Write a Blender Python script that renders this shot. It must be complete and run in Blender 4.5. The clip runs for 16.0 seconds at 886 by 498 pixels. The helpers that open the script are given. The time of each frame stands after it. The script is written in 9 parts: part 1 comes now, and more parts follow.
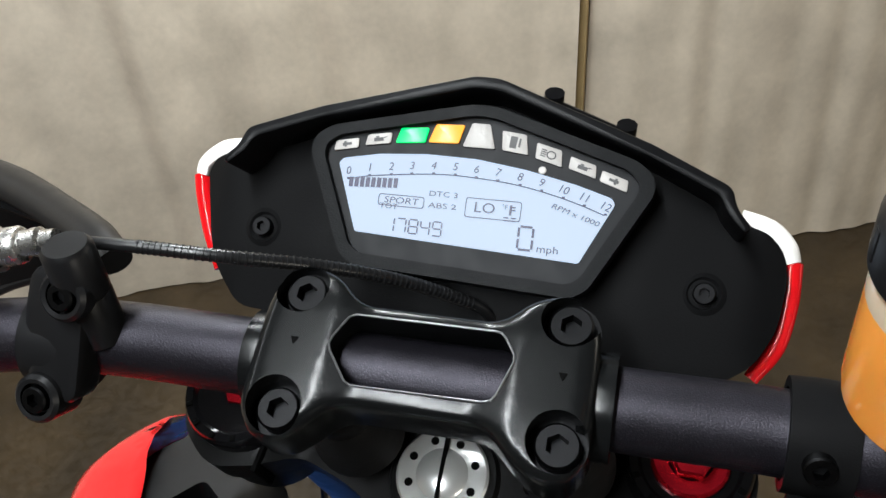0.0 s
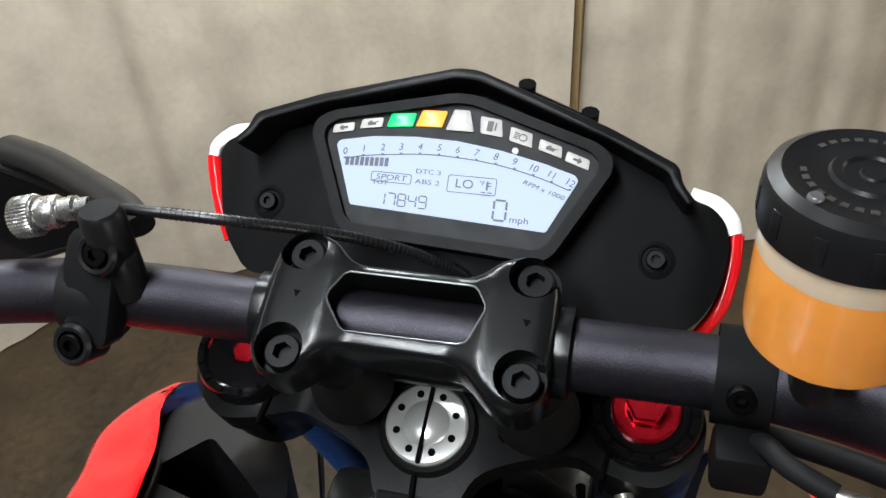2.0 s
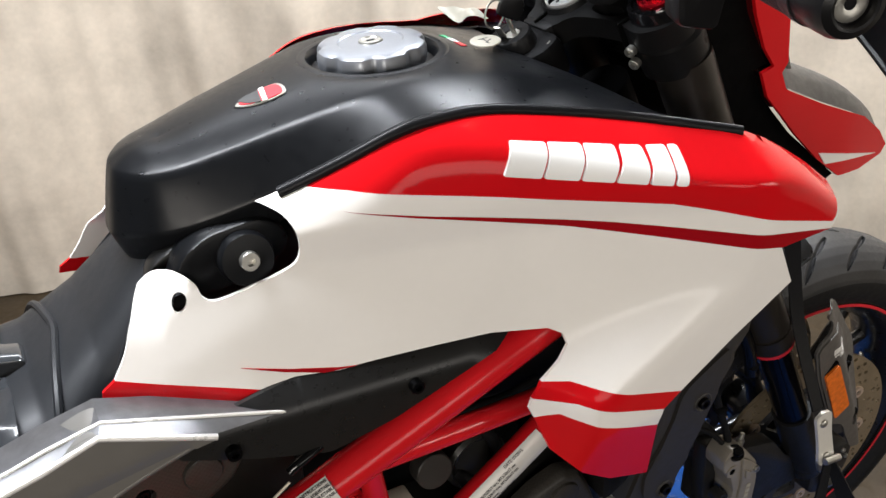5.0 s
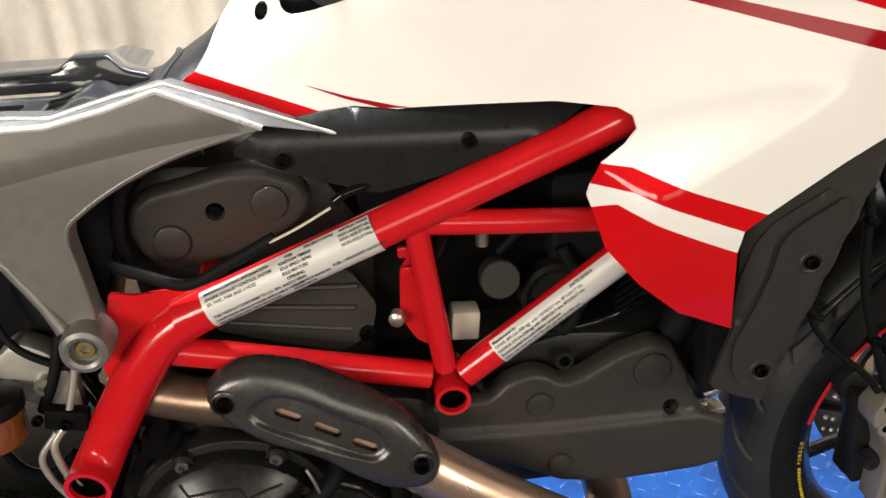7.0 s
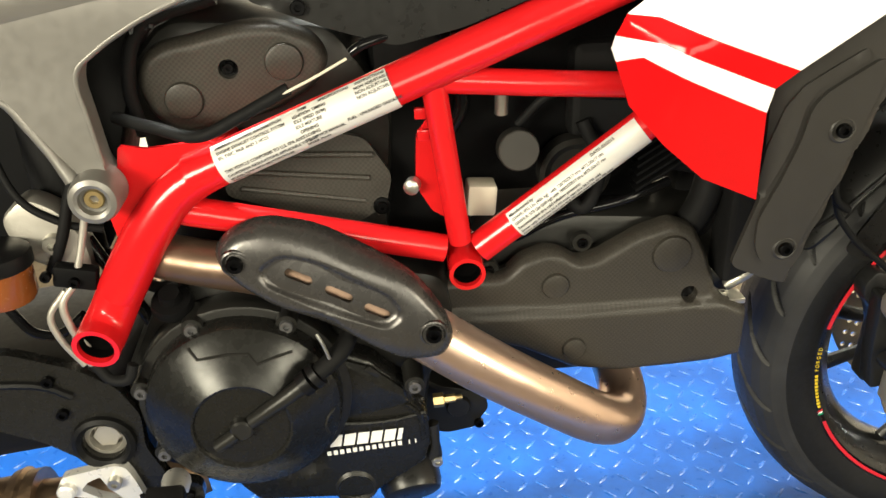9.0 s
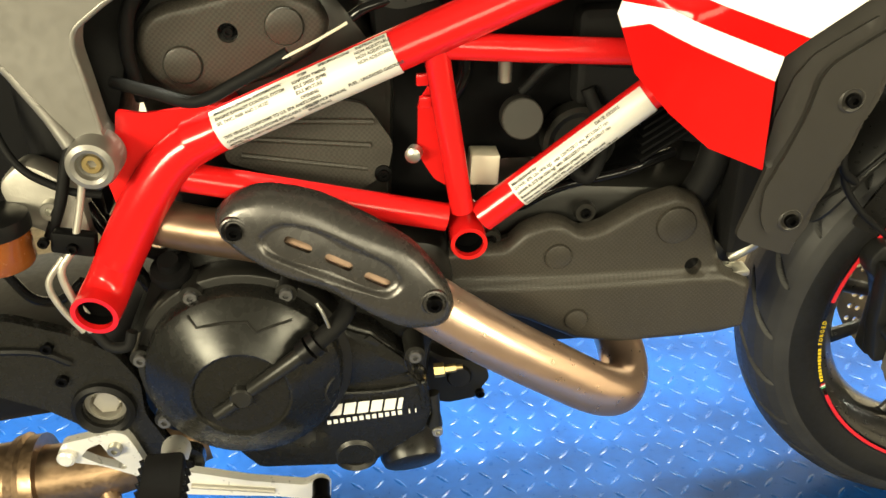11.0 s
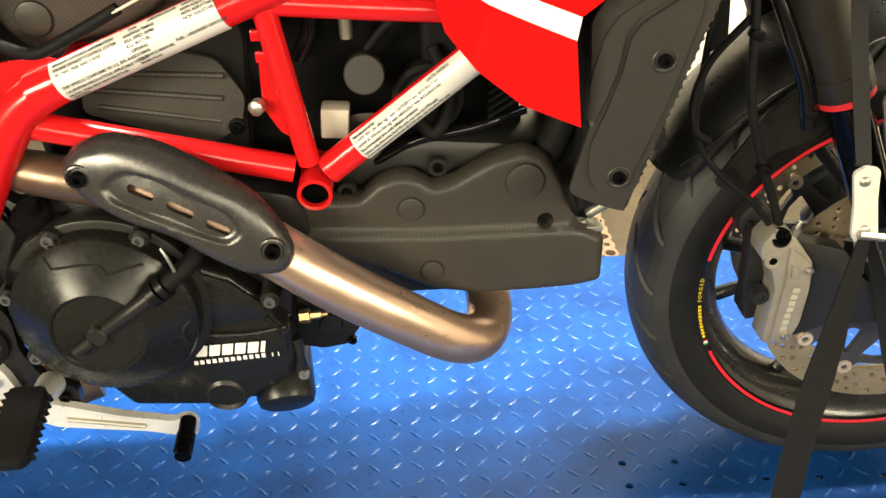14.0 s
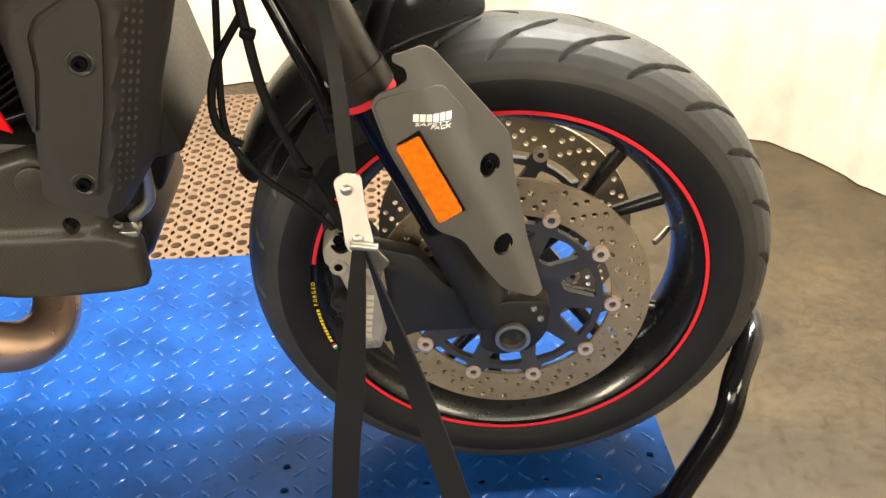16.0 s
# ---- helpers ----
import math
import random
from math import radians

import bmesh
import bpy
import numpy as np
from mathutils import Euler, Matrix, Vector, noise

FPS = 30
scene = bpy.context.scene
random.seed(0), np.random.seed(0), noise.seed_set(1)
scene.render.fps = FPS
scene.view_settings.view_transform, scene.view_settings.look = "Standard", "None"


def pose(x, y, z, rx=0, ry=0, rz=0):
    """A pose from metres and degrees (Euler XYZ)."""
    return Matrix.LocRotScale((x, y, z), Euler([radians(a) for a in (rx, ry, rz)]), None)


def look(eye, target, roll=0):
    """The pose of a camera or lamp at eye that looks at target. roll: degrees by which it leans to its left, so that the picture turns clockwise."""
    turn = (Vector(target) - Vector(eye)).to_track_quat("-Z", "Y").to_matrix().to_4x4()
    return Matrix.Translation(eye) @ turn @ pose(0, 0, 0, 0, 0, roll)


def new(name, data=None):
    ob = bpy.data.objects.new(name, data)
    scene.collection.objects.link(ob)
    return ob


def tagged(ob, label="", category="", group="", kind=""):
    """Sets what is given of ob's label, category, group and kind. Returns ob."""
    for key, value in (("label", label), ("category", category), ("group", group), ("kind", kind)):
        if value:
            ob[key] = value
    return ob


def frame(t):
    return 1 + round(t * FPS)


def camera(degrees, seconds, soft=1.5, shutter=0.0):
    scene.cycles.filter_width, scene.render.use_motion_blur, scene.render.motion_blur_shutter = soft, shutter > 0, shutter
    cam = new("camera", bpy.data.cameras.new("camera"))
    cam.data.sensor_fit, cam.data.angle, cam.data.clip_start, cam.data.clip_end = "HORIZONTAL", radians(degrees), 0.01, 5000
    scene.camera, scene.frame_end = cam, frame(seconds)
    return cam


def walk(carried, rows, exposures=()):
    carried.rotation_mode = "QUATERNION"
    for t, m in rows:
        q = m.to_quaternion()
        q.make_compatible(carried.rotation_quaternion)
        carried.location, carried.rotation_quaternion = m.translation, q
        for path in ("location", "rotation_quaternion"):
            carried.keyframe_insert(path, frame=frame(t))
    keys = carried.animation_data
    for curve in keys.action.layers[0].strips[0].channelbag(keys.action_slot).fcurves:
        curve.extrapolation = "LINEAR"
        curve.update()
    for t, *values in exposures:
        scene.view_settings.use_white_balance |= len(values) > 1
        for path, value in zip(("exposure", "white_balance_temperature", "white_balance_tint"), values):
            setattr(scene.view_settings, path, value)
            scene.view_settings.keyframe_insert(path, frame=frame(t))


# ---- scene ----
cam = camera(53.9, 16.0, soft=1.5)
PATH = [
    (0, (0.392, -0.075, 1.311), (1.936, 0.372, 0.121), -3.6),
    (0.5, (0.392, -0.074, 1.31), (1.94, 0.374, 0.126), -3.5),
    (1, (0.389, -0.073, 1.31), (1.939, 0.375, 0.128), -3.4),
    (1.5, (0.381, -0.076, 1.313), (1.928, 0.373, 0.126), -3.4),
    (2, (0.349, -0.093, 1.327), (1.898, 0.351, 0.142), -3.1),
    (2.5, (0.312, -0.131, 1.341), (1.856, 0.31, 0.148), -3.1),
    (3, (0.28, -0.215, 1.336), (1.816, 0.247, 0.141), -2.4),
    (3.5, (0.227, -0.328, 1.349), (1.629, 0.447, 0.152), -2.5),
    (4, (0.17, -0.481, 1.33), (1.392, 0.595, 0.17), -2.5),
    (4.5, (0.125, -0.572, 1.271), (1.163, 0.732, 0.166), -2.9),
    (5, (0.138, -0.665, 1.216), (0.935, 0.865, 0.203), -3.2),
    (5.2, (0.154, -0.699, 1.188), (0.866, 0.896, 0.213), -3.2),
    (7.3, (0.268, -0.829, 0.958), (0.452, 0.975, 0.115), -2.4),
    (7.5, (0.266, -0.837, 0.942), (0.441, 0.968, 0.098), -2.4),
    (8, (0.272, -0.844, 0.925), (0.431, 0.95, 0.054), -2.1),
    (8.5, (0.26, -0.842, 0.907), (0.435, 0.94, 0.015), -1.7),
    (9, (0.258, -0.839, 0.899), (0.43, 0.933, -0.012), -1.5),
    (11.5, (0.264, -0.831, 0.889), (0.417, 0.906, -0.091), -1.2),
    (12, (0.27, -0.827, 0.884), (0.416, 0.903, -0.11), -1.2),
    (12.5, (0.278, -0.824, 0.891), (0.417, 0.896, -0.122), -1.1),
    (13, (0.306, -0.832, 0.895), (0.44, 0.878, -0.134), -1.0),
    (13.5, (0.357, -0.848, 0.899), (0.477, 0.855, -0.143), -1.0),
    (14, (0.425, -0.879, 0.901), (0.515, 0.821, -0.148), -1.2),
    (14.5, (0.521, -0.891, 0.893), (0.587, 0.806, -0.164), -1.6),
    (15, (0.65, -0.881, 0.895), (0.722, 0.811, -0.17), -1.5),
    (15.5, (0.765, -0.874, 0.91), (0.849, 0.811, -0.164), -1.2),
    (16, (0.877, -0.867, 0.9), (0.987, 0.807, -0.189), -0.5),
]
EXPOSURES = [(0.0, -0.93, 5950, 6), (2.0, -0.81, 5900, 6), (2.6, -0.42, 5900, 7), (3.0, 0.2, 6000, 10), (4.1, 0.27, 5850, 11), (4.6, -0.03, 5850, 10), (5.2, -0.33, 5900, 11), (7.3, 0.57, 6200, 8), (8.5, 1.22, 6350, 1), (9.2, 1.33, 6600, 0), (11.5, 1.48, 7500, -6), (13.0, 1.5, 7500, -6), (14.0, 1.42, 7050, 0), (16.0, 1.14, 6800, 5)]
walk(cam, [(t, look(eye, target, roll)) for t, eye, target, roll in PATH], EXPOSURES)

# ---- light ----
world = bpy.data.worlds.new("room_air")
world.use_nodes = True
world.node_tree.nodes["Background"].inputs[0].default_value = (1.0, 0.93, 0.84, 1)
world.node_tree.nodes["Background"].inputs[1].default_value = 0.012
scene.world = world


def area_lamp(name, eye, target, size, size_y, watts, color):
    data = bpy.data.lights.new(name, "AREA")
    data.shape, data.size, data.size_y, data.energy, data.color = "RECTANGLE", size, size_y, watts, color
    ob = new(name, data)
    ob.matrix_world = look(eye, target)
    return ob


LAMP_TINT = (1.0, 0.975, 0.935)
area_lamp("ceiling_lamp_mid", (-0.15, 0.27, 2.14), (-0.15, 0.269, 0.0), 1.2, 0.08, 74, LAMP_TINT)
area_lamp("ceiling_lamp_front", (1.65, 0.50, 2.14), (1.65, 0.499, 0.0), 1.2, 0.08, 82, LAMP_TINT)
# Unseen fill lights added on the open side to brighten the bike's flank.
area_lamp("side_fill_rear", (-1.5, -2.4, 1.35), (0.3, -0.2, 0.8), 1.2, 0.6, 49, (1.0, 0.88, 0.72))
area_lamp("side_fill_front", (2.2, -2.4, 1.55), (0.7, -0.2, 0.6), 1.2, 0.6, 24, (1.0, 0.88, 0.72))
area_lamp("side_fill", (0.5, -2.8, 1.2), (0.4, 0.0, 0.5), 1.6, 0.7, 13, (1.0, 0.89, 0.74))
# Unseen fill light added overhead to brighten the left canvas.
area_lamp("canvas_fill_far", (0.75, 1.45, 2.14), (0.75, 1.451, 0.0), 1.4, 0.1, 16.5, LAMP_TINT)


# ---- materials ----
def mat(name, color, rough=0.5, metal=0.0, var=0.12, vscale=14.0, bump=0.0, bscale=300.0, coat=0.0, rvar=0.12,
        fleck=0.0, weave=0.0, wscale=420.0, spec=0.5, glow=None, strength=0.0, trans=0.0, alpha=1.0, sss=0.0, ior=1.45):
    m = bpy.data.materials.new(name)
    m.use_nodes = True
    nt = m.node_tree
    b = nt.nodes["Principled BSDF"]
    b.inputs["Metallic"].default_value = metal
    b.inputs["Coat Weight"].default_value = coat
    b.inputs["Coat Roughness"].default_value = 0.04
    b.inputs["Specular IOR Level"].default_value = spec
    b.inputs["Transmission Weight"].default_value = trans
    b.inputs["Subsurface Weight"].default_value = sss
    b.inputs["Subsurface Radius"].default_value = (0.02, 0.01, 0.005)
    b.inputs["IOR"].default_value = ior
    b.inputs["Alpha"].default_value = alpha
    tc = nt.nodes.new("ShaderNodeTexCoord")

    def noise_node(scale, detail=5.0):
        n = nt.nodes.new("ShaderNodeTexNoise")
        n.inputs["Scale"].default_value, n.inputs["Detail"].default_value = scale, detail
        nt.links.new(tc.outputs["Object"], n.inputs["Vector"])
        return n

    def span(source, lo, hi):
        r = nt.nodes.new("ShaderNodeMapRange")
        r.inputs["From Min"].default_value, r.inputs["From Max"].default_value = 0.3, 0.7
        r.inputs["To Min"].default_value, r.inputs["To Max"].default_value = lo, hi
        nt.links.new(source, r.inputs["Value"])
        return r.outputs["Result"]

    big, small = noise_node(vscale), noise_node(vscale * 9, 3.0)
    mix = nt.nodes.new("ShaderNodeMix")
    mix.data_type = "RGBA"
    mix.inputs["A"].default_value = (*[c * (1 - var) for c in color], 1)
    mix.inputs["B"].default_value = (*[min(1, c * (1 + var)) for c in color], 1)
    add = nt.nodes.new("ShaderNodeMath")
    add.operation = "MULTIPLY_ADD"
    nt.links.new(small.outputs["Fac"], add.inputs[0])
    add.inputs[1].default_value = 0.4
    nt.links.new(span(big.outputs["Fac"], 0.0, 0.6), add.inputs[2])
    nt.links.new(add.outputs[0], mix.inputs["Factor"])
    last = mix.outputs["Result"]
    if fleck:
        spark = nt.nodes.new("ShaderNodeTexVoronoi")
        spark.inputs["Scale"].default_value = 1600
        nt.links.new(tc.outputs["Object"], spark.inputs["Vector"])
        fl = nt.nodes.new("ShaderNodeMix")
        fl.data_type = "RGBA"
        r = nt.nodes.new("ShaderNodeMapRange")
        r.inputs["From Min"].default_value, r.inputs["From Max"].default_value = 0.25, 0.1
        r.inputs["To Max"].default_value = fleck
        nt.links.new(spark.outputs["Distance"], r.inputs["Value"])
        nt.links.new(r.outputs["Result"], fl.inputs["Factor"])
        nt.links.new(last, fl.inputs["A"])
        fl.inputs["B"].default_value = (*[min(1, c * 3 + 0.08) for c in color], 1)
        last = fl.outputs["Result"]
    nt.links.new(last, b.inputs["Base Color"])
    nt.links.new(span(small.outputs["Fac"], max(0.02, rough * (1 - rvar)), min(1, rough * (1 + rvar))), b.inputs["Roughness"])
    if bump or weave:
        bp = nt.nodes.new("ShaderNodeBump")
        bp.inputs["Strength"].default_value = max(bump, weave)
        bp.inputs["Distance"].default_value = 0.0006
        if weave:
            ch = nt.nodes.new("ShaderNodeTexChecker")
            ch.inputs["Scale"].default_value = wscale
            nt.links.new(tc.outputs["Object"], ch.inputs["Vector"])
            nt.links.new(ch.outputs["Fac"], bp.inputs["Height"])
            tone = nt.nodes.new("ShaderNodeMix")
            tone.data_type = "RGBA"
            tone.blend_type = "MULTIPLY"
            tone.inputs["Factor"].default_value = 0.55
            nt.links.new(last, tone.inputs["A"])
            nt.links.new(ch.outputs["Color"], tone.inputs["B"])
            ch.inputs["Color1"].default_value, ch.inputs["Color2"].default_value = (1, 1, 1, 1), (0.45, 0.45, 0.45, 1)
            nt.links.new(tone.outputs["Result"], b.inputs["Base Color"])
        else:
            nt.links.new(noise_node(bscale, 3.0).outputs["Fac"], bp.inputs["Height"])
        nt.links.new(bp.outputs["Normal"], b.inputs["Normal"])
    if glow:
        b.inputs["Emission Color"].default_value = (*glow, 1)
        b.inputs["Emission Strength"].default_value = strength
    return m


RED = mat("red_lacquer", (0.56, 0.005, 0.008), 0.10, coat=0.0, var=0.04, rvar=0.1, spec=0.28)
DEEP_RED = mat("deep_red_decal", (0.3, 0.004, 0.008), 0.12, coat=0.0, var=0.04, spec=0.28)
WHITE = mat("white_lacquer", (0.84, 0.815, 0.775), 0.24, coat=0.12, var=0.03)
FRAME_RED = mat("red_frame_paint", (0.56, 0.009, 0.013), 0.2, coat=0.25, var=0.07, vscale=30, bump=0.05, bscale=90, spec=0.35)
SATIN = mat("satin_black_tank", (0.006, 0.0065, 0.0075), 0.31, var=0.12, bump=0.04, bscale=900, spec=0.22)
PLASTIC = mat("black_grained_plastic", (0.005, 0.005, 0.0053), 0.52, var=0.2, bump=0.15, bscale=1300, spec=0.05)
GLOSS = mat("gloss_black", (0.004, 0.004, 0.0045), 0.13, var=0.1, coat=0.15, spec=0.32)
VISOR = mat("satin_black_visor", (0.004, 0.004, 0.0045), 0.36, var=0.15, bump=0.08, bscale=1200, spec=0.12)
FORKTUBE = mat("brown_black_fork_tube", (0.022, 0.019, 0.016), 0.34, metal=0.3, var=0.15, bump=0.05, bscale=800)
KNURL = mat("bright_turned_alloy", (0.50, 0.49, 0.47), 0.28, metal=0.95, var=0.1, vscale=60)
FORGED = mat("forged_black_alloy", (0.0045, 0.0048, 0.005), 0.22, metal=0.0, var=0.05, vscale=60, bump=0.03, bscale=700, rvar=0.12, spec=0.24)
BAR = mat("anodised_bar", (0.019, 0.0175, 0.023), 0.42, metal=0.75, var=0.18, vscale=90, bump=0.3, bscale=1500, fleck=0.5)
CAST = mat("black_cast_alloy", (0.007, 0.007, 0.0072), 0.44, metal=0.15, var=0.15, bump=0.15, bscale=600, fleck=0.12, spec=0.15)
ENGINE = mat("black_engine_paint", (0.019, 0.0186, 0.0172), 0.34, metal=0.25, var=0.2, vscale=25, bump=0.08, bscale=500, spec=0.4)
CARBON = mat("carbon_look_plastic", (0.04, 0.036, 0.0305), 0.42, var=0.15, weave=0.5, wscale=430, spec=0.4)
GREY = mat("warm_grey_paint", (0.18, 0.172, 0.158), 0.36, metal=0.35, var=0.06, bump=0.03, bscale=800)
GREY_MATT = mat("matt_grey_plastic", (0.075, 0.07, 0.064), 0.45, var=0.08, bump=0.12, bscale=1100)
SHROUD = mat("dark_grey_plastic", (0.030, 0.028, 0.0255), 0.42, var=0.15, bump=0.15, bscale=1200, spec=0.4)
BRONZE = mat("heat_tinted_steel", (0.64, 0.46, 0.36), 0.3, metal=0.88, var=0.07, vscale=9, bump=0.0, bscale=600, rvar=0.1)
BRONZE_DARK = mat("brown_heat_tinted_steel", (0.18, 0.12, 0.085), 0.36, metal=0.75, var=0.12, vscale=12, rvar=0.15)
BURNT = mat("burnt_steel", (0.28, 0.19, 0.12), 0.4, metal=0.9, var=0.45, vscale=26, bump=0.2, bscale=200, rvar=0.3)
SATIN_CASE = mat("satin_black_case", (0.02, 0.0198, 0.0185), 0.27, metal=0.5, var=0.1, bump=0.04, bscale=700)
SHIELD = mat("heat_shield_coating", (0.07, 0.067, 0.065), 0.27, metal=0.6, var=0.12, bump=0.06, bscale=900)
ALLOY = mat("machined_aluminium", (0.66, 0.66, 0.65), 0.24, metal=0.6, var=0.03, vscale=40, rvar=0.1)
CASTALLOY = mat("bare_cast_aluminium", (0.4, 0.38, 0.34), 0.42, metal=0.55, var=0.15, bump=0.25, bscale=400)
BRUSHED = mat("bright_alloy", (0.68, 0.665, 0.63), 0.3, metal=0.3, var=0.1, bump=0.1, bscale=200)
STEEL = mat("zinc_steel", (0.45, 0.44, 0.40), 0.35, metal=0.9, var=0.2, vscale=60)
DARKSTEEL = mat("black_oxide_steel", (0.011, 0.011, 0.0115), 0.45, metal=1.0, var=0.2, vscale=80)
RUBBER = mat("black_rubber", (0.008, 0.008, 0.0083), 0.62, var=0.2, bump=0.15, bscale=700, spec=0.13)
TYRE = mat("tyre_rubber", (0.031, 0.0305, 0.030), 0.5, var=0.3, vscale=22, bump=0.2, bscale=400, rvar=0.2, spec=0.35)
TYRE_SIDE = mat("tyre_sidewall", (0.009, 0.009, 0.0093), 0.6, var=0.2, bump=0.15, bscale=300, spec=0.3)
RIM_PAINT = mat("black_rim_paint", (0.006, 0.006, 0.0065), 0.3, var=0.1, coat=0.3)
STRIPE_RED = mat("red_rim_stripe", (0.62, 0.022, 0.035), 0.35, var=0.05)
ANODRED = mat("red_anodised", (0.55, 0.008, 0.02), 0.25, metal=0.85, var=0.08)
KILLRED = mat("maroon_plastic", (0.2, 0.01, 0.036), 0.5, var=0.06, spec=0.25)
AMBER = mat("amber_reflector", (0.78, 0.15, 0.004), 0.18, var=0.4, vscale=160, bump=1.0, bscale=420, coat=0.8)
FLUID = mat("amber_brake_fluid", (0.70, 0.275, 0.045), 0.22, var=0.16, vscale=22, coat=0.6, sss=0.5)
CLEAR = mat("frosted_clear_plastic", (0.46, 0.37, 0.27), 0.2, var=0.1, vscale=30, coat=0.6, sss=0.3)
SCREEN = mat("lit_screen", (0.14, 0.16, 0.19), 0.6, var=0.02, glow=(0.78, 0.86, 1.0), strength=1.15, coat=0.0, spec=0.03)
SCREEN_DARK = mat("screen_mask", (0.012, 0.0125, 0.014), 0.45, var=0.1, spec=0.12)
INK = mat("screen_ink", (0.09, 0.09, 0.13), 0.3, var=0.05, spec=0.1)
LENS_OFF = mat("unlit_lens", (0.42, 0.40, 0.38), 0.35, var=0.1, bump=0.4, bscale=700)
LENS_GREEN = mat("lit_green_lens", (0.01, 0.2, 0.05), 0.3, glow=(0.02, 1.0, 0.2), strength=2.0)
LENS_AMBER = mat("lit_amber_lens", (0.3, 0.12, 0.01), 0.3, glow=(1.0, 0.42, 0.03), strength=2.2)
MARK_WHITE = mat("white_print", (0.75, 0.74, 0.71), 0.4, var=0.04)
MARK_BLACK = mat("black_print", (0.035, 0.035, 0.035), 0.5, var=0.05)
# Near-black that puts the shade inside holes and recesses into the colour.
PITCH = mat("recess_shade_black", (0.0015, 0.0015, 0.0015), 0.8, var=0.1, spec=0.05)
MARK_YELLOW = mat("yellow_print", (0.80, 0.58, 0.03), 0.4, var=0.05)
MARK_GREEN = mat("green_print", (0.02, 0.30, 0.12), 0.4, var=0.05)
MARK_RED = mat("red_print", (0.55, 0.02, 0.03), 0.4, var=0.05)
MARK_BLUE = mat("blue_print", (0.015, 0.02, 0.10), 0.3, var=0.05)
FOIL = mat("silver_foil_label", (0.66, 0.645, 0.61), 0.45, metal=0.1, var=0.04, vscale=60)
SEAT = mat("black_seat_vinyl", (0.016, 0.017, 0.019), 0.42, var=0.15, bump=0.25, bscale=1000, spec=0.35)
BLUEFORK = mat("dark_blue_tube", (0.006, 0.006, 0.01), 0.16, metal=0.6, var=0.1)
WEB = mat("black_webbing", (0.006, 0.0058, 0.0058), 0.6, var=0.12, vscale=60, bump=0.35, bscale=900, spec=0.3)
CREAM = mat("cream_nylon", (0.66, 0.60, 0.49), 0.4, var=0.06)
OILGLASS = mat("oil_sight_window", (0.20, 0.17, 0.13), 0.25, var=0.2, coat=0.4)
BRASS = mat("yellow_brass", (0.55, 0.42, 0.20), 0.35, metal=0.9, var=0.15)
GAUGE = mat("dark_grained_bezel", (0.007, 0.0074, 0.008), 0.42, var=0.2, bump=0.2, bscale=1400, fleck=0.08, spec=0.06)
STEELGREY = mat("worn_edge_metal", (0.16, 0.16, 0.165), 0.35, metal=0.7, var=0.3, vscale=80)
RIBBED = mat("ribbed_cable_sheath", (0.008, 0.008, 0.0085), 0.3, var=0.1, bump=0.1, spec=0.35)
CAPBLACK = mat("moulded_black_plastic", (0.007, 0.007, 0.0075), 0.34, var=0.15, bump=0.06, bscale=800, spec=0.17)
CREAMSTEEL = mat("bright_plated_steel", (0.74, 0.72, 0.66), 0.32, metal=0.3, var=0.08)
POD = mat("semi_gloss_black_nylon", (0.02, 0.021, 0.0235), 0.3, var=0.12, bump=0.06, bscale=900, spec=0.55)
GRIP = mat("worn_grip_rubber", (0.019, 0.019, 0.021), 0.42, var=0.25, bump=0.25, bscale=900, spec=0.38)
COVER = mat("smooth_black_plastic", (0.011, 0.0108, 0.0105), 0.3, var=0.12, bump=0.08, bscale=1100, spec=0.45)
TRAY = mat("gloss_dark_tray", (0.03, 0.032, 0.035), 0.14, metal=0.0, var=0.12, vscale=30, rvar=0.2, coat=0.6)
OLDFLUID = mat("old_brake_fluid", (0.20, 0.06, 0.014), 0.25, var=0.15, vscale=30, coat=0.4, sss=0.2)
PAPER = mat("worn_white_tag", (0.36, 0.34, 0.28), 0.5, var=0.12)


# ---- shape helpers ----
def V(*c):
    return Vector(c)


def part(name, bm, material, parent=None, label="", m=None, angle=38.0):
    """One mesh object from a bmesh, smooth up to the given angle."""
    me = bpy.data.meshes.new(name)
    bm.normal_update()
    bm.to_mesh(me)
    bm.free()
    for item in material if isinstance(material, (list, tuple)) else [material]:
        me.materials.append(item)
    me.polygons.foreach_set("use_smooth", [True] * len(me.polygons))
    me.set_sharp_from_angle(angle=radians(angle))
    return place(name, me, parent, label, m)


def place(name, me, parent=None, label="", m=None):
    ob = new(name, me)
    ob.parent = parent
    if m is not None:
        ob.matrix_local = m
    if label:
        ob["label"] = label
    return ob


def thing(name, label, category, group="", kind=""):
    return tagged(new(name), label, category, group, kind)


def fix(bm):
    bmesh.ops.recalc_face_normals(bm, faces=bm.faces)
    return bm


def axes(o, z, x=None):
    """A frame at o whose z axis is given; x is only a hint."""
    z = Vector(z).normalized()
    x = Vector(x) if x is not None else (Vector((1, 0, 0)) if abs(z.x) < 0.9 else Vector((0, 1, 0)))
    x = (x - z * x.dot(z)).normalized()
    y = z.cross(x)
    return Matrix(((x.x, y.x, z.x, o[0]), (x.y, y.y, z.y, o[1]), (x.z, y.z, z.z, o[2]), (0, 0, 0, 1)))


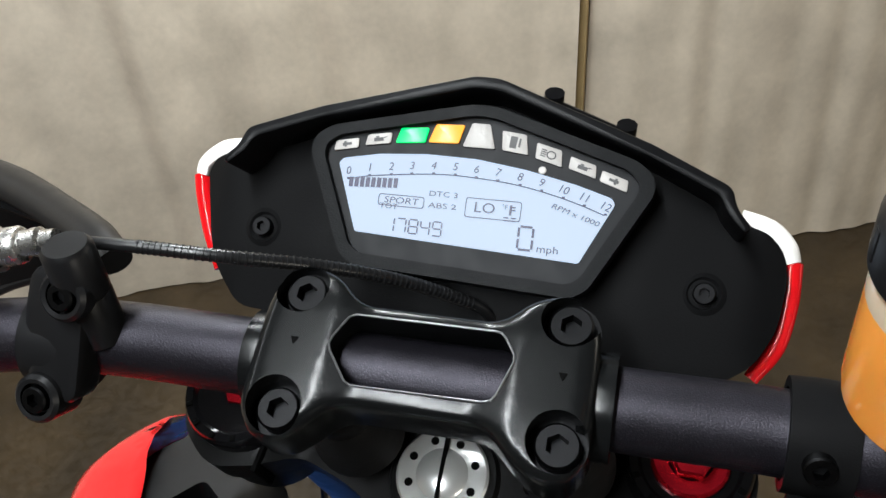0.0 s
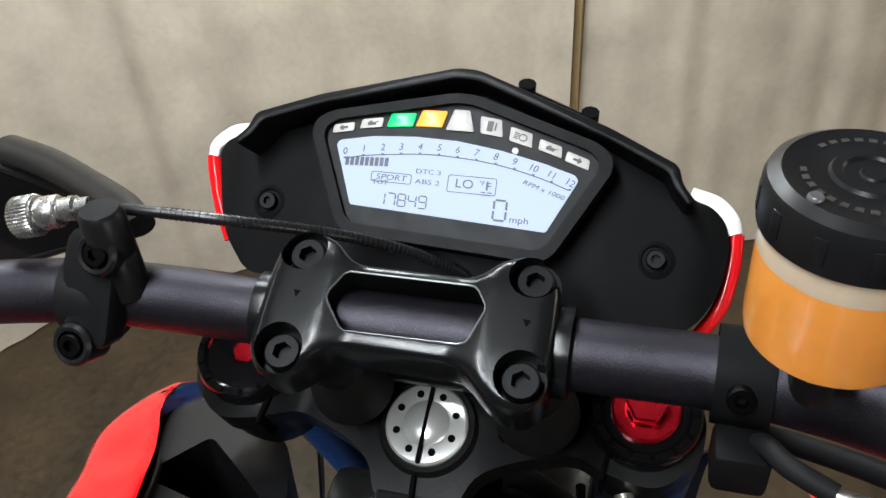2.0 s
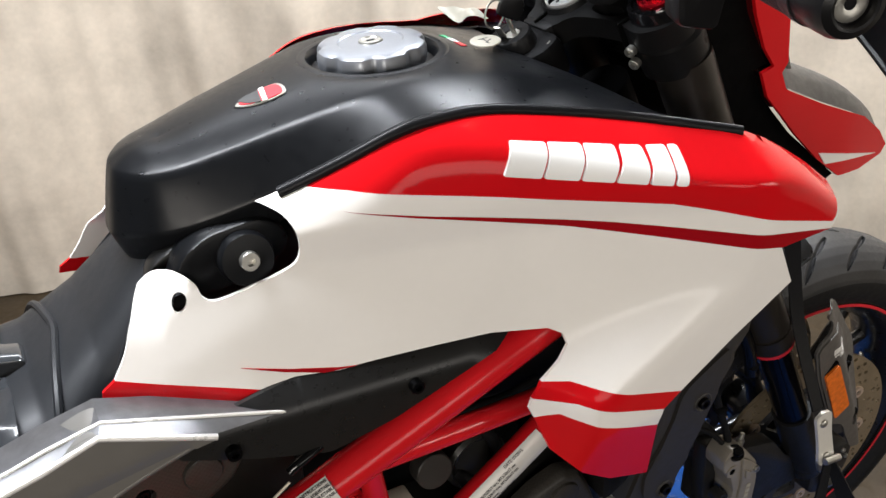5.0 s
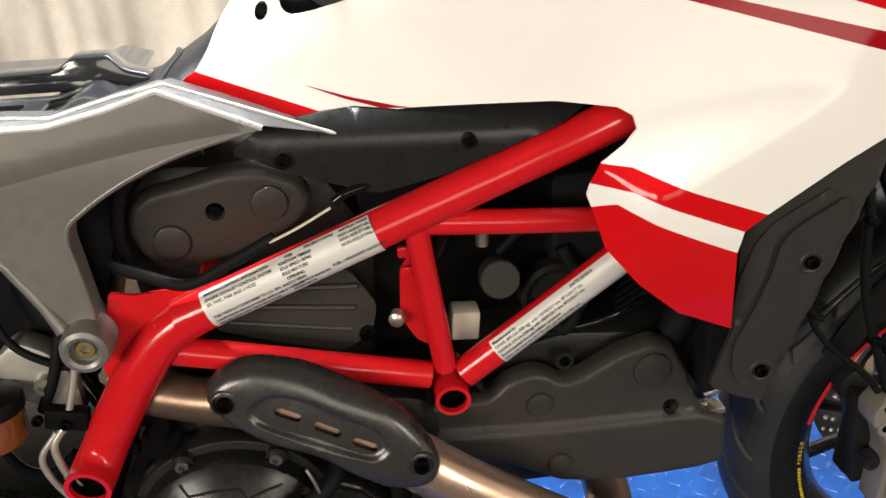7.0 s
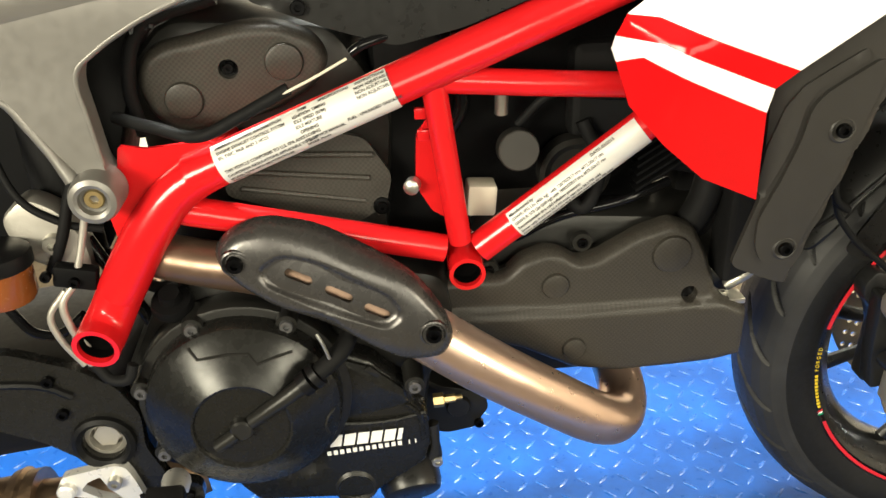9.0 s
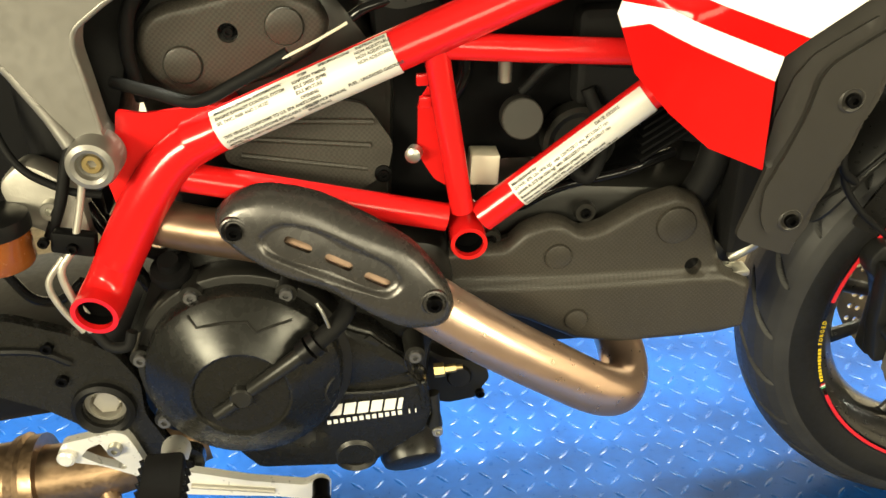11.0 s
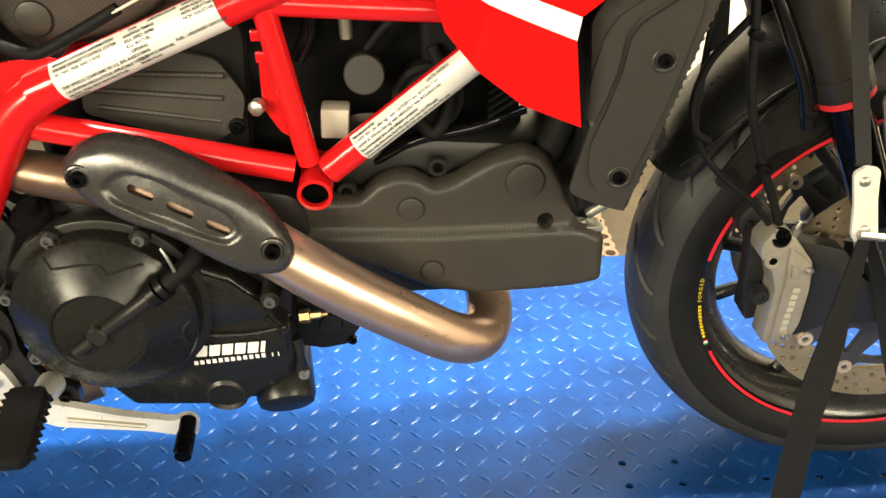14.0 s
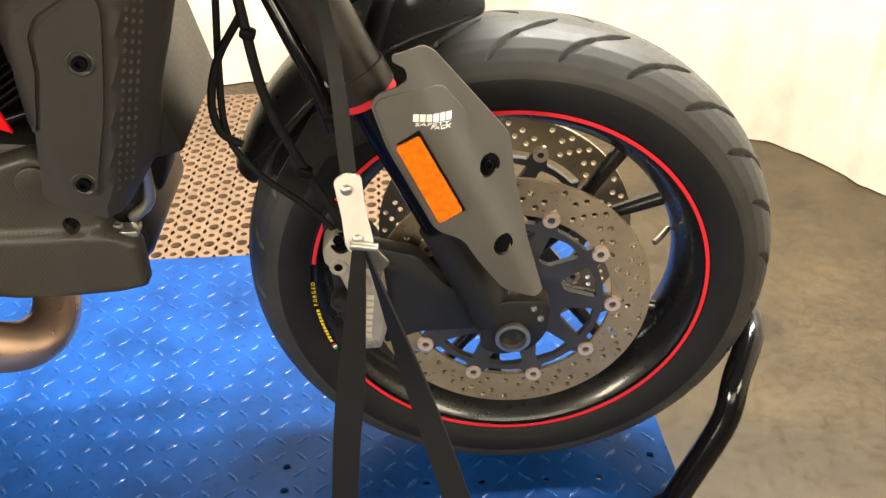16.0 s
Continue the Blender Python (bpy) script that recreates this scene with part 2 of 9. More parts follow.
def lathe(profile, seg=32, m=None, bm=None):
    """Turns (radius, height) pairs round z."""
    bm = bm or bmesh.new()
    rings = []
    for r, h in profile:
        if r < 1e-6:
            rings.append([bm.verts.new((0, 0, h))])
        else:
            rings.append([bm.verts.new((r * math.cos(2 * math.pi * k / seg), r * math.sin(2 * math.pi * k / seg), h)) for k in range(seg)])
    made = [v for ring in rings for v in ring]
    for a, b in zip(rings, rings[1:]):
        for k in range(seg):
            quad = [a[k % len(a)], a[(k + 1) % len(a)], b[(k + 1) % len(b)], b[k % len(b)]]
            quad = list(dict.fromkeys(quad))
            if len(quad) > 2:
                bm.faces.new(quad)
    if m is not None:
        bmesh.ops.transform(bm, matrix=m, verts=made)
    return fix(bm)


def spline(points, per=8):
    """A smooth line through the points."""
    p = [Vector(q) for q in points]
    p = [2 * p[0] - p[1]] + p + [2 * p[-1] - p[-2]]
    out = []
    for a, b, c, d in zip(p, p[1:], p[2:], p[3:]):
        for k in range(per):
            t = k / per
            out.append(0.5 * (2 * b + (c - a) * t + (2 * a - 5 * b + 4 * c - d) * t * t + (3 * b - a - 3 * c + d) * t ** 3))
    return out + [p[-2]]


def tube(points, radius, seg=16, smooth=8, caps=True, bm=None, flat=1.0, hint=None, hollow=0.0):
    """A round tube along the points; radius is a number or one a point; flat squeezes it across; hollow opens its ends."""
    bm = bm or bmesh.new()
    radii = radius if isinstance(radius, (list, tuple)) else [radius] * len(points)
    line = spline(points, smooth) if smooth > 1 and len(points) > 2 else [Vector(p) for p in points]
    n = len(line)
    wide = [float(np.interp(k * (len(points) - 1) / (n - 1), range(len(points)), radii)) for k in range(n)]
    x = Vector(hint) if hint else None
    rings = []
    for k, p in enumerate(line):
        z = (line[min(k + 1, n - 1)] - line[max(k - 1, 0)]).normalized()
        if x is None:
            x = Vector((0, 0, 1)) if abs(z.z) < 0.9 else Vector((1, 0, 0))
        x = (x - z * x.dot(z)).normalized()
        y = z.cross(x)
        rings.append([bm.verts.new(p + wide[k] * (math.cos(a) * x * flat + math.sin(a) * y)) for a in (2 * math.pi * s / seg for s in range(seg))])
    for a, b in zip(rings, rings[1:]):
        for s in range(seg):
            bm.faces.new((a[s], a[(s + 1) % seg], b[(s + 1) % seg], b[s]))
    if hollow:
        for ring, inward in ((rings[0], rings[1]), (rings[-1], rings[-2])):
            c = sum((v.co for v in ring), Vector()) / seg
            deep = (sum((v.co for v in inward), Vector()) / seg - c).normalized() * hollow
            lip = [bm.verts.new(c + (v.co - c) * 0.78) for v in ring]
            well = [bm.verts.new(c + (v.co - c) * 0.78 + deep) for v in ring]
            for s in range(seg):
                t = (s + 1) % seg
                bm.faces.new((ring[s], ring[t], lip[t], lip[s]))
                bm.faces.new((lip[s], lip[t], well[t], well[s]))
            bm.faces.new(well)
    elif caps:
        bm.faces.new(rings[0]), bm.faces.new(rings[-1])
    return fix(bm)


def round_corners(outline, r, steps=4):
    """Rounds the corners of a closed 2D outline."""
    if r <= 0:
        return [tuple(p) for p in outline]
    out, n = [], len(outline)
    for k in range(n):
        p = Vector(outline[k])
        a, b = Vector(outline[k - 1]) - p, Vector(outline[(k + 1) % n]) - p
        d = min(r, 0.45 * a.length, 0.45 * b.length)
        s, e = p + a.normalized() * d, p + b.normalized() * d
        for i in range(steps + 1):
            t = i / steps
            out.append(tuple((1 - t) ** 2 * s + 2 * t * (1 - t) * p + t * t * e))
    return out


def ring2d(x, y, r, n=16, ry=None, turn=0.0):
    pts = [(r * math.cos(2 * math.pi * k / n), (ry or r) * math.sin(2 * math.pi * k / n)) for k in range(n)]
    c, s = math.cos(turn), math.sin(turn)
    return [(x + c * a - s * b, y + s * a + c * b) for a, b in pts]


def prism(outline, low, high, bevel=0.0, corner=0.0, m=None, segments=2, taper=1.0):
    """An outline in x, y raised from low to high in z, with bevelled rims."""
    pts = round_corners(outline, corner)
    bm = bmesh.new()
    cx, cy = sum(p[0] for p in pts) / len(pts), sum(p[1] for p in pts) / len(pts)
    bottom = [bm.verts.new((p[0], p[1], low)) for p in pts]
    top = [bm.verts.new((cx + (p[0] - cx) * taper, cy + (p[1] - cy) * taper, high)) for p in pts]
    n = len(pts)
    bm.faces.new(bottom), bm.faces.new(top)
    for k in range(n):
        bm.faces.new((bottom[k], bottom[(k + 1) % n], top[(k + 1) % n], top[k]))
    fix(bm)
    if bevel:
        rims = [e for e in bm.edges if len({round(v.co.z, 6) for v in e.verts}) == 1]
        bmesh.ops.bevel(bm, geom=rims, offset=bevel, segments=segments, profile=0.5, affect="EDGES", clamp_overlap=True)
    if m is not None:
        bmesh.ops.transform(bm, matrix=m, verts=bm.verts)
    return fix(bm)


def box(sx, sy, sz, bevel=0.0, m=None, segments=2):
    bm = bmesh.new()
    bmesh.ops.create_cube(bm, size=1.0)
    bmesh.ops.scale(bm, vec=(sx, sy, sz), verts=bm.verts)
    if bevel:
        bmesh.ops.bevel(bm, geom=list(bm.edges), offset=bevel, segments=segments, profile=0.5, affect="EDGES")
    if m is not None:
        bmesh.ops.transform(bm, matrix=m, verts=bm.verts)
    return fix(bm)


def inside(p, loop):
    x, y, hit, n = p[0], p[1], False, len(loop)
    for k in range(n):
        (ax, ay), (bx, by) = loop[k], loop[(k + 1) % n]
        if (ay > y) != (by > y) and x < (bx - ax) * (y - ay) / (by - ay) + ax:
            hit = not hit
    return hit


def gap_to(loop):
    """A function that gives the distance from a point to a closed 2D line."""
    a = np.array(loop, float)
    e = np.roll(a, -1, axis=0) - a
    n = np.maximum((e * e).sum(1), 1e-18)

    def gap(u, v):
        d = np.array((u, v)) - a
        k = np.clip((d * e).sum(1) / n, 0, 1)
        return float(np.sqrt(((d - k[:, None] * e) ** 2).sum(1).min()))

    return gap


def divide(loop, step):
    out, n = [], len(loop)
    for k in range(n):
        a, b = Vector(loop[k]), Vector(loop[(k + 1) % n])
        c = max(1, round((b - a).length / step))
        out += [tuple(a + (b - a) * (i / c)) for i in range(c)]
    return out


def sheet(outline, surf, step=0.012, thick=0.003, holes=(), m=None, corner=0.0, insets=()):
    """A curved sheet of the given thickness: a 2D outline with holes, laid on surf(u, v) -> place; the back lies along surf(u, v, thick)."""
    from mathutils.geometry import delaunay_2d_cdt
    loops = [divide(round_corners(outline, corner), step)] + [divide(h, step) for h in holes]
    pts, edges = [], []
    for loop in loops:
        base = len(pts)
        pts += [Vector(p) for p in loop]
        edges += [(base + k, base + (k + 1) % len(loop)) for k in range(len(loop))]
    inner_most = max(insets, default=0.0)
    for loop in loops:
        n = len(loop)
        for k in range(n) if insets else ():
            p, t = Vector(loop[k]), Vector(loop[(k + 1) % n]) - Vector(loop[k - 1])
            side = Vector((-t.y, t.x)).normalized()
            probe = p + side * 0.0003
            if inside(probe, loops[0]) == any(inside(probe, h) for h in loops[1:]):
                side = -side
            for d in insets:
                q = p + side * d
                if inside(q, loops[0]) and not any(inside(q, h) for h in loops[1:]) and min(math.hypot(q.x - a, q.y - b) for other in loops for a, b in other) > 0.9 * d:
                    pts.append(q)
    xs, ys = [p[0] for p in loops[0]], [p[1] for p in loops[0]]
    for row in range(int((max(ys) - min(ys)) / step) + 1):
        y = min(ys) + (row + 0.5) * step
        for col in range(int((max(xs) - min(xs)) / step) + 1):
            p = (min(xs) + (col + 0.5 * (row % 2) + 0.25) * step, y)
            if inside(p, loops[0]) and not any(inside(p, h) for h in loops[1:]):
                near = min(math.hypot(p[0] - q[0], p[1] - q[1]) for loop in loops for q in loop)
                if near > 0.45 * step + inner_most:
                    pts.append(Vector(p))
    verts, _, faces, *_ = delaunay_2d_cdt(pts, edges, [], 0, 1e-7)
    keep = []
    for f in faces:
        c = sum((verts[i] for i in f), Vector((0, 0))) / len(f)
        if inside(c, loops[0]) and not any(inside(c, h) for h in loops[1:]):
            keep.append(tuple(f))
    bm = bmesh.new()
    front = [bm.verts.new(surf(v.x, v.y, 0.0)) for v in verts]
    back = [bm.verts.new(surf(v.x, v.y, thick)) for v in verts]
    count = {}
    for f in keep:
        bm.faces.new([front[i] for i in f])
        bm.faces.new([back[i] for i in reversed(f)])
        for a, b in zip(f, f[1:] + f[:1]):
            count[(a, b)] = count.get((a, b), 0) + 1
    for (a, b) in count:
        if (b, a) not in count:
            bm.faces.new((front[a], back[a], back[b], front[b]))
    for v in [v for v in bm.verts if not v.link_faces]:
        bm.verts.remove(v)
    if m is not None:
        bmesh.ops.transform(bm, matrix=m, verts=bm.verts)
    return fix(bm)


def flat_y(y, slope_x=0.0, slope_z=0.0, x0=0.0, z0=0.0):
    """A side sheet: u is x, v is z; the back lies towards +y."""
    return lambda u, v, t: (u, y + slope_x * (u - x0) + slope_z * (v - z0) + t, v)


def joined(*meshes):
    """Several bmeshes in one."""
    out = bmesh.new()
    for bm in meshes:
        me = bpy.data.meshes.new("tmp")
        bm.to_mesh(me)
        bm.free()
        out.from_mesh(me)
        bpy.data.meshes.remove(me)
    return out


BOLTS = {}


def bolt(parent, at, normal, d=0.010, material=None, name="bolt", flange=0.0, label=""):
    """A socket-head bolt whose head stands on a surface."""
    key = (round(d, 4), (material or DARKSTEEL).name, round(flange, 4))
    if key not in BOLTS:
        r, h = d / 2, d * 0.42
        prof = ([(0, -0.002), (flange, -0.002), (flange, h * 0.25), (r, h * 0.35)] if flange else [(0, -0.002), (r, -0.002)])
        prof += [(r, h * 0.85), (r * 0.9, h), (r * 0.58, h)]
        bm = lathe(prof, 18)
        six = [bm.verts.new((r * 0.52 * math.cos(k * math.pi / 3), r * 0.52 * math.sin(k * math.pi / 3), h)) for k in range(6)]
        low = [bm.verts.new((r * 0.50 * math.cos(k * math.pi / 3), r * 0.50 * math.sin(k * math.pi / 3), h * 0.25)) for k in range(6)]
        top = sorted((v for v in bm.verts if abs(v.co.z - h) < 1e-9 and abs(v.co.xy.length - r * 0.58) < 1e-6), key=lambda v: math.atan2(v.co.y, v.co.x) % (2 * math.pi))
        for k in range(18):
            a, b = six[k // 3], six[((k + 1) // 3) % 6]
            quad = list(dict.fromkeys([top[k], top[(k + 1) % 18], b, a]))
            bm.faces.new(quad)
        for k in range(6):
            bm.faces.new((six[k], six[(k + 1) % 6], low[(k + 1) % 6], low[k]))
        bm.faces.new(low)
        ob = part(name, fix(bm), material or DARKSTEEL, parent, label, axes(at, normal))
        BOLTS[key] = ob.data
        return ob
    return place(name, BOLTS[key], parent, label, axes(at, normal))


def letters(text, height, m, material, parent, name="lettering", depth=0.0003, width=None, align="CENTER", shear=0.0, bold=0.0):
    """Raised writing in the built-in font, in the frame m (x to the right, y up)."""
    cu = bpy.data.curves.new("writing", "FONT")
    cu.body, cu.size, cu.align_x, cu.align_y, cu.extrude, cu.shear, cu.resolution_u, cu.offset = text, height * 1.38, align, "CENTER", depth, shear, 3, bold
    ob = bpy.data.objects.new("writing", cu)
    scene.collection.objects.link(ob)
    bpy.context.view_layer.update()
    me = bpy.data.meshes.new_from_object(ob.evaluated_get(bpy.context.evaluated_depsgraph_get()))
    bpy.data.objects.remove(ob)
    if width:
        span = max(v.co.x for v in me.vertices) - min(v.co.x for v in me.vertices)
        for v in me.vertices:
            v.co.x *= width / span
    me.name = name
    me.materials.clear()
    me.materials.append(material)
    return place(name, me, parent, "", m)


def bars2d(parent, m, rows, material, name="lettering", depth=0.0004):
    """Plain bars (x, y, width, height, lean) that stand for writing."""
    bm = bmesh.new()
    for x, y, w, h, lean in rows:
        q = [(x - w / 2 - lean / 2, y - h / 2), (x + w / 2 - lean / 2, y - h / 2), (x + w / 2 + lean / 2, y + h / 2), (x - w / 2 + lean / 2, y + h / 2)]
        lo, hi = [bm.verts.new((*p, 0)) for p in q], [bm.verts.new((*p, depth)) for p in q]
        bm.faces.new(hi), bm.faces.new(lo[::-1])
        for k in range(4):
            bm.faces.new((lo[k], lo[(k + 1) % 4], hi[(k + 1) % 4], hi[k]))
    return part(name, fix(bm), material, parent, "", m)


# ---- the room ----
FLOOR = -0.27
CONCRETE = mat("brown_concrete", (0.039, 0.026, 0.012), 0.5, var=0.6, vscale=5.5, bump=0.5, bscale=35, rvar=0.4)
PLASTER = mat("cream_plaster", (0.62, 0.57, 0.48), 0.75, var=0.1, vscale=5, bump=0.4, bscale=30)
CEIL = mat("unseen_ceiling_grey", (0.10, 0.096, 0.09), 0.8, var=0.05, vscale=3)
DARKWALL = mat("unseen_wall_dark_grey", (0.055, 0.053, 0.05), 0.7, var=0.12, vscale=4, bump=0.3, bscale=40)
CLOTH = mat("beige_canvas", (0.56, 0.49, 0.395), 0.85, var=0.26, vscale=6, bump=0.5, bscale=260, spec=0.2)
WOOD = mat("ochre_batten", (0.36, 0.26, 0.12), 0.6, var=0.25, vscale=20)
MAT_RUBBER = mat("brown_rubber_mat", (0.15, 0.092, 0.055), 0.6, var=0.25, vscale=15, bump=0.2, bscale=200)
BLUE = mat("blue_deck_paint", (0.005, 0.039, 0.165), 0.36, var=0.5, vscale=9, bump=0.16, bscale=90, rvar=0.3, coat=0.0, spec=0.12)
BLUE_WORN = mat("blue_tread_paint", (0.006, 0.046, 0.185), 0.24, var=0.4, vscale=18, bump=0.1, bscale=200, rvar=0.4, spec=0.3)


def slab(name, lo, hi, material, label, category):
    c, s = [(a + b) / 2 for a, b in zip(lo, hi)], [b - a for a, b in zip(lo, hi)]
    return tagged(part(name, box(*s, 0, pose(*c)), material), label, category, kind="structure")


slab("floor", (-3.2, -3.0, FLOOR - 0.1), (3.4, 2.9, FLOOR), CONCRETE, "stained brown concrete workshop floor", "floor")
# Ceiling, right and back walls are unseen; dark so gloss parts reflect less.
slab("ceiling", (-3.2, -3.0, 2.28), (3.4, 2.9, 2.38), CEIL, "plain unseen ceiling, kept dark grey to dim reflections", "ceiling")
slab("wall_right", (-3.2, -3.1, FLOOR - 0.1), (3.4, -3.0, 2.38), DARKWALL, "plain unseen wall on the open side, kept dark to dim reflections", "wall")
slab("wall_left", (-3.2, 2.9, FLOOR - 0.1), (3.4, 3.0, 2.38), PLASTER, "plain cream plaster wall behind the canvas", "wall")
slab("wall_back", (-3.3, -3.1, FLOOR - 0.1), (-3.2, 3.0, 2.38), DARKWALL, "plain unseen back wall, kept dark to dim reflections", "wall")
slab("wall_front", (3.4, -3.1, FLOOR - 0.1), (3.5, 3.0, 2.38), PLASTER, "plain cream plaster wall at the front", "wall")


def hanging(points, top, sway, seed, step=0.012):
    """A hung cloth along a plan line with soft vertical folds."""
    line = spline([(*p, 0) for p in points], 60)
    run, at = [0.0], []
    for a, b in zip(line, line[1:]):
        run.append(run[-1] + (b - a).length)
    bm, cols, rows = bmesh.new(), int(run[-1] / step), 26
    grid = []
    for c in range(cols + 1):
        s = run[-1] * c / cols
        p = Vector([float(np.interp(s, run, [q[i] for q in line])) for i in range(3)])
        q = Vector([float(np.interp(min(s + 0.01, run[-1]), run, [w[i] for w in line])) for i in range(3)])
        o = Vector([float(np.interp(max(s - 0.01, 0), run, [w[i] for w in line])) for i in range(3)])
        side = Vector((0, 0, 1)).cross((q - o).normalized())
        col = []
        for r in range(rows + 1):
            h = r / rows
            n1 = noise.noise((s * 1.3 + h * 0.35 + seed, h * 0.5, seed))
            n2 = noise.noise((s * 5.2 + h * 0.6, h * 0.8 + seed, 3.1))
            n3 = noise.noise((s * 14 + h * 1.2, h * 1.6, seed + 7.7))
            off = sway * 1.4 * (1.0 * n1 + 0.42 * n2 + 0.19 * n3) * (0.55 + 0.6 * (1 - h) + 0.3 * h)
            col.append(bm.verts.new(p + side * off + Vector((0, 0, FLOOR + 0.004 + (top - FLOOR) * h))))
        grid.append(col)
    for a, b in zip(grid, grid[1:]):
        for r in range(rows):
            bm.faces.new((a[r], b[r], b[r + 1], a[r + 1]))
    return fix(bm)


tagged(part("canvas_sheet", hanging([(-2.6, 2.55), (-1.2, 2.32), (0.3, 2.06), (1.06, 1.80), (1.70, 1.53), (2.02, 1.38), (2.20, 1.08), (2.42, 0.62), (2.58, 0.17)], 2.24, 0.06, 1.3), CLOTH, angle=180),
       "beige canvas dust sheet hung in soft folds round the lift", "curtain")
tagged(part("canvas_sheet", hanging([(2.57, 0.125), (2.66, -0.25), (2.74, -0.7), (2.84, -1.6), (2.95, -2.6)], 2.24, 0.06, 5.1), CLOTH, angle=180),
       "second beige canvas sheet hung past a narrow gap", "curtain")
tagged(part("batten", box(0.03, 0.05, 2.5, 0.004, pose(2.545, 0.150, FLOOR + 1.254)), WOOD), "thin ochre wooden batten in the gap of the canvas", "batten")


def perforated_mat():
    """A workshop mat with rows of round holes."""
    x0, x1, y0, y1, p = -0.4, 0.98, 0.60, 1.95, 0.040
    bm, r, n = bmesh.new(), 0.0135, 10
    zt, zb = FLOOR + 0.014, FLOOR + 0.002
    for i in range(int((x1 - x0) / p)):
        for j in range(int((y1 - y0) / p)):
            cx, cy = x0 + (i + 0.5) * p, y0 + (j + 0.5) * p
            sq = []
            for k in range(n):
                a = 2 * math.pi * (k + 0.5) / n
                f = min(0.5 * p / max(abs(math.cos(a)), 1e-6), 0.5 * p / max(abs(math.sin(a)), 1e-6))
                sq.append((cx + f * math.cos(a), cy + f * math.sin(a)))
            rr = r * (1.0 if (i + j) % 2 else 0.62)
            outer = [bm.verts.new((x, y, zt)) for x, y in sq]
            rim = [bm.verts.new((cx + rr * math.cos(2 * math.pi * (k + 0.5) / n), cy + rr * math.sin(2 * math.pi * (k + 0.5) / n), zt)) for k in range(n)]
            low = [bm.verts.new((cx + rr * math.cos(2 * math.pi * (k + 0.5) / n), cy + rr * math.sin(2 * math.pi * (k + 0.5) / n), zb)) for k in range(n)]
            for k in range(n):
                t = (k + 1) % n
                bm.faces.new((outer[k], outer[t], rim[t], rim[k]))
                bm.faces.new((rim[k], rim[t], low[t], low[k]))
    bm.normal_update()
    up = [f for f in bm.faces if abs(f.normal.z) > 0.5 and f.normal.z < 0]
    bmesh.ops.reverse_faces(bm, faces=up)
    return bm


tagged(part("rubber_mat", perforated_mat(), MAT_RUBBER), "brown rubber floor mat with rows of round holes", "mat")


# ---- the lift table ----
X0, X1, Y0, Y1 = -1.05, 1.245, -0.62, 0.525
HOLES = [(0.716, -0.014), (0.790, -0.016), (0.716, -0.056), (0.789, -0.057), (0.905, -0.056), (0.979, -0.059), (1.065, -0.062), (1.138, -0.064), (1.217, -0.03)]


def lift_table():
    t = thing("lift_table", "blue painted lift table with diamond tread and punched holes", "lift table")
    rim = [(X0, Y0), (X1, Y0), (X1, Y1), (X0, Y1)]
    deck = sheet(rim, lambda u, v, d: (u, v, -d), 0.09, 0.008, [ring2d(x, y, 0.0055, 10) for x, y in HOLES])
    part("deck", deck, BLUE, t)
    part("side_rail", box(X1 - X0, 0.05, 0.258, 0.004, pose((X0 + X1) / 2, Y0 + 0.03, -0.140)), BLUE, t)
    part("side_rail", box(X1 - X0, 0.05, 0.258, 0.004, pose((X0 + X1) / 2, Y1 - 0.03, -0.140)), BLUE, t)
    part("end_rail", box(0.05, Y1 - Y0 - 0.12, 0.09, 0.004, pose(X1 - 0.03, (Y0 + Y1) / 2, -0.055)), BLUE, t)
    bm, p = bmesh.new(), 0.0305
    rnd = random.Random(4)
    for i in range(int((X1 - X0) / p)):
        for j in range(int((Y1 - Y0) / p)):
            x, y = X0 + (i + 0.5) * p, Y0 + (j + 0.5) * p
            if any(math.hypot(x - a, y - b) < 0.017 for a, b in HOLES):
                continue
            turn = radians(45 if (i + j) % 2 else -45) + rnd.uniform(-0.04, 0.04)
            c, s = math.cos(turn), math.sin(turn)
            L, W, H = 0.0125, 0.0036, 0.0015 * rnd.uniform(0.8, 1.1)
            base, ridge = [], []
            for k in range(10):
                a = 2 * math.pi * k / 10
                u, v = L * math.cos(a), W * math.sin(a) * (1 - 0.35 * abs(math.cos(a)))
                base.append(bm.verts.new((x + c * u - s * v, y + s * u + c * v, 0.0002)))
                ridge.append(bm.verts.new((x + 0.62 * (c * u) - 0.5 * s * v, y + 0.62 * s * u + 0.5 * c * v, H)))
            for k in range(10):
                bm.faces.new((base[k], base[(k + 1) % 10], ridge[(k + 1) % 10], ridge[k]))
            bm.faces.new(ridge)
    tagged(part("tread", bm, BLUE_WORN, t, "raised diamond tread, worn at the crests", angle=60), kind="stuff")
    return t


lift_table()


# ---- the motorcycle ----
bike = thing("motorcycle", "red, white and black sport motorcycle strapped upright on the lift", "motorcycle")
YC = -0.007
AXLE = Vector((1.0115, 0.004, 0.3105))
RAKE = radians(25.5)
STEER = Vector((-math.sin(RAKE), 0, math.cos(RAKE)))
WHEEL = axes(AXLE, (-0.083, -1, -0.041), (1, 0, 0))


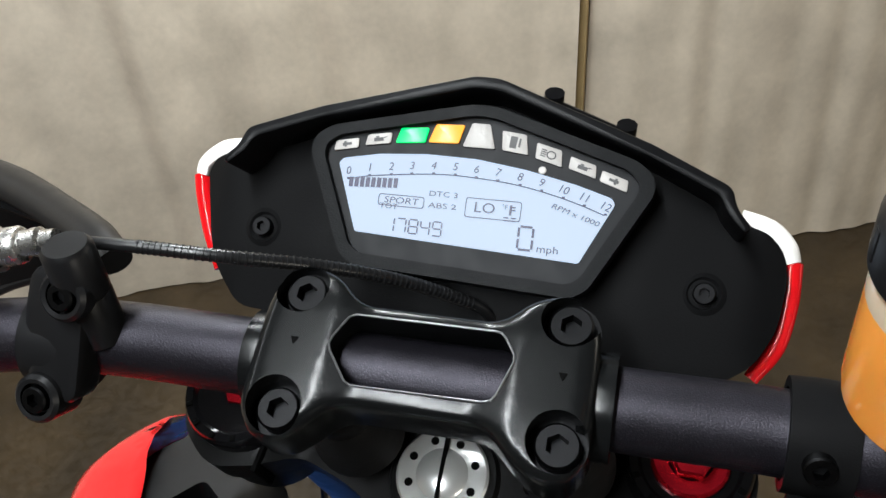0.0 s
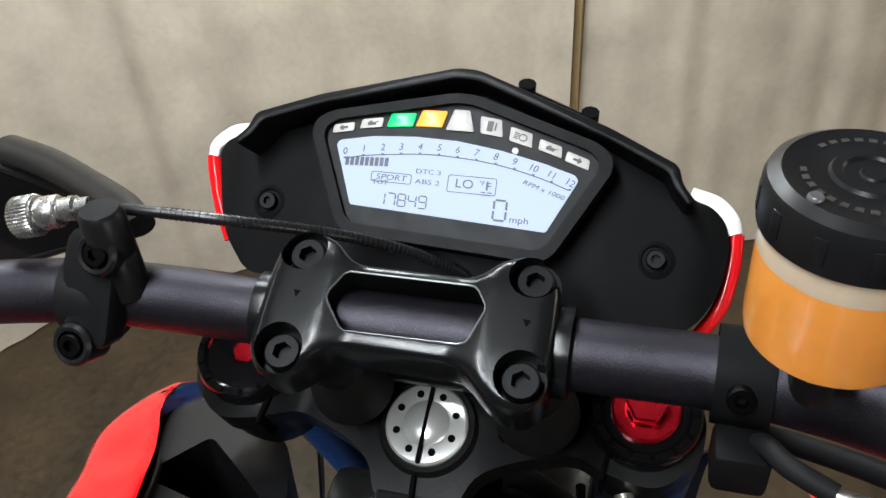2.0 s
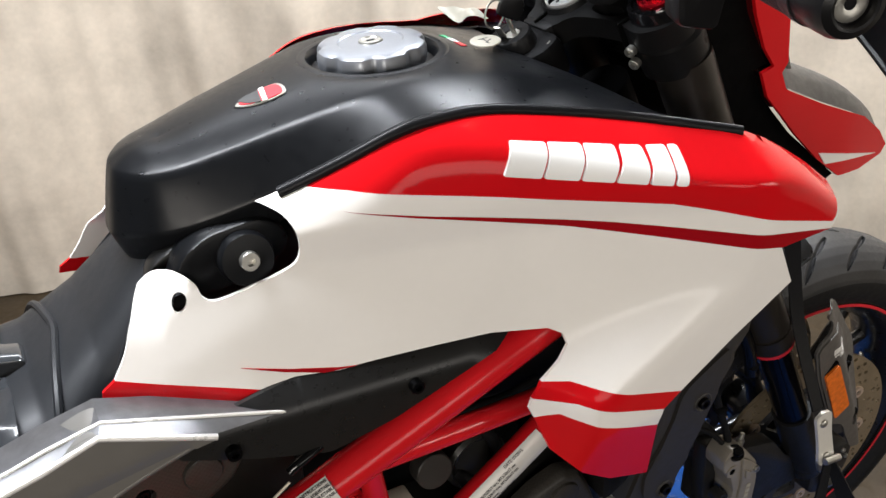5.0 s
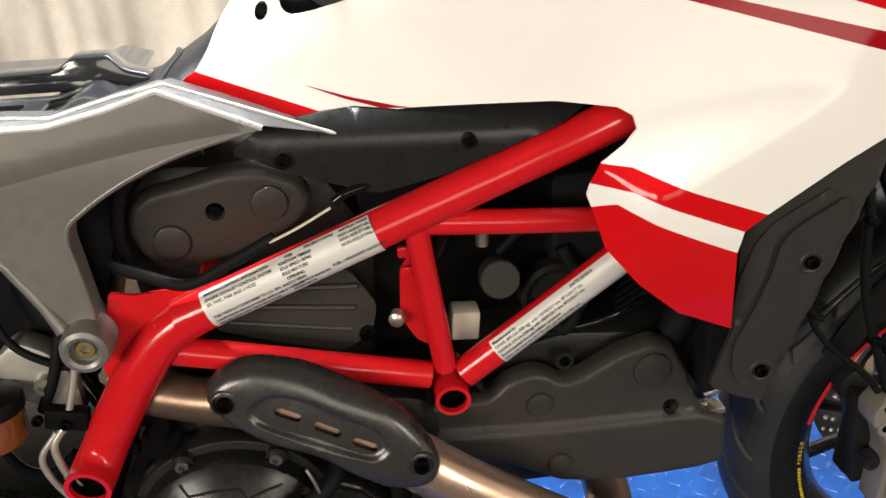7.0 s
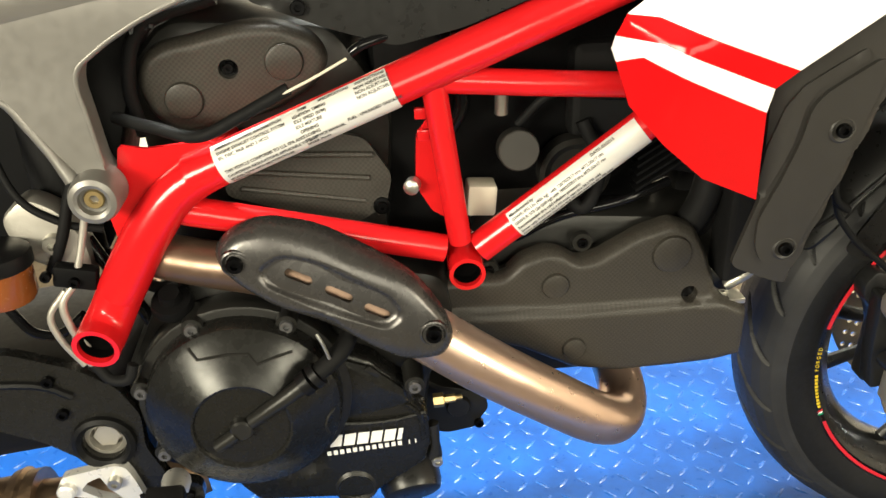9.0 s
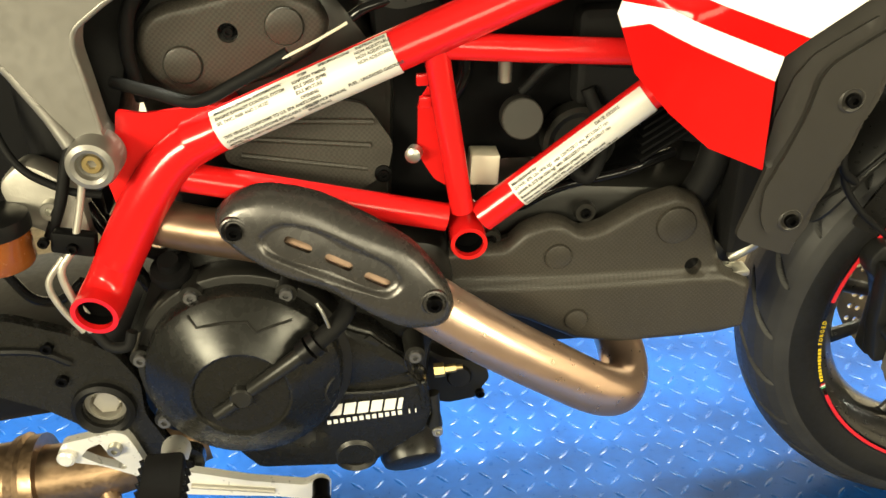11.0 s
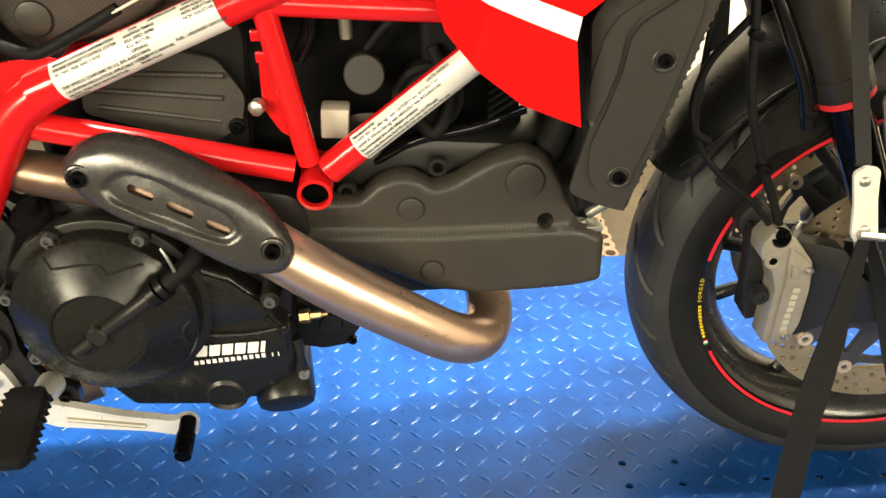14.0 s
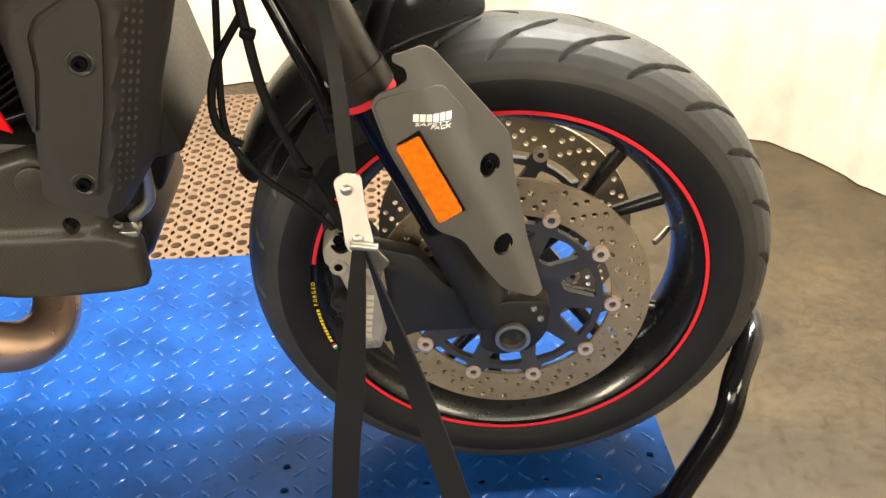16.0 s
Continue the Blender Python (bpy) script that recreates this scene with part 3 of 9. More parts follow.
def tyre_mesh(R, half, bead, grooves, seg=1800):
    """A tyre about z with cut grooves on its tread."""
    prof = [(0.0, R), (0.22, R - 0.0008), (0.42, R - 0.004), (0.60, R - 0.009), (0.76, R - 0.0165), (0.89, R - 0.0265), (0.97, R - 0.0375), (1.0, R - 0.048),
            (0.985, R - 0.060), (0.93, bead + 0.012), (0.86, bead + 0.003), (0.80, bead)]
    fine = []
    for (a, b), (c, d) in zip(prof, prof[1:]):
        k = 8 if b > R - 0.035 else 2
        fine += [(a + (c - a) * i / k, b + (d - b) * i / k) for i in range(k)]
    fine.append(prof[-1])
    line = [(-h, r) for h, r in reversed(fine[1:])] + fine
    bm, rings = bmesh.new(), []
    for k in range(seg):
        a = 2 * math.pi * k / seg
        ring = []
        for h, r in line:
            cut = grooves(a, h) if abs(h) < 0.95 and r > R - 0.04 else 0.0
            r = r - 0.0045 * cut
            ring.append(bm.verts.new((r * math.cos(a), r * math.sin(a), h * half)))
        rings.append(ring)
    n = len(line)
    for k in range(seg):
        a, b = rings[k], rings[(k + 1) % seg]
        for j in range(n - 1):
            f = bm.faces.new((a[j], b[j], b[j + 1], a[j + 1]))
            f.material_index = 1 if line[j][1] < R - 0.041 or (abs(line[j][0]) < 0.95 and line[j][1] > R - 0.04 and grooves(2 * math.pi * (k + 0.5) / seg, line[j][0]) > 0.6) else 0
    return fix(bm)


def road_grooves(a, h):
    """Slanted sipes in pairs on each side of the crown."""
    n, side = 25, 1 if h > 0 else -1
    x = abs(h)
    best = 0.0
    for lane, (lo, hi, lean, shift) in enumerate(((0.08, 0.50, 1.0, 0.0), (0.44, 0.86, 0.78, 0.5))):
        if lo < x < hi:
            ph = (a * n / (2 * math.pi) + shift + 0.25 * side - lean * (x - lo) * (1.0 + 0.5 * x)) % 1.0
            width = 0.085 * math.sin(math.pi * (x - lo) / (hi - lo)) ** 0.5
            d = min(ph, 1 - ph)
            if d < width:
                best = max(best, min(1.0, 4.0 * (1 - d / width)))
    return best


def wheel_disc(parent, y, name="brake_disc"):
    """A drilled brake disc with carrier and bobbins; y is its offset along the axle (+ towards the right side)."""
    holes = [ring2d(0, 0, 0.1160, 60)]
    for k in range(36):
        for q, (r, off) in enumerate(((0.1525, 0.0), (0.1440, 0.33), (0.1355, 0.66), (0.1270, 0.0))):
            if (k + q) % 4 != 0:
                a = 2 * math.pi * (k + off) / 36
                holes.append(ring2d(r * math.cos(a), r * math.sin(a), 0.0036, 10))
    d = part(name, sheet(ring2d(0, 0, 0.160, 90), lambda u, v, t: (u, v, y + 0.0025 - t), 0.011, 0.005, holes), DISC, parent, "drilled steel brake disc", WHEEL)
    polar = lambda r, deg: (r * math.cos(radians(deg)), r * math.sin(radians(deg)))
    rim, cuts = [], [ring2d(0, 0, 0.034, 30)]
    for k in range(10):
        c = 36 * k - 1.8
        rim += [polar(0.1065, c - 14), polar(0.1065, c - 7), polar(0.1215, c - 3.6), polar(0.1215, c + 3.6), polar(0.1065, c + 7), polar(0.1065, c + 14)]
        w = c + 18
        cuts.append(round_corners([polar(0.064, w - 9 + 6), polar(0.098, w - 13.5), polar(0.100, w), polar(0.098, w + 13.5), polar(0.064, w + 9 + 2), polar(0.062, w + 4)], 0.005))
    part("disc_carrier", sheet(rim, lambda u, v, t: (u, v, y + 0.004 - t), 0.012, 0.008, cuts, corner=0.003), CASTDARK, d, "dark alloy disc carrier with open windows")
    for k in range(10):
        a = 2 * math.pi * k / 10 - 0.0314
        part("bobbin", lathe([(0.0, 0.0035), (0.0042, 0.0035), (0.0045, 0.0065), (0.0092, 0.0065), (0.0098, 0.005), (0.0098, -0.005), (0, -0.005)], 16), COPPER, d, "",
             pose(0.1175 * math.cos(a), 0.1175 * math.sin(a), y))
    return d


DISC = mat("drilled_disc_steel", (0.31, 0.25, 0.165), 0.38, metal=0.55, var=0.25, vscale=25, bump=0.08, bscale=500, rvar=0.3)
CASTDARK = mat("dark_grey_alloy", (0.055, 0.055, 0.06), 0.4, metal=0.4, var=0.15)
COPPER = mat("warm_bobbin_steel", (0.62, 0.50, 0.40), 0.3, metal=0.5, var=0.1)


def front_wheel():
    w = new("front_wheel")
    w.parent = bike
    w["label"] = "black forged front wheel with a thin red rim stripe"
    bm = tyre_mesh(0.309, 0.0615, 0.228, road_grooves)
    part("tyre", bm, [TYRE, TYRE_SIDE], w, "road tyre with slanted grooves and dusty shoulder", WHEEL, angle=50)
    half = [(0.2310, 0.0535), (0.2335, 0.0505), (0.2325, 0.0475), (0.2240, 0.0485), (0.2170, 0.0440), (0.2120, 0.0360), (0.2030, 0.0250), (0.1985, 0.0120), (0.1975, 0.0)]
    prof = half + [(r, -h) for r, h in reversed(half[:-1])] + [(r + 0.005, -h) for r, h in half] + [(r + 0.005, h) for r, h in reversed(half[:-1])] + [half[0]]
    part("rim", lathe(prof, 120), RIM_PAINT, w, "black forged rim", WHEEL)
    # hub and five forked spokes
    hub = lathe([(0.016, 0.055), (0.030, 0.055), (0.034, 0.050), (0.036, 0.03), (0.040, 0.0), (0.036, -0.03), (0.034, -0.05), (0.030, -0.055), (0.016, -0.055), (0.016, 0.055)], 40)
    part("hub", hub, RIM_PAINT, w, "", WHEEL)
    for k in range(5):
        a = radians(40 + 72 * k)
        c, s = math.cos(a), math.sin(a)

        def at(r, side, z=0.0):
            return V(r * c - side * s, r * s + side * c, z)

        stem = tube([at(0.03, 0), at(0.075, 0), at(0.105, 0)], [0.017, 0.0125, 0.012], 12, 4, flat=0.8, hint=(0, 0, 1))
        fork1 = tube([at(0.095, 0.004), at(0.14, 0.022), at(0.198, 0.042)], [0.010, 0.008, 0.010], 10, 5, flat=0.9, hint=(0, 0, 1))
        fork2 = tube([at(0.095, -0.004), at(0.14, -0.022), at(0.198, -0.042)], [0.010, 0.008, 0.010], 10, 5, flat=0.9, hint=(0, 0, 1))
        part("spoke", joined(stem, fork1, fork2), RIM_PAINT, w, "", WHEEL)

    def arc(r0, r1, a0, a1, z, n=64):
        bm = bmesh.new()
        rows = []
        for k in range(n + 1):
            a = radians(a0 + (a1 - a0) * k / n)
            rows.append([bm.verts.new((r * math.cos(a), r * math.sin(a), h)) for r, h in ((r0, z - 0.001), (r0, z), (r1, z), (r1, z - 0.001))])
        for p, q in zip(rows, rows[1:]):
            for j in range(3):
                bm.faces.new((p[j], q[j], q[j + 1], p[j + 1]))
        return fix(bm)

    part("rim_stripe", arc(0.2250, 0.2293, -153, 171, 0.0546, 160), STRIPE_RED, w, "thin red rim stripe", WHEEL)
    rnd = random.Random(8)
    for k in range(10):
        m = WHEEL @ Matrix.Rotation(radians(200.5 - k * 1.35), 4, "Z") @ pose(0.2275, 0, 0.0542)
        bars2d(w, m, [(0, 0, 0.0042 * rnd.uniform(0.75, 1), 0.0036, 0)], MARK_YELLOW, "rim_mark")
    for k, c in enumerate("FORGED"):
        letters(c, 0.0048, WHEEL @ Matrix.Rotation(radians(186.0 - k * 1.55), 4, "Z") @ pose(0.2275, 0, 0.0542, 0, 0, -90), MARK_YELLOW, w, "rim_text")
    for k, material in enumerate((MARK_RED, MARK_WHITE, MARK_GREEN)):
        bars2d(w, WHEEL @ Matrix.Rotation(radians(202.3 + 0.7 * k), 4, "Z") @ pose(0.2275, 0, 0.0542), [(0, 0, 0.005, 0.0024, 0.002)], material, "rim_mark")
    part("valve", tube([V(0.188, 0.05, 0.0), V(0.176, 0.048, 0.016), V(0.168, 0.046, 0.024)], 0.0035, 10, 4), STEEL, w, "", WHEEL)
    wheel_disc(w, 0.071)
    wheel_disc(w, -0.071)
    return w


front_wheel()


# ---- fork ----
def fork_at(side, z):
    """A point on the axis of a fork leg at a height."""
    shift = 0.017 if side > 0 else 0.0
    return V(0.930 + shift - (z - 0.43) * math.tan(RAKE), YC * 0.6 + side * 0.103, z)


def fork_leg(side):
    leg = new("fork_leg")
    leg.parent = bike
    leg["label"] = "inverted fork leg with black outer tube"
    top = fork_at(side, 1.030)

    def rod(name, z0, z1, r, material, label=""):
        return part(name, tube([fork_at(side, z0), fork_at(side, z1)], r, 28, 1), material, leg, label)

    rod("outer_tube", 0.60, 0.965, 0.0275, FORKTUBE)
    rod("tube_collar", 0.585, 0.606, 0.0300, FORKTUBE)
    rod("seal_band", 0.578, 0.586, 0.0285, MARK_RED)
    rod("inner_tube", 0.36, 0.585, 0.0215, BLUEFORK, "dark blue coated inner tube")
    a, b = fork_at(side, 0.44), fork_at(side, 0.335)
    foot = tube([a, (a + b) / 2, b, V(0.978, b.y, 0.318), V(0.990, b.y, 0.305)], [0.0250, 0.0255, 0.026, 0.024, 0.018], 22, 5)
    clamp = prism([(0.966, 0.286), (0.985, 0.276), (1.022, 0.280), (1.040, 0.305), (1.042, 0.345), (1.018, 0.350), (0.985, 0.350), (0.966, 0.33)], -0.018, 0.018, 0.004, 0.012, axes((0, b.y + side * 0.004, 0), (0, -1, 0), (1, 0, 0)))
    part("fork_foot", joined(foot, clamp), CASTBLACK, leg, "black cast fork foot with axle clamp")
    ring = lathe([(0.0, -0.03), (0.0165, -0.03), (0.0165, 0.010), (0.0190, 0.011), (0.0190, 0.0155), (0.0150, 0.016), (0.0146, -0.020), (0.0, -0.020)], 32)
    part("axle_end", ring, STEEL, leg, "bright hollow axle end", axes(WHEEL @ Vector((0, 0, -side * 0.126)), (0.083 * side, side, 0.041 * side)))
    for p in ((1.022, 0.340), (1.030, 0.326)):
        bolt(leg, (p[0], YC * 0.6 + side * 0.125, p[1]), (0, side, 0), 0.007, STEEL)
    return leg


CASTBLACK = mat("black_cast_foot", (0.020, 0.020, 0.020), 0.42, metal=0.3, var=0.2, bump=0.25, bscale=350)
for side in (-1, 1):
    fork_leg(side)


def fork_guard(side):
    """The grey fork cover with its reflector."""
    y0 = -0.150

    def surf(u, v, t):
        d = (u - 0.930 + (v - 0.43) * math.tan(RAKE)) * math.cos(RAKE)
        y = y0 + 0.55 * max(0, d - 0.052) + 0.9 * max(0, -d - 0.022) - 0.020 * math.cos(min(1.4, max(-1.4, d / 0.05)))
        y += 0.10 * max(0, 0.44 - v)
        return (u, side * -(y + t), v) if side > 0 else (u, y + t, v)

    rim = [(0.8612, 0.597), (0.868, 0.606), (0.886, 0.610), (0.8944, 0.615), (0.893, 0.625), (0.8814, 0.6325), (0.8817, 0.638), (0.9085, 0.639), (0.9186, 0.633), (0.9628, 0.578), (0.9906, 0.5435),
           (0.994, 0.510), (1.0086, 0.439), (1.0276, 0.3735), (1.0198, 0.371), (0.9835, 0.390), (0.9549, 0.4325), (0.9434, 0.4546), (0.9156, 0.468), (0.8736, 0.5554)]
    holes = [ring2d(0.968, 0.520, 0.0085, 16, 0.0110), ring2d(0.981, 0.441, 0.0085, 16, 0.0110)]
    g = part("fork_guard", sheet(rim, surf, 0.007, 0.003, holes, corner=0.010), GREY_MATT, bike, "matt grey plastic fork guard")
    n = V(0, side, 0)
    for (x, z), depth in (((0.968, 0.520), 0.006), ((0.981, 0.441), 0.009)):
        p = surf(x, z, depth)
        part("screw_recess", lathe([(0.0, 0.0), (0.0115, 0.0), (0.0115, 0.003), (0.0, 0.003)], 18), PLASTIC, g, "", axes(p, n))
    bolt(g, surf(0.968, 0.520, 0.003), n, 0.010, DARKSTEEL)
    quad = [(0.8815, 0.5575), (0.9025, 0.5675), (0.9415, 0.4895), (0.9195, 0.4765)]
    if side < 0:
        part("reflector_frame", sheet([(0.8795, 0.5585), (0.9030, 0.5705), (0.9440, 0.4885), (0.9190, 0.4735)], lambda u, v, t: (u, -0.1705 + t - 0.02 * (v - 0.52), v), 0.01, 0.004), PLASTIC, g)
        part("reflector", sheet(quad, lambda u, v, t: (u, -0.1735 + t - 0.02 * (v - 0.52), v), 0.008, 0.004, corner=0.003), AMBER, g, "rectangular amber side reflector")
        for k in range(6):
            x0, z0 = 0.8975 + 0.0060 * k, 0.5790 - 0.0010 * k
            quad = [(x0, z0), (x0 + 0.0050, z0 - 0.0008), (x0 + 0.0056, z0 + 0.0057), (x0 + 0.0006, z0 + 0.0065)]
            part("maker_mark", sheet(quad, lambda u, v, t: (u, surf(u, v, 0)[1] - 0.0026 + t, v), 0.003, 0.0004), MARK_WHITE, g)
        for text, x, z, wide in (("SAFETY", 0.9145, 0.5738, 0.033), ("PACK", 0.9220, 0.5696, 0.019)):
            ob = letters(text, 0.0029, Matrix.Identity(4), MARK_WHITE, g, width=wide, shear=0.2)
            for v in ob.data.vertices:
                u, h = x + v.co.x, z + v.co.y - 0.16 * v.co.x
                v.co = (u, surf(u, h, 0)[1] - 0.0026 - v.co.z, h)
        field = [(0.8650, 0.596), (0.870, 0.602), (0.890, 0.606), (0.925, 0.604), (0.948, 0.574), (0.9500, 0.520), (0.9420, 0.478), (0.930, 0.470), (0.9156, 0.472), (0.8770, 0.556)]
        part("guard_panel", sheet(field, lambda u, v, t: (u, surf(u, v, 0)[1] - 0.0020 + t, v), 0.007, 0.0020, corner=0.008), GREY_MATT, g, "raised field of the guard")
    return g


fork_guard(-1)
fork_guard(1)


def caliper(side):
    c = new("brake_caliper")
    c.parent = bike
    c["label"] = "grey radial brake caliper"
    y = side * 0.071
    out = [(0.803, 0.417), (0.814, 0.432), (0.835, 0.427), (0.850, 0.408), (0.864, 0.389), (0.867, 0.356), (0.865, 0.310), (0.857, 0.285), (0.825, 0.284), (0.826, 0.313), (0.827, 0.358), (0.819, 0.382), (0.804, 0.400)]
    face = axes((0, y, 0), (0, side, 0), (1, 0, 0))
    part("caliper_body", prism(out, 0.012, 0.046, 0.004, 0.004, face), CALIPER, c, "bare cast alloy caliper body")
    part("caliper_inner", prism([(x - 0.004, z) for x, z in out], -0.040, -0.012, 0.005, 0.006, face), CASTBLACK, c)
    part("pad_carrier", prism([(0.806, 0.415), (0.846, 0.405), (0.850, 0.300), (0.816, 0.292), (0.808, 0.340)], -0.012, 0.012, 0.003, 0.006, face), CASTBLACK, c, "black pad carrier")
    # waist step, recesses and bosses of the outer half
    part("body_step", prism([(0.833, 0.412), (0.845, 0.404), (0.861, 0.388), (0.863, 0.356), (0.861, 0.312), (0.854, 0.290), (0.833, 0.290), (0.834, 0.330), (0.836, 0.372)], 0.044, 0.0495, 0.003, 0.003, face), CALIPER, c)
    part("piston_recess", lathe([(0.0045, 0.0012), (0.0075, 0.002), (0.0092, 0.0015), (0.0095, -0.002)], 26), CALIPER, c, "", axes((0.818, y + side * 0.046, 0.3955), (0, side, 0)))
    # black disc puts the shade of the piston recess into its colour
    part("recess_shade", lathe([(0, 0.0006), (0.0072, 0.0006), (0.0072, -0.001), (0, -0.001)], 22), PITCH, c, "", axes((0.818, y + side * 0.0465, 0.3955), (0, side, 0)))
    part("cast_facet", prism([(0.838, 0.392), (0.847, 0.386), (0.849, 0.372), (0.840, 0.376)], 0.0485, 0.0525, 0.0015, 0.002, face), CALIPER, c, "bright facet")
    part("pad_pin_boss", lathe([(0, 0.004), (0.004, 0.004), (0.0046, 0.006), (0.0082, 0.006), (0.009, 0.004), (0.009, -0.012), (0, -0.012)], 24), CASTBLACK, c, "", axes((0.815, y + side * 0.036, 0.344), (0, side, 0)))
    part("banjo_bolt", joined(lathe([(0, 0.009), (0.0055, 0.009), (0.0065, 0.007), (0.0065, 0.001), (0.0095, 0.001), (0.0095, -0.006), (0, -0.006)], 6), lathe([(0.0065, 0.002), (0.0105, 0.002), (0.0105, -0.005), (0.0065, -0.005)], 22)), DARKSTEEL, c, "", axes((0.822, y + side * 0.044, 0.424), (-0.2, side * 0.6, 0.8)))
    part("bleed_screw", lathe([(0, 0.018), (0.0030, 0.018), (0.0035, 0.010), (0.0055, 0.009), (0.0055, 0), (0, 0)], 12), STEEL, c, "", axes((0.842, y + side * 0.030, 0.416), (0.3, 0, 1)))
    for x, z in ((0.858, 0.384), (0.848, 0.296)):
        bolt(c, (x, y + side * 0.0495, z), (0, side, 0), 0.009, STEEL)
    arm = prism([(0.83, 0.42), (0.90, 0.40), (0.93, 0.36), (0.99, 0.335), (0.985, 0.30), (0.90, 0.300), (0.86, 0.285), (0.87, 0.33)], -0.012, 0.012, 0.003, 0.008, axes((0, side * 0.098, 0), (0, side, 0), (1, 0, 0)))
    part("caliper_bracket", arm, CASTBLACK, c, "black caliper bracket")
    if side < 0:
        m = axes((0.847, y - 0.0497, 0.335), (0, -1, 0), (0.10, 0, 1))
        for k in range(7):
            bars2d(c, m, [(-0.028 + 0.0085 * k, 0.0, 0.0062, 0.0075, 0.0)], PAPER, "maker_mark")
    return c


CALIPER = mat("grey_caliper_alloy", (0.33, 0.30, 0.25), 0.42, metal=0.45, var=0.3, bump=0.2, bscale=300)
caliper(-1)
caliper(1)


def front_mudguard():
    """The black mudguard that hugs the tyre's upper rear."""
    def surf(u, v, t):
        # u: angle from straight ahead, degrees; v: across, -1 to 1
        a, r = radians(u), float(np.interp(u, (96, 110, 125, 140, 152), (0.352, 0.356, 0.357, 0.350, 0.341))) - t - 0.034 * abs(v) ** 2.6
        return WHEEL @ Vector((r * math.cos(a), r * math.sin(a), v * 0.076))

    rows = [(96, 0.78), (112, 0.95), (128, 1.0), (144, 1.0), (151.5, 0.92), (153, 0.5)]
    rim = [(a, w) for a, w in rows] + [(a, -w) for a, w in reversed(rows)]
    bm = sheet([(a / 400, w / 10) for a, w in rim], lambda u, v, t: surf(u * 400, v * 10, t), 0.006, 0.003, corner=0.01)
    g = part("front_mudguard", bm, COVER, bike, "black plastic front mudguard")
    for side in (-1, 1):
        lip = [surf(a, side * w * 0.99, 0.001) for a, w in ((98, 0.80), (112, 0.94), (128, 0.98), (141, 0.95), (149, 0.80))]
        part("mudguard_lip", tube(lip, 0.0022, 8, 4), COVER, g, "rolled lower edge")
        stay = sheet([(0.755, 0.470), (0.800, 0.545), (0.845, 0.585), (0.880, 0.560), (0.862, 0.520), (0.812, 0.500), (0.785, 0.455)], flat_y(side * 0.0755), 0.01, 0.003, corner=0.008)
        part("mudguard_stay", stay, COVER, g)
    arch = tube([V(0.858, -0.075, 0.600), V(0.872, -0.05, 0.640), V(0.885, 0.0, 0.655), V(0.872, 0.05, 0.640), V(0.858, 0.075, 0.600)], 0.012, 14, 6, flat=0.6)
    part("fork_brace", arch, PLASTIC, g, "black arch over the tyre")
    return g


front_mudguard()


# ---- trellis frame ----
frame_part = new("trellis_frame")
frame_part.parent = bike
frame_part["label"] = "bright red tubular trellis frame"


def frame_tube(points, r, side=-1, hollow=0.0, smooth=6, seg=20):
    pts = [V(p[0], p[1] if side < 0 else -p[1], p[2]) for p in points]
    return part("frame_tube", tube(pts, r, seg, smooth, hollow=hollow), FRAME_RED, frame_part)


TOP0, TOP1 = V(0.1463, -0.157, 0.6423), V(0.4957, -0.168, 0.7847)
LOW0, LOW1 = V(0.3412, -0.138, 0.5242), V(0.5136, -0.156, 0.6640)
for side in (-1, 1):
    frame_tube([TOP0 - (TOP1 - TOP0) * 0.08, TOP1, V(0.60, -0.10, 0.86)], 0.0172, side, smooth=1, seg=32)
    frame_tube([V(0.158, -0.157, 0.6470), V(0.1090, -0.155, 0.6215), V(0.0765, -0.156, 0.5845), V(0.0490, -0.157, 0.5394), V(0.0430, -0.1565, 0.5290)], [0.0170, 0.0182, 0.0200, 0.0203, 0.0203], side, seg=28)
    frame_tube([V(0.0440, -0.154, 0.5310), V(0.0330, -0.158, 0.5100), V(0.0255, -0.170, 0.4970), V(0.0225, -0.190, 0.4930)], [0.0200, 0.0200, 0.0206, 0.0202], side, 0.016, smooth=5, seg=32)
    frame_tube([V(0.0845, -0.150, 0.604), V(0.3270, -0.1400, 0.5407)], 0.0130, side, smooth=1)
    frame_tube([V(0.3173, -0.163, 0.715), V(0.3415, -0.1410, 0.5480)], 0.0105, side, smooth=1)
    frame_tube([LOW0.lerp(LOW1, 0.105), LOW1], 0.0145, side, smooth=1, seg=32)
    frame_tube([V(0.3116, -0.158, 0.7025), V(0.40, -0.155, 0.694), V(0.5263, -0.15, 0.6835)], 0.0110, side, smooth=1)
    frame_tube([V(0.3465, -0.105, 0.5275), V(0.3454, -0.1605, 0.5225)], 0.0165, side, 0.021, smooth=1)
# black linings paint the shade inside the open red tube ends
for mouth, way, r in ((V(0.0225, -0.190, 0.4930), V(0.0020, 0.020, 0.0035), 0.0150), (V(0.3454, -0.1605, 0.5225), V(0.0011, 0.0555, 0.005), 0.0122)):
    way = way.normalized()
    lining = lathe([(r, 0.0050), (r, 0.0150), (0.0, 0.0150)], 28)
    part("bore_shade", lining, PITCH, frame_part, "black lining for the shade in the open frame tube", axes(mouth, way))
for x, z in ((0.50, 0.775), (0.14, 0.64)):
    frame_tube([V(x, -0.15, z), V(x, 0.15, z)], 0.0125, smooth=1)
gus = sheet([(0.060, 0.640), (0.064, 0.660), (0.085, 0.656), (0.135, 0.660), (0.155, 0.650), (0.11, 0.612), (0.085, 0.578), (0.062, 0.545), (0.045, 0.520), (0.052, 0.560), (0.046, 0.600)], flat_y(-0.153), 0.012, 0.004, corner=0.004)
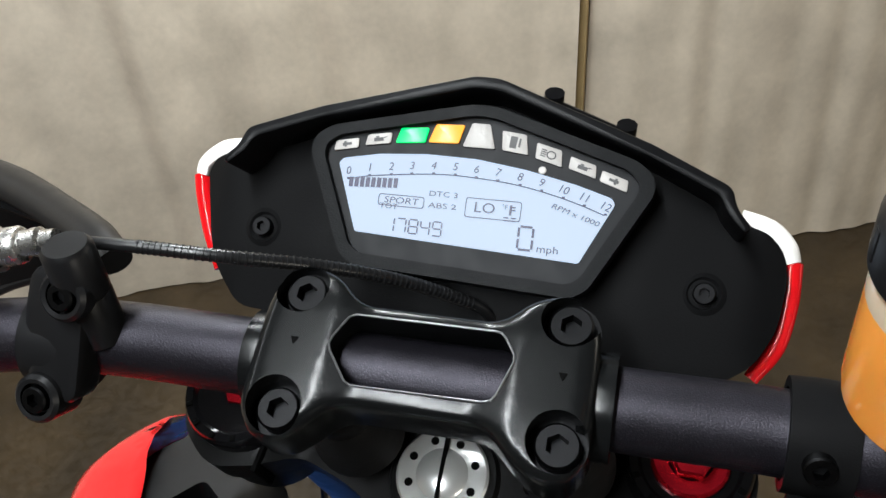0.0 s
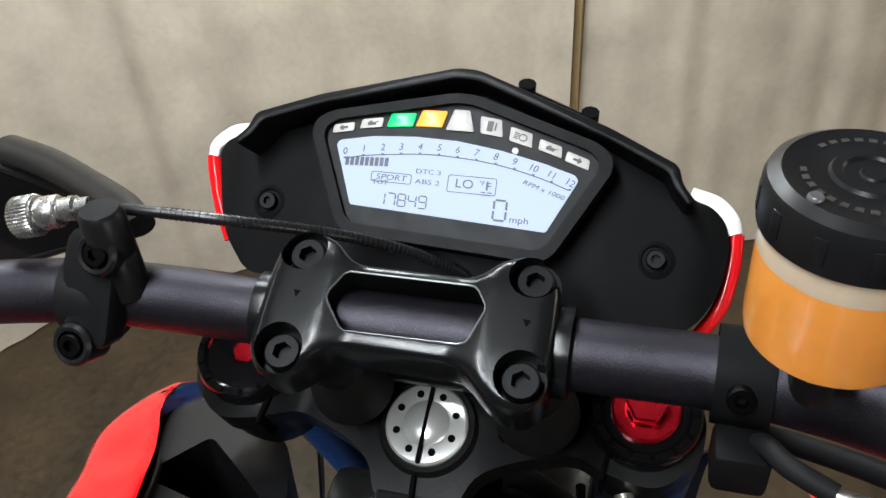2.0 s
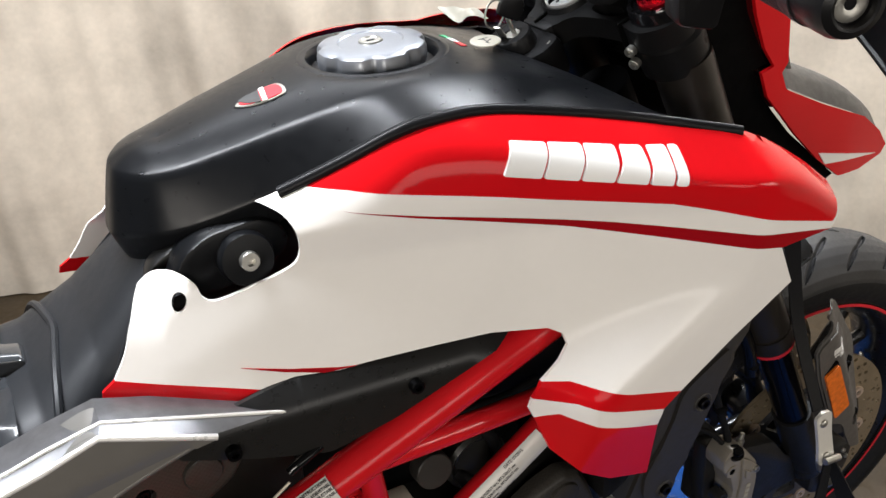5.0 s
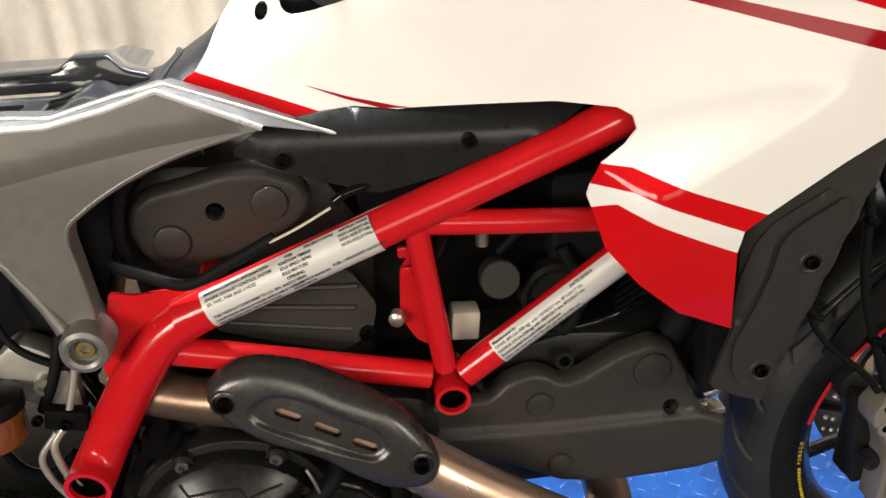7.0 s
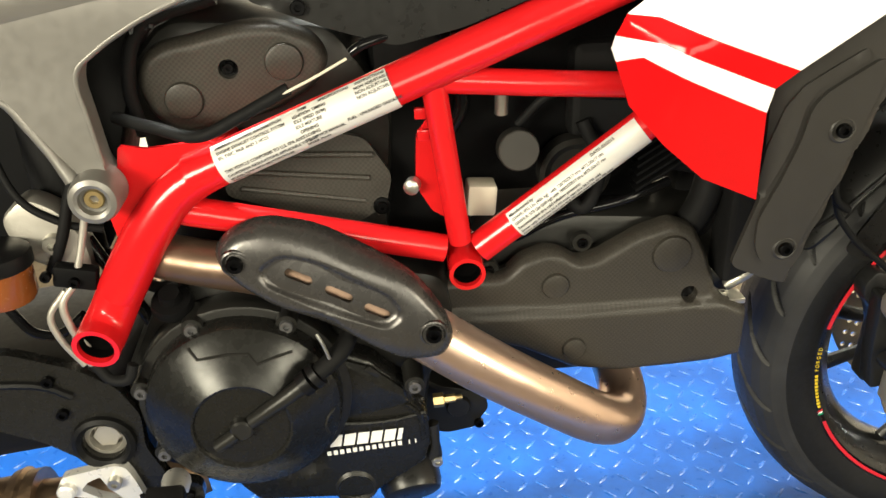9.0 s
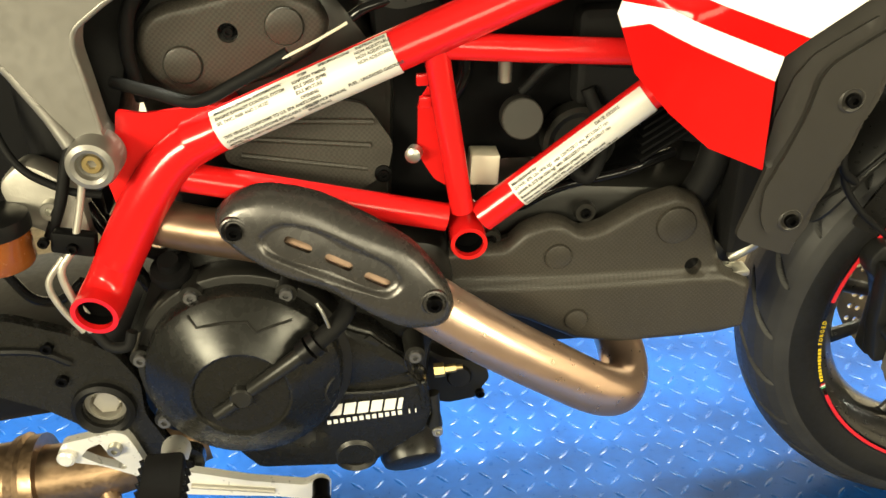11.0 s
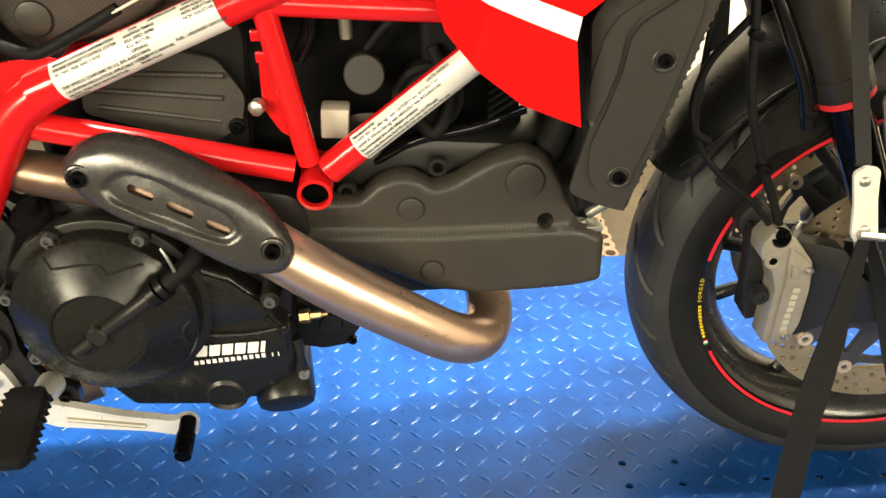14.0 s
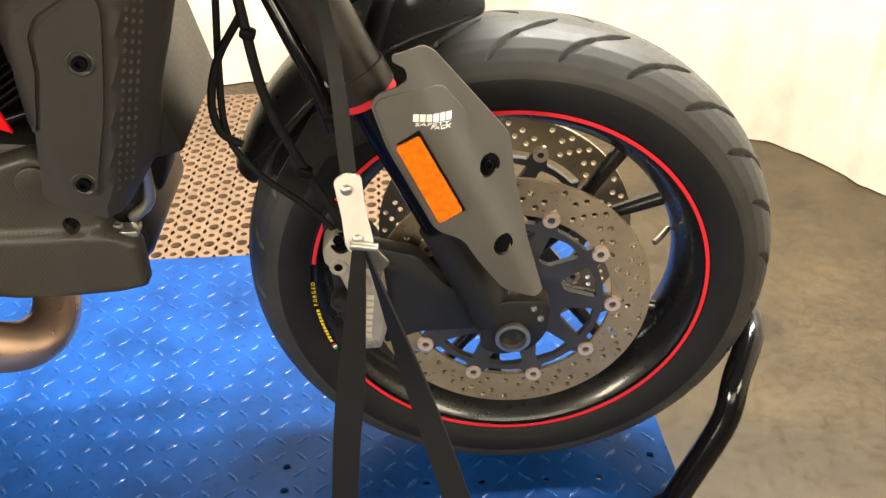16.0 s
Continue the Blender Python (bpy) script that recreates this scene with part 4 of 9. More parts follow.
part("gusset_plate", gus, FRAME_RED, frame_part)
part("gusset_plate", sheet([(0.306, 0.645), (0.316, 0.66), (0.330, 0.62), (0.334, 0.565), (0.318, 0.575), (0.304, 0.600)], flat_y(-0.132), 0.012, 0.006, corner=0.004), FRAME_RED, frame_part)
part("mount_lug", lathe([(0, 0), (0.007, 0), (0.007, 0.01), (0.004, 0.012), (0, 0.012)], 14), STEEL, frame_part, "", axes((0.302, -0.134, 0.603), (-0.3, -1, 0)))
for p in ((0.308, 0.690), (0.309, 0.671), (0.311, 0.652)):
    part("bracket_tooth", box(0.010, 0.006, 0.010, 0.0015, pose(p[0], -0.147, p[1])), FRAME_RED, frame_part)


def tube_label(a, b, r, lo, hi, span, lines, ink):
    """A foil label wrapped round a tube from a to b, with its lines of print."""
    axis = (b - a).normalized()
    out = V(0, -1, 0)
    out = (out - axis * out.dot(axis)).normalized()
    up = out.cross(axis)
    if up.z < 0:
        up = -up

    def wrap(s, h, lift):
        q = h / r
        return a + axis * s + (math.cos(q) * out + math.sin(q) * up) * (r + lift)

    length = (b - a).length
    s0, s1 = lo * length, hi * length
    bm = sheet([(s0, -span), (s1, -span), (s1, span), (s0, span)], lambda u, v, t: wrap(u, v, 0.0010 - t), 0.004, 0.0005)
    lab = part("foil_label", bm, FOIL, frame_part, "silver foil label with fine print")
    for text, s, h, size in lines:
        ob = letters(text, size, Matrix.Identity(4), ink, lab, "fine_print", 0.00005, align="LEFT", bold=size * 0.035)
        for v in ob.data.vertices:
            v.co = wrap(s0 + s + v.co.x, h + v.co.y, 0.0013 + v.co.z)
    return lab


SMALL = 0.0026
tube_label(TOP0, TOP1, 0.0172, -0.005, 0.404, 0.0215, [
    ("EMISSION CONTROL INFORMATION", 0.004, 0.0165, SMALL), ("ENGINE EXHAUST CONTROL SYSTEM", 0.004, 0.0120, SMALL), ("SFI, TWC, PAIR AND 2 HO2S", 0.004, 0.0078, SMALL),
    ("THIS VEHICLE CONFORMS TO U.S. EPA AND", 0.004, -0.0030, SMALL), ("CALIFORNIA REGULATIONS APPLICABLE TO 2015", 0.004, -0.0075, SMALL), ("MODEL YEAR NEW MOTORCYCLES", 0.004, -0.0120, SMALL), ("CERTIFIED", 0.004, -0.0162, SMALL),
    ("ITEM", 0.078, 0.0175, SMALL), ("IGNITION TIMING", 0.072, 0.0135, SMALL), ("IDLE SPEED (RPM)", 0.072, 0.0095, SMALL), ("IDLE MIXTURE", 0.072, 0.0055, SMALL), ("OPENING", 0.074, 0.0012, SMALL), ("CLOSING", 0.074, -0.0028, SMALL), ("SEE SERVICE MANUAL", 0.074, -0.0068, SMALL), ("SPARK PLUG", 0.074, -0.0112, SMALL),
    ("SPECIFICATIONS", 0.096, 0.0185, SMALL), ("INSTRUCTIONS", 0.128, 0.0185, SMALL), ("NON ADJUSTABLE", 0.126, 0.0145, SMALL), ("NON ADJUSTABLE", 0.126, 0.0108, SMALL), ("NON ADJUSTABLE", 0.126, 0.0070, SMALL), ("FUEL : UNLEADED GASOLINE", 0.112, -0.0050, SMALL)], MARK_BLACK)
tube_label(LOW0, LOW1, 0.0145, 0.285, 0.900, 0.0165, [
    ("Manufactured by", 0.002, 0.0125, 0.0028), ("DATE: 03/2015", 0.090, 0.0125, 0.0028), ("GVWR: 895 Lbs (406 kg)", 0.002, 0.0082, 0.0028),
    ("with 120/70ZR17 tire, MT3.50x17 rim", 0.044, 0.0080, 0.0026), ("GAWR R: 573 Lbs (260 kg) with 180/55ZR17 tire, MT5.50x17 rim", 0.002, 0.0038, 0.0026), ("Recommended tire cold inflation pressure:", 0.002, -0.0006, 0.0028),
    ("Driver only, front tire 36.3 PSI cold, rear tire 36.3 PSI cold", 0.002, -0.0050, 0.0026), ("Driver and passenger: front tire 36.3 PSI cold, rear tire 42.1 PSI cold", 0.002, -0.0094, 0.0025)], MARK_BLACK)

# ---- engine ----
engine = new("engine")
engine.parent = bike
engine["label"] = "black twin-cylinder engine"


def side_prism(outline, y, deep, bevel=0.004, corner=0.01, segments=2, taper=1.0):
    """A block whose side outline is (x, z); its outer face lies at y, deep metres thick towards the other side."""
    return prism(outline, 0.0, deep, bevel, corner, axes((0, y + deep, 0), (0, -1, 0), (1, 0, 0)), segments, taper)


# crankcase, cylinders and heads as the dark mass behind the covers
part("crankcase", side_prism([(0.03, 0.32), (0.02, 0.42), (0.06, 0.50), (0.14, 0.545), (0.33, 0.51), (0.340, 0.45), (0.312, 0.40), (0.304, 0.34), (0.290, 0.285), (0.22, 0.266), (0.12, 0.285)], -0.135, 0.27, 0.012, 0.02), ENGINE, engine)
part("cylinder_front", side_prism([(0.33, 0.36), (0.34, 0.52), (0.45, 0.545), (0.62, 0.53), (0.63, 0.40), (0.50, 0.36)], -0.095, 0.19, 0.012, 0.02), ENGINE, engine)
part("cylinder_rear", side_prism([(0.08, 0.52), (0.06, 0.70), (0.10, 0.745), (0.24, 0.735), (0.29, 0.66), (0.28, 0.52)], -0.085, 0.17, 0.012, 0.02), ENGINE, engine)
part("airbox", side_prism([(0.275, 0.49), (0.27, 0.74), (0.34, 0.80), (0.56, 0.80), (0.58, 0.64), (0.50, 0.56), (0.37, 0.56), (0.36, 0.49)], -0.075, 0.15, 0.015, 0.02), PLASTIC, engine, "black plastic airbox")

# horizontal belt cover
def belt_cover(rim, y, name, bosses, hole, label, step=0.0045, ridge=None):
    rim_r = round_corners(rim, 0.012 if not ridge else 0.007)
    edge_gap = gap_to(rim_r)

    def surf(u, v, t):
        d = edge_gap(u, v)
        yy = y + 0.009 * max(0, 1 - d / 0.008) ** 2
        if ridge:
            k = (v - ridge(u)) / 0.0035
            yy -= 0.008 / (1 + math.exp(min(30, max(-30, 2.2 * k))))
        return (u, yy + t, v)

    c = part(name, sheet(rim_r, surf, step, 0.012, [ring2d(*hole, 0.0085, 16)], insets=(0.0012, 0.0028, 0.005, 0.008)), CARBON, engine, label)
    part("screw_recess", lathe([(0, 0), (0.0092, 0), (0.0092, 0.004), (0, 0.004)], 18), GLOSS, c, "", axes((hole[0], y + 0.013, hole[1]), (0, -1, 0)))
    for x, z, r in bosses:
        q = surf(x, z, 0)
        part("cover_boss", lathe([(0, 0.0038), (r - 0.0035, 0.0038), (r - 0.0012, 0.003), (r, 0.0004), (r, -0.003), (0, -0.003)], 36), CARBON, c, "", axes(q, (0, -1, 0)))
    return c


RIDGE = lambda u: 0.4615 - 0.055 * (u - 0.389) + 0.05 * max(0, u - 0.45)
hb = belt_cover([(0.30, 0.470), (0.312, 0.497), (0.345, 0.500), (0.384, 0.498), (0.402, 0.515), (0.425, 0.523), (0.442, 0.519), (0.456, 0.508), (0.475, 0.512), (0.515, 0.535), (0.546, 0.544), (0.568, 0.535),
                 (0.584, 0.505), (0.598, 0.462), (0.629, 0.446), (0.629, 0.392), (0.60, 0.386), (0.561, 0.384), (0.50, 0.383), (0.454, 0.391), (0.40, 0.42), (0.33, 0.44)], -0.1285, "belt_cover",
                [(0.434, 0.486, 0.0135), (0.5460, 0.5115, 0.0195), (0.453, 0.4185, 0.0120)], (0.568, 0.466), "dark carbon-look belt cover of the front cylinder", ridge=RIDGE)
for x, z in ((0.3885, 0.4925), (0.4620, 0.5225), (0.372, 0.500)):
    part("cover_foot", lathe([(0, 0), (0.0105, 0), (0.0095, 0.006), (0, 0.006)], 18), ENGINE, hb, "", axes((x, -0.108, z), (0, -1, 0)))
    bolt(hb, (x, -0.113, z), (0, -1, 0), 0.010)
part("skid_bracket", box(0.035, 0.02, 0.006, 0.001, pose(0.610, -0.118, 0.452)), STEEL, hb, "bare steel bracket")
bolt(hb, (0.607, -0.118, 0.455), (0, 0, 1), 0.010, STEEL)
vb = belt_cover([(0.073, 0.690), (0.080, 0.715), (0.096, 0.727), (0.130, 0.733), (0.165, 0.741), (0.195, 0.741), (0.228, 0.727), (0.238, 0.706), (0.224, 0.684), (0.185, 0.663), (0.140, 0.653), (0.105, 0.648), (0.084, 0.662)], -0.102, "belt_cover",
                [(0.112, 0.679, 0.0165), (0.199, 0.708, 0.0165)], (0.152, 0.704), "dark carbon-look belt cover of the rear cylinder")
bolt(vb, (0.152, -0.097, 0.704), (0, -1, 0), 0.009, DARKSTEEL)

# side panel with ribs beneath the frame tube
pan = part("intake_cover", sheet([(0.140, 0.640), (0.200, 0.650), (0.262, 0.636), (0.285, 0.600), (0.278, 0.572), (0.250, 0.556), (0.190, 0.572), (0.135, 0.590)], flat_y(-0.104, 0, 0.10, 0.2, 0.6), 0.012, 0.006, corner=0.008), CARBON, engine, "ribbed carbon-look intake cover")
for k in range(3):
    part("cover_rib", tube([V(0.150, -0.1045, 0.628 - 0.016 * k), V(0.268 - 0.004 * k, -0.1045, 0.621 - 0.022 * k)], 0.003, 8, 1), CARBON, pan)
bolt(pan, (0.274, -0.108, 0.572), (0, -1, 0), 0.010, flange=0.008)
part("sensor_block", box(0.027, 0.026, 0.030, 0.003, pose(0.366, -0.101, 0.572, 0, 4, 0)), CREAM, engine, "cream nylon vent block")
part("sensor_cap", lathe([(0, 0), (0.0165, 0), (0.0165, 0.0145), (0.0155, 0.0155), (0, 0.0155)], 26), SHROUD, engine, "", axes((0.397, -0.110, 0.622), (0, -1, 0.15)) @ Matrix.Scale(1.12, 4))
part("sensor_stem", lathe([(0, 0), (0.006, 0), (0.006, 0.03), (0, 0.03)], 14), STEEL, engine, "", axes((0.383, -0.112, 0.655), (0, -0.1, 1)))
part("clutch_slave", lathe([(0, 0), (0.034, 0), (0.034, 0.018), (0.030, 0.022), (0.024, 0.018), (0.010, 0.02), (0, 0.02)], 32), ENGINE, engine, "", axes((0.455, -0.085, 0.590), (0, -1, 0)))
for k in range(6):
    part("radiator_fin", box(0.055, 0.02, 0.0028, 0.0006, pose(0.535, -0.10, 0.585 + 0.008 * k, 0, -32, 0)), PLASTIC, engine)


def cable(points, r, material=None, name="cable", label="", parent=None, smooth=8):
    return part(name, tube([V(*p) for p in points], r, 10, smooth), material or RUBBER, parent or bike, label)


cable([(0.060, -0.130, 0.676), (0.095, -0.150, 0.672), (0.130, -0.166, 0.668), (0.165, -0.168, 0.683), (0.205, -0.166, 0.703)], 0.0052, name="wire_sleeve", label="black wire sleeve along the frame")
cable([(0.200, -0.170, 0.700), (0.225, -0.172, 0.712), (0.252, -0.168, 0.725)], 0.0012, CREAM, "cable_tie", "pale cable tie")
cable([(0.255, -0.160, 0.727), (0.27, -0.160, 0.735), (0.31, -0.15, 0.742)], 0.004, GLOSS)
cable([(0.073, -0.100, 0.650), (0.070, -0.105, 0.700), (0.090, -0.108, 0.745), (0.150, -0.11, 0.765)], 0.006)
cable([(0.330, -0.085, 0.74), (0.345, -0.090, 0.70), (0.350, -0.095, 0.66), (0.335, -0.09, 0.63)], 0.008, GLOSS)
cable([(0.430, -0.10, 0.585), (0.46, -0.115, 0.56), (0.475, -0.11, 0.60), (0.46, -0.1, 0.64)], 0.007)
cable([(0.40, -0.10, 0.64), (0.43, -0.11, 0.67), (0.48, -0.11, 0.665), (0.53, -0.1, 0.66)], 0.004)
cable([(0.40, -0.09, 0.52), (0.44, -0.10, 0.545), (0.50, -0.105, 0.56), (0.55, -0.09, 0.57)], 0.005, GLOSS)

# clutch cover
CL = V(0.137, -0.150, 0.4125)
cc = part("clutch_cover", lathe([(0.0, 0.058), (0.041, 0.058), (0.0425, 0.060), (0.0445, 0.0605), (0.046, 0.0595), (0.080, 0.040), (0.0865, 0.034), (0.0885, 0.028), (0.090, 0.0), (0.0, 0.0)], 72, axes(CL, (0, -1, 0))), SATIN_CASE, engine, "round black clutch cover", angle=22)


def on_cone(r, deg):
    h = 0.0596 - (r - 0.046) * 0.575
    a = radians(deg)
    return CL + V(r * math.cos(a), -h - 0.0002, r * math.sin(a))


part("cover_step", tube([on_cone(r, d) for r, d in ((0.083, 118), (0.072, 116), (0.070, 108), (0.069, 95), (0.069, 80), (0.062, 72), (0.070, 62), (0.080, 52))], 0.0013, 8, 1), ENGINE, cc)
part("clutch_boss", lathe([(0, 0.066), (0.0085, 0.066), (0.0100, 0.0645), (0.0105, 0.058), (0, 0.058)], 28, axes(CL, (0, -1, 0))), ENGINE, cc)
part("clutch_rib", tube([V(0.1135, -0.211, 0.3945), V(0.132, -0.212, 0.408)], 0.0062, 12, 1), ENGINE, cc)
part("clutch_rib", tube([V(0.146, -0.211, 0.419), V(0.170, -0.212, 0.4365), V(0.196, -0.210, 0.4545)], [0.0062, 0.0070, 0.0078], 14, 3), ENGINE, cc)
part("breather_pipe", joined(tube([V(0.193, -0.210, 0.4525), V(0.2005, -0.209, 0.4575)], 0.0112, 18, 1), tube([V(0.2030, -0.209, 0.4593), V(0.2085, -0.208, 0.4632)], 0.0118, 18, 1)), CAPBLACK, cc, "black ribbed breather end")
part("breather_hose", tube([V(0.208, -0.208, 0.463), V(0.226, -0.200, 0.475), V(0.236, -0.185, 0.484), V(0.240, -0.165, 0.500)], [0.0085, 0.0088, 0.0080, 0.0070], 14, 4), RUBBER, cc)
part("hose_clip", tube([V(0.219, -0.210, 0.478), V(0.215, -0.210, 0.492), V(0.210, -0.208, 0.502)], 0.0016, 8, 3), STEEL, cc, "bright spring clip")
part("case_arc", tube([on_cone(r, d) for r, d in ((0.081, -2), (0.076, -6), (0.074, -14), (0.080, -22))], 0.0012, 8, 3), ENGINE, cc)
rim = [(CL.x + 0.098 * math.cos(a), CL.z + 0.098 * math.sin(a)) for a in (2 * math.pi * k / 40 for k in range(40))]
base = part("cover_flange", side_prism(rim, -0.166, 0.03, 0.003, 0), ENGINE, engine)
for x, z in ((0.047, 0.4345), (0.1005, 0.496), (0.182, 0.4925), (0.0564, 0.363), (0.2927, 0.4165)):
    part("bolt_boss", lathe([(0, -0.03), (0.0105, -0.03), (0.0095, 0.0), (0, 0.0)], 18), ENGINE, base, "", axes((x, -0.174, z), (0, -1, 0)))
    bolt(base, (x, -0.174, z), (0, -1, 0), 0.012, STEELGREY)
# right crankcase half with the maker's plate
part("case_half", side_prism([(0.200, 0.440), (0.225, 0.452), (0.2555, 0.4375), (0.2653, 0.4254), (0.2854, 0.4076), (0.2909, 0.3874), (0.3053, 0.3692), (0.3082, 0.3377), (0.3008, 0.3132), (0.2572, 0.284), (0.2453, 0.2738), (0.1336, 0.2814), (0.1148, 0.3056), (0.12, 0.36)], -0.161, 0.05, 0.006, 0.006, 3), SATIN_CASE, engine, "satin black lower crankcase half")
part("case_facet", side_prism([(0.222, 0.4470), (0.2540, 0.4330), (0.2820, 0.4070), (0.2870, 0.3900), (0.255, 0.3830), (0.222, 0.3790)], -0.1645, 0.006, 0.003, 0.004), SATIN_CASE, engine)
part("case_ridge", tube([V(0.205, -0.1625, 0.3720), V(0.262, -0.1635, 0.3700), (0.302, -0.1600, 0.3745)], 0.0026, 8, 3), SATIN_CASE, engine)
part("case_ridge", tube([V(0.284, -0.1630, 0.3890), V(0.297, -0.1620, 0.3720), (0.300, -0.1600, 0.3400)], 0.0026, 8, 3), SATIN_CASE, engine)
part("case_notch", side_prism([(0.246, 0.4330), (0.258, 0.4230), (0.262, 0.4270), (0.252, 0.4365)], -0.1665, 0.004, 0.001, 0.001), ENGINE, engine)
m = axes((0.2475, -0.1636, 0.3525), (0, -1, 0), (1, 0, 0.03))
for k in range(6):
    bars2d(engine, m, [(-0.0325 + 0.0130 * k - (0.003 if k == 5 else 0), 0, 0.0108 if k < 5 else 0.0045, 0.0135, 0.003)], MARK_WHITE, "maker_mark")
for k in range(14):
    bars2d(engine, m @ pose(0.001, -0.0145, 0), [(-0.042 + 0.0063 * k + (0.003 if k > 11 else 0), 0.0003 * k, 0.0040 if k < 12 else 0.0012, 0.0050, 0.0)], MARK_WHITE, "model_mark")
sg = part("sight_glass", lathe([(0.0, 0.004), (0.0135, 0.004), (0.0145, 0.009), (0.0190, 0.012), (0.0225, 0.009), (0.0235, 0.0), (0.0235, -0.02), (0, -0.02)], 36), ENGINE, engine, "black-rimmed oil sight glass", axes((0.2300, -0.150, 0.2880), (0, -1, -0.1)))
part("sight_window", lathe([(0, 0.0062), (0.0125, 0.0062), (0.0132, 0.004), (0, 0.004)], 28), OILGLASS, sg)
of = part("oil_filter", lathe([(0, 0.0), (0.031, 0.0), (0.033, 0.008), (0.033, 0.060), (0.030, 0.068), (0.026, 0.070), (0, 0.070)], 40), COVER, engine, "black oil filter with faint print", axes((0.280, -0.078, 0.288), (0.10, -0.72, -0.50)))
for k in range(4):
    part("filter_print", tube([V(0.0335 * math.cos(a), 0.0335 * math.sin(a), 0.022 + 0.004 * k) for a in (radians(70 + 3.0 * j) for j in range(8 - k))], 0.0005, 6, 1), SHROUD, of)
part("oil_sump", side_prism([(0.12, 0.290), (0.145, 0.272), (0.21, 0.262), (0.27, 0.262), (0.29, 0.28), (0.30, 0.30)], -0.135, 0.22, 0.008, 0.012), ENGINE, engine)
# oil pump side lump and its sensor
part("pump_cover", side_prism([(0.300, 0.375), (0.3237, 0.3590), (0.344, 0.3540), (0.3705, 0.3425), (0.3747, 0.3255), (0.3664, 0.3150), (0.3616, 0.3025), (0.3313, 0.297), (0.300, 0.305)], -0.100, 0.06, 0.006, 0.006), ENGINE, engine)
part("pressure_sensor", joined(lathe([(0, 0), (0.0085, 0), (0.0085, 0.012), (0.005, 0.013), (0.005, 0.026), (0, 0.026)], 6), lathe([(0, 0.026), (0.0032, 0.026), (0.0032, 0.034), (0, 0.034)], 10)), BRASS, engine, "brass pressure sensor", axes((0.3130, -0.130, 0.3640), (1, 0.0, 0.08)) @ Matrix.Scale(0.86, 4))
part("pump_boss", lathe([(0, 0.004), (0.0115, 0.004), (0.0130, 0.002), (0.0130, -0.004), (0, -0.004)], 26), ENGINE, engine, "", axes((0.3415, -0.101, 0.3330), (0, -1, 0)))
bolt(engine, (0.3635, -0.101, 0.3090), (0, -1, 0), 0.010)
part("sensor_lug", tube([V(0.309, -0.150, 0.352), V(0.312, -0.152, 0.330), V(0.311, -0.146, 0.310)], [0.007, 0.0045, 0.0085], 14, 4), ENGINE, engine)
bolt(engine, (0.3131, -0.152, 0.3060), (0, -1, 0), 0.011, STEEL)

# oil maker's sticker and filler
st = part("oil_sticker", sheet([(0.114, 0.486), (0.185, 0.492), (0.182, 0.512), (0.116, 0.505)], flat_y(-0.1405), 0.012, 0.001), MARK_BLUE, engine, "dark blue oil sticker")
part("sticker_mark", lathe([(0, 0), (0.0065, 0), (0.0065, 0.0005), (0, 0.0005)], 12), MARK_YELLOW, st, "", axes((0.1215, -0.1408, 0.4960), (0, -1, 0)))
part("filler_cap", lathe([(0, 0), (0.017, 0), (0.019, 0.006), (0.017, 0.012), (0.010, 0.013), (0.009, 0.022), (0, 0.022)], 28), PLASTIC, engine, "", axes((0.083, -0.150, 0.505), (0, -0.4, 1)))

# ---- exhaust ----
ex = new("exhaust_system")
ex.parent = bike
ex["label"] = "bronze-tinted steel exhaust header"
part("header_pipe", tube([V(0.300, -0.180, 0.482), V(0.355, -0.185, 0.442), V(0.420, -0.182, 0.396), V(0.470, -0.170, 0.358), V(0.500, -0.145, 0.338), V(0.515, -0.110, 0.340), V(0.512, -0.075, 0.362), V(0.495, -0.05, 0.395)],
                         [0.0265, 0.0265, 0.0262, 0.026, 0.0255, 0.025, 0.024, 0.023], 32, 10), BRONZE, ex)
part("header_pipe", tube([V(0.058, -0.128, 0.5540), V(0.080, -0.139, 0.5520), V(0.120, -0.148, 0.5455), V(0.160, -0.157, 0.5430), V(0.205, -0.164, 0.5345), V(0.25, -0.170, 0.510), V(0.300, -0.180, 0.482)], [0.020, 0.0205, 0.021, 0.0235, 0.0255, 0.0264, 0.0265], 32, 8), BRONZE_DARK, ex)
part("pipe_stamp", box(0.018, 0.0006, 0.0022, 0.0002, axes((0.508, -0.1405, 0.319), (0.2, -0.85, -0.45), (0.9, 0.2, 0.05)) @ pose(0, 0, 0, 90)), MARK_WHITE, ex)


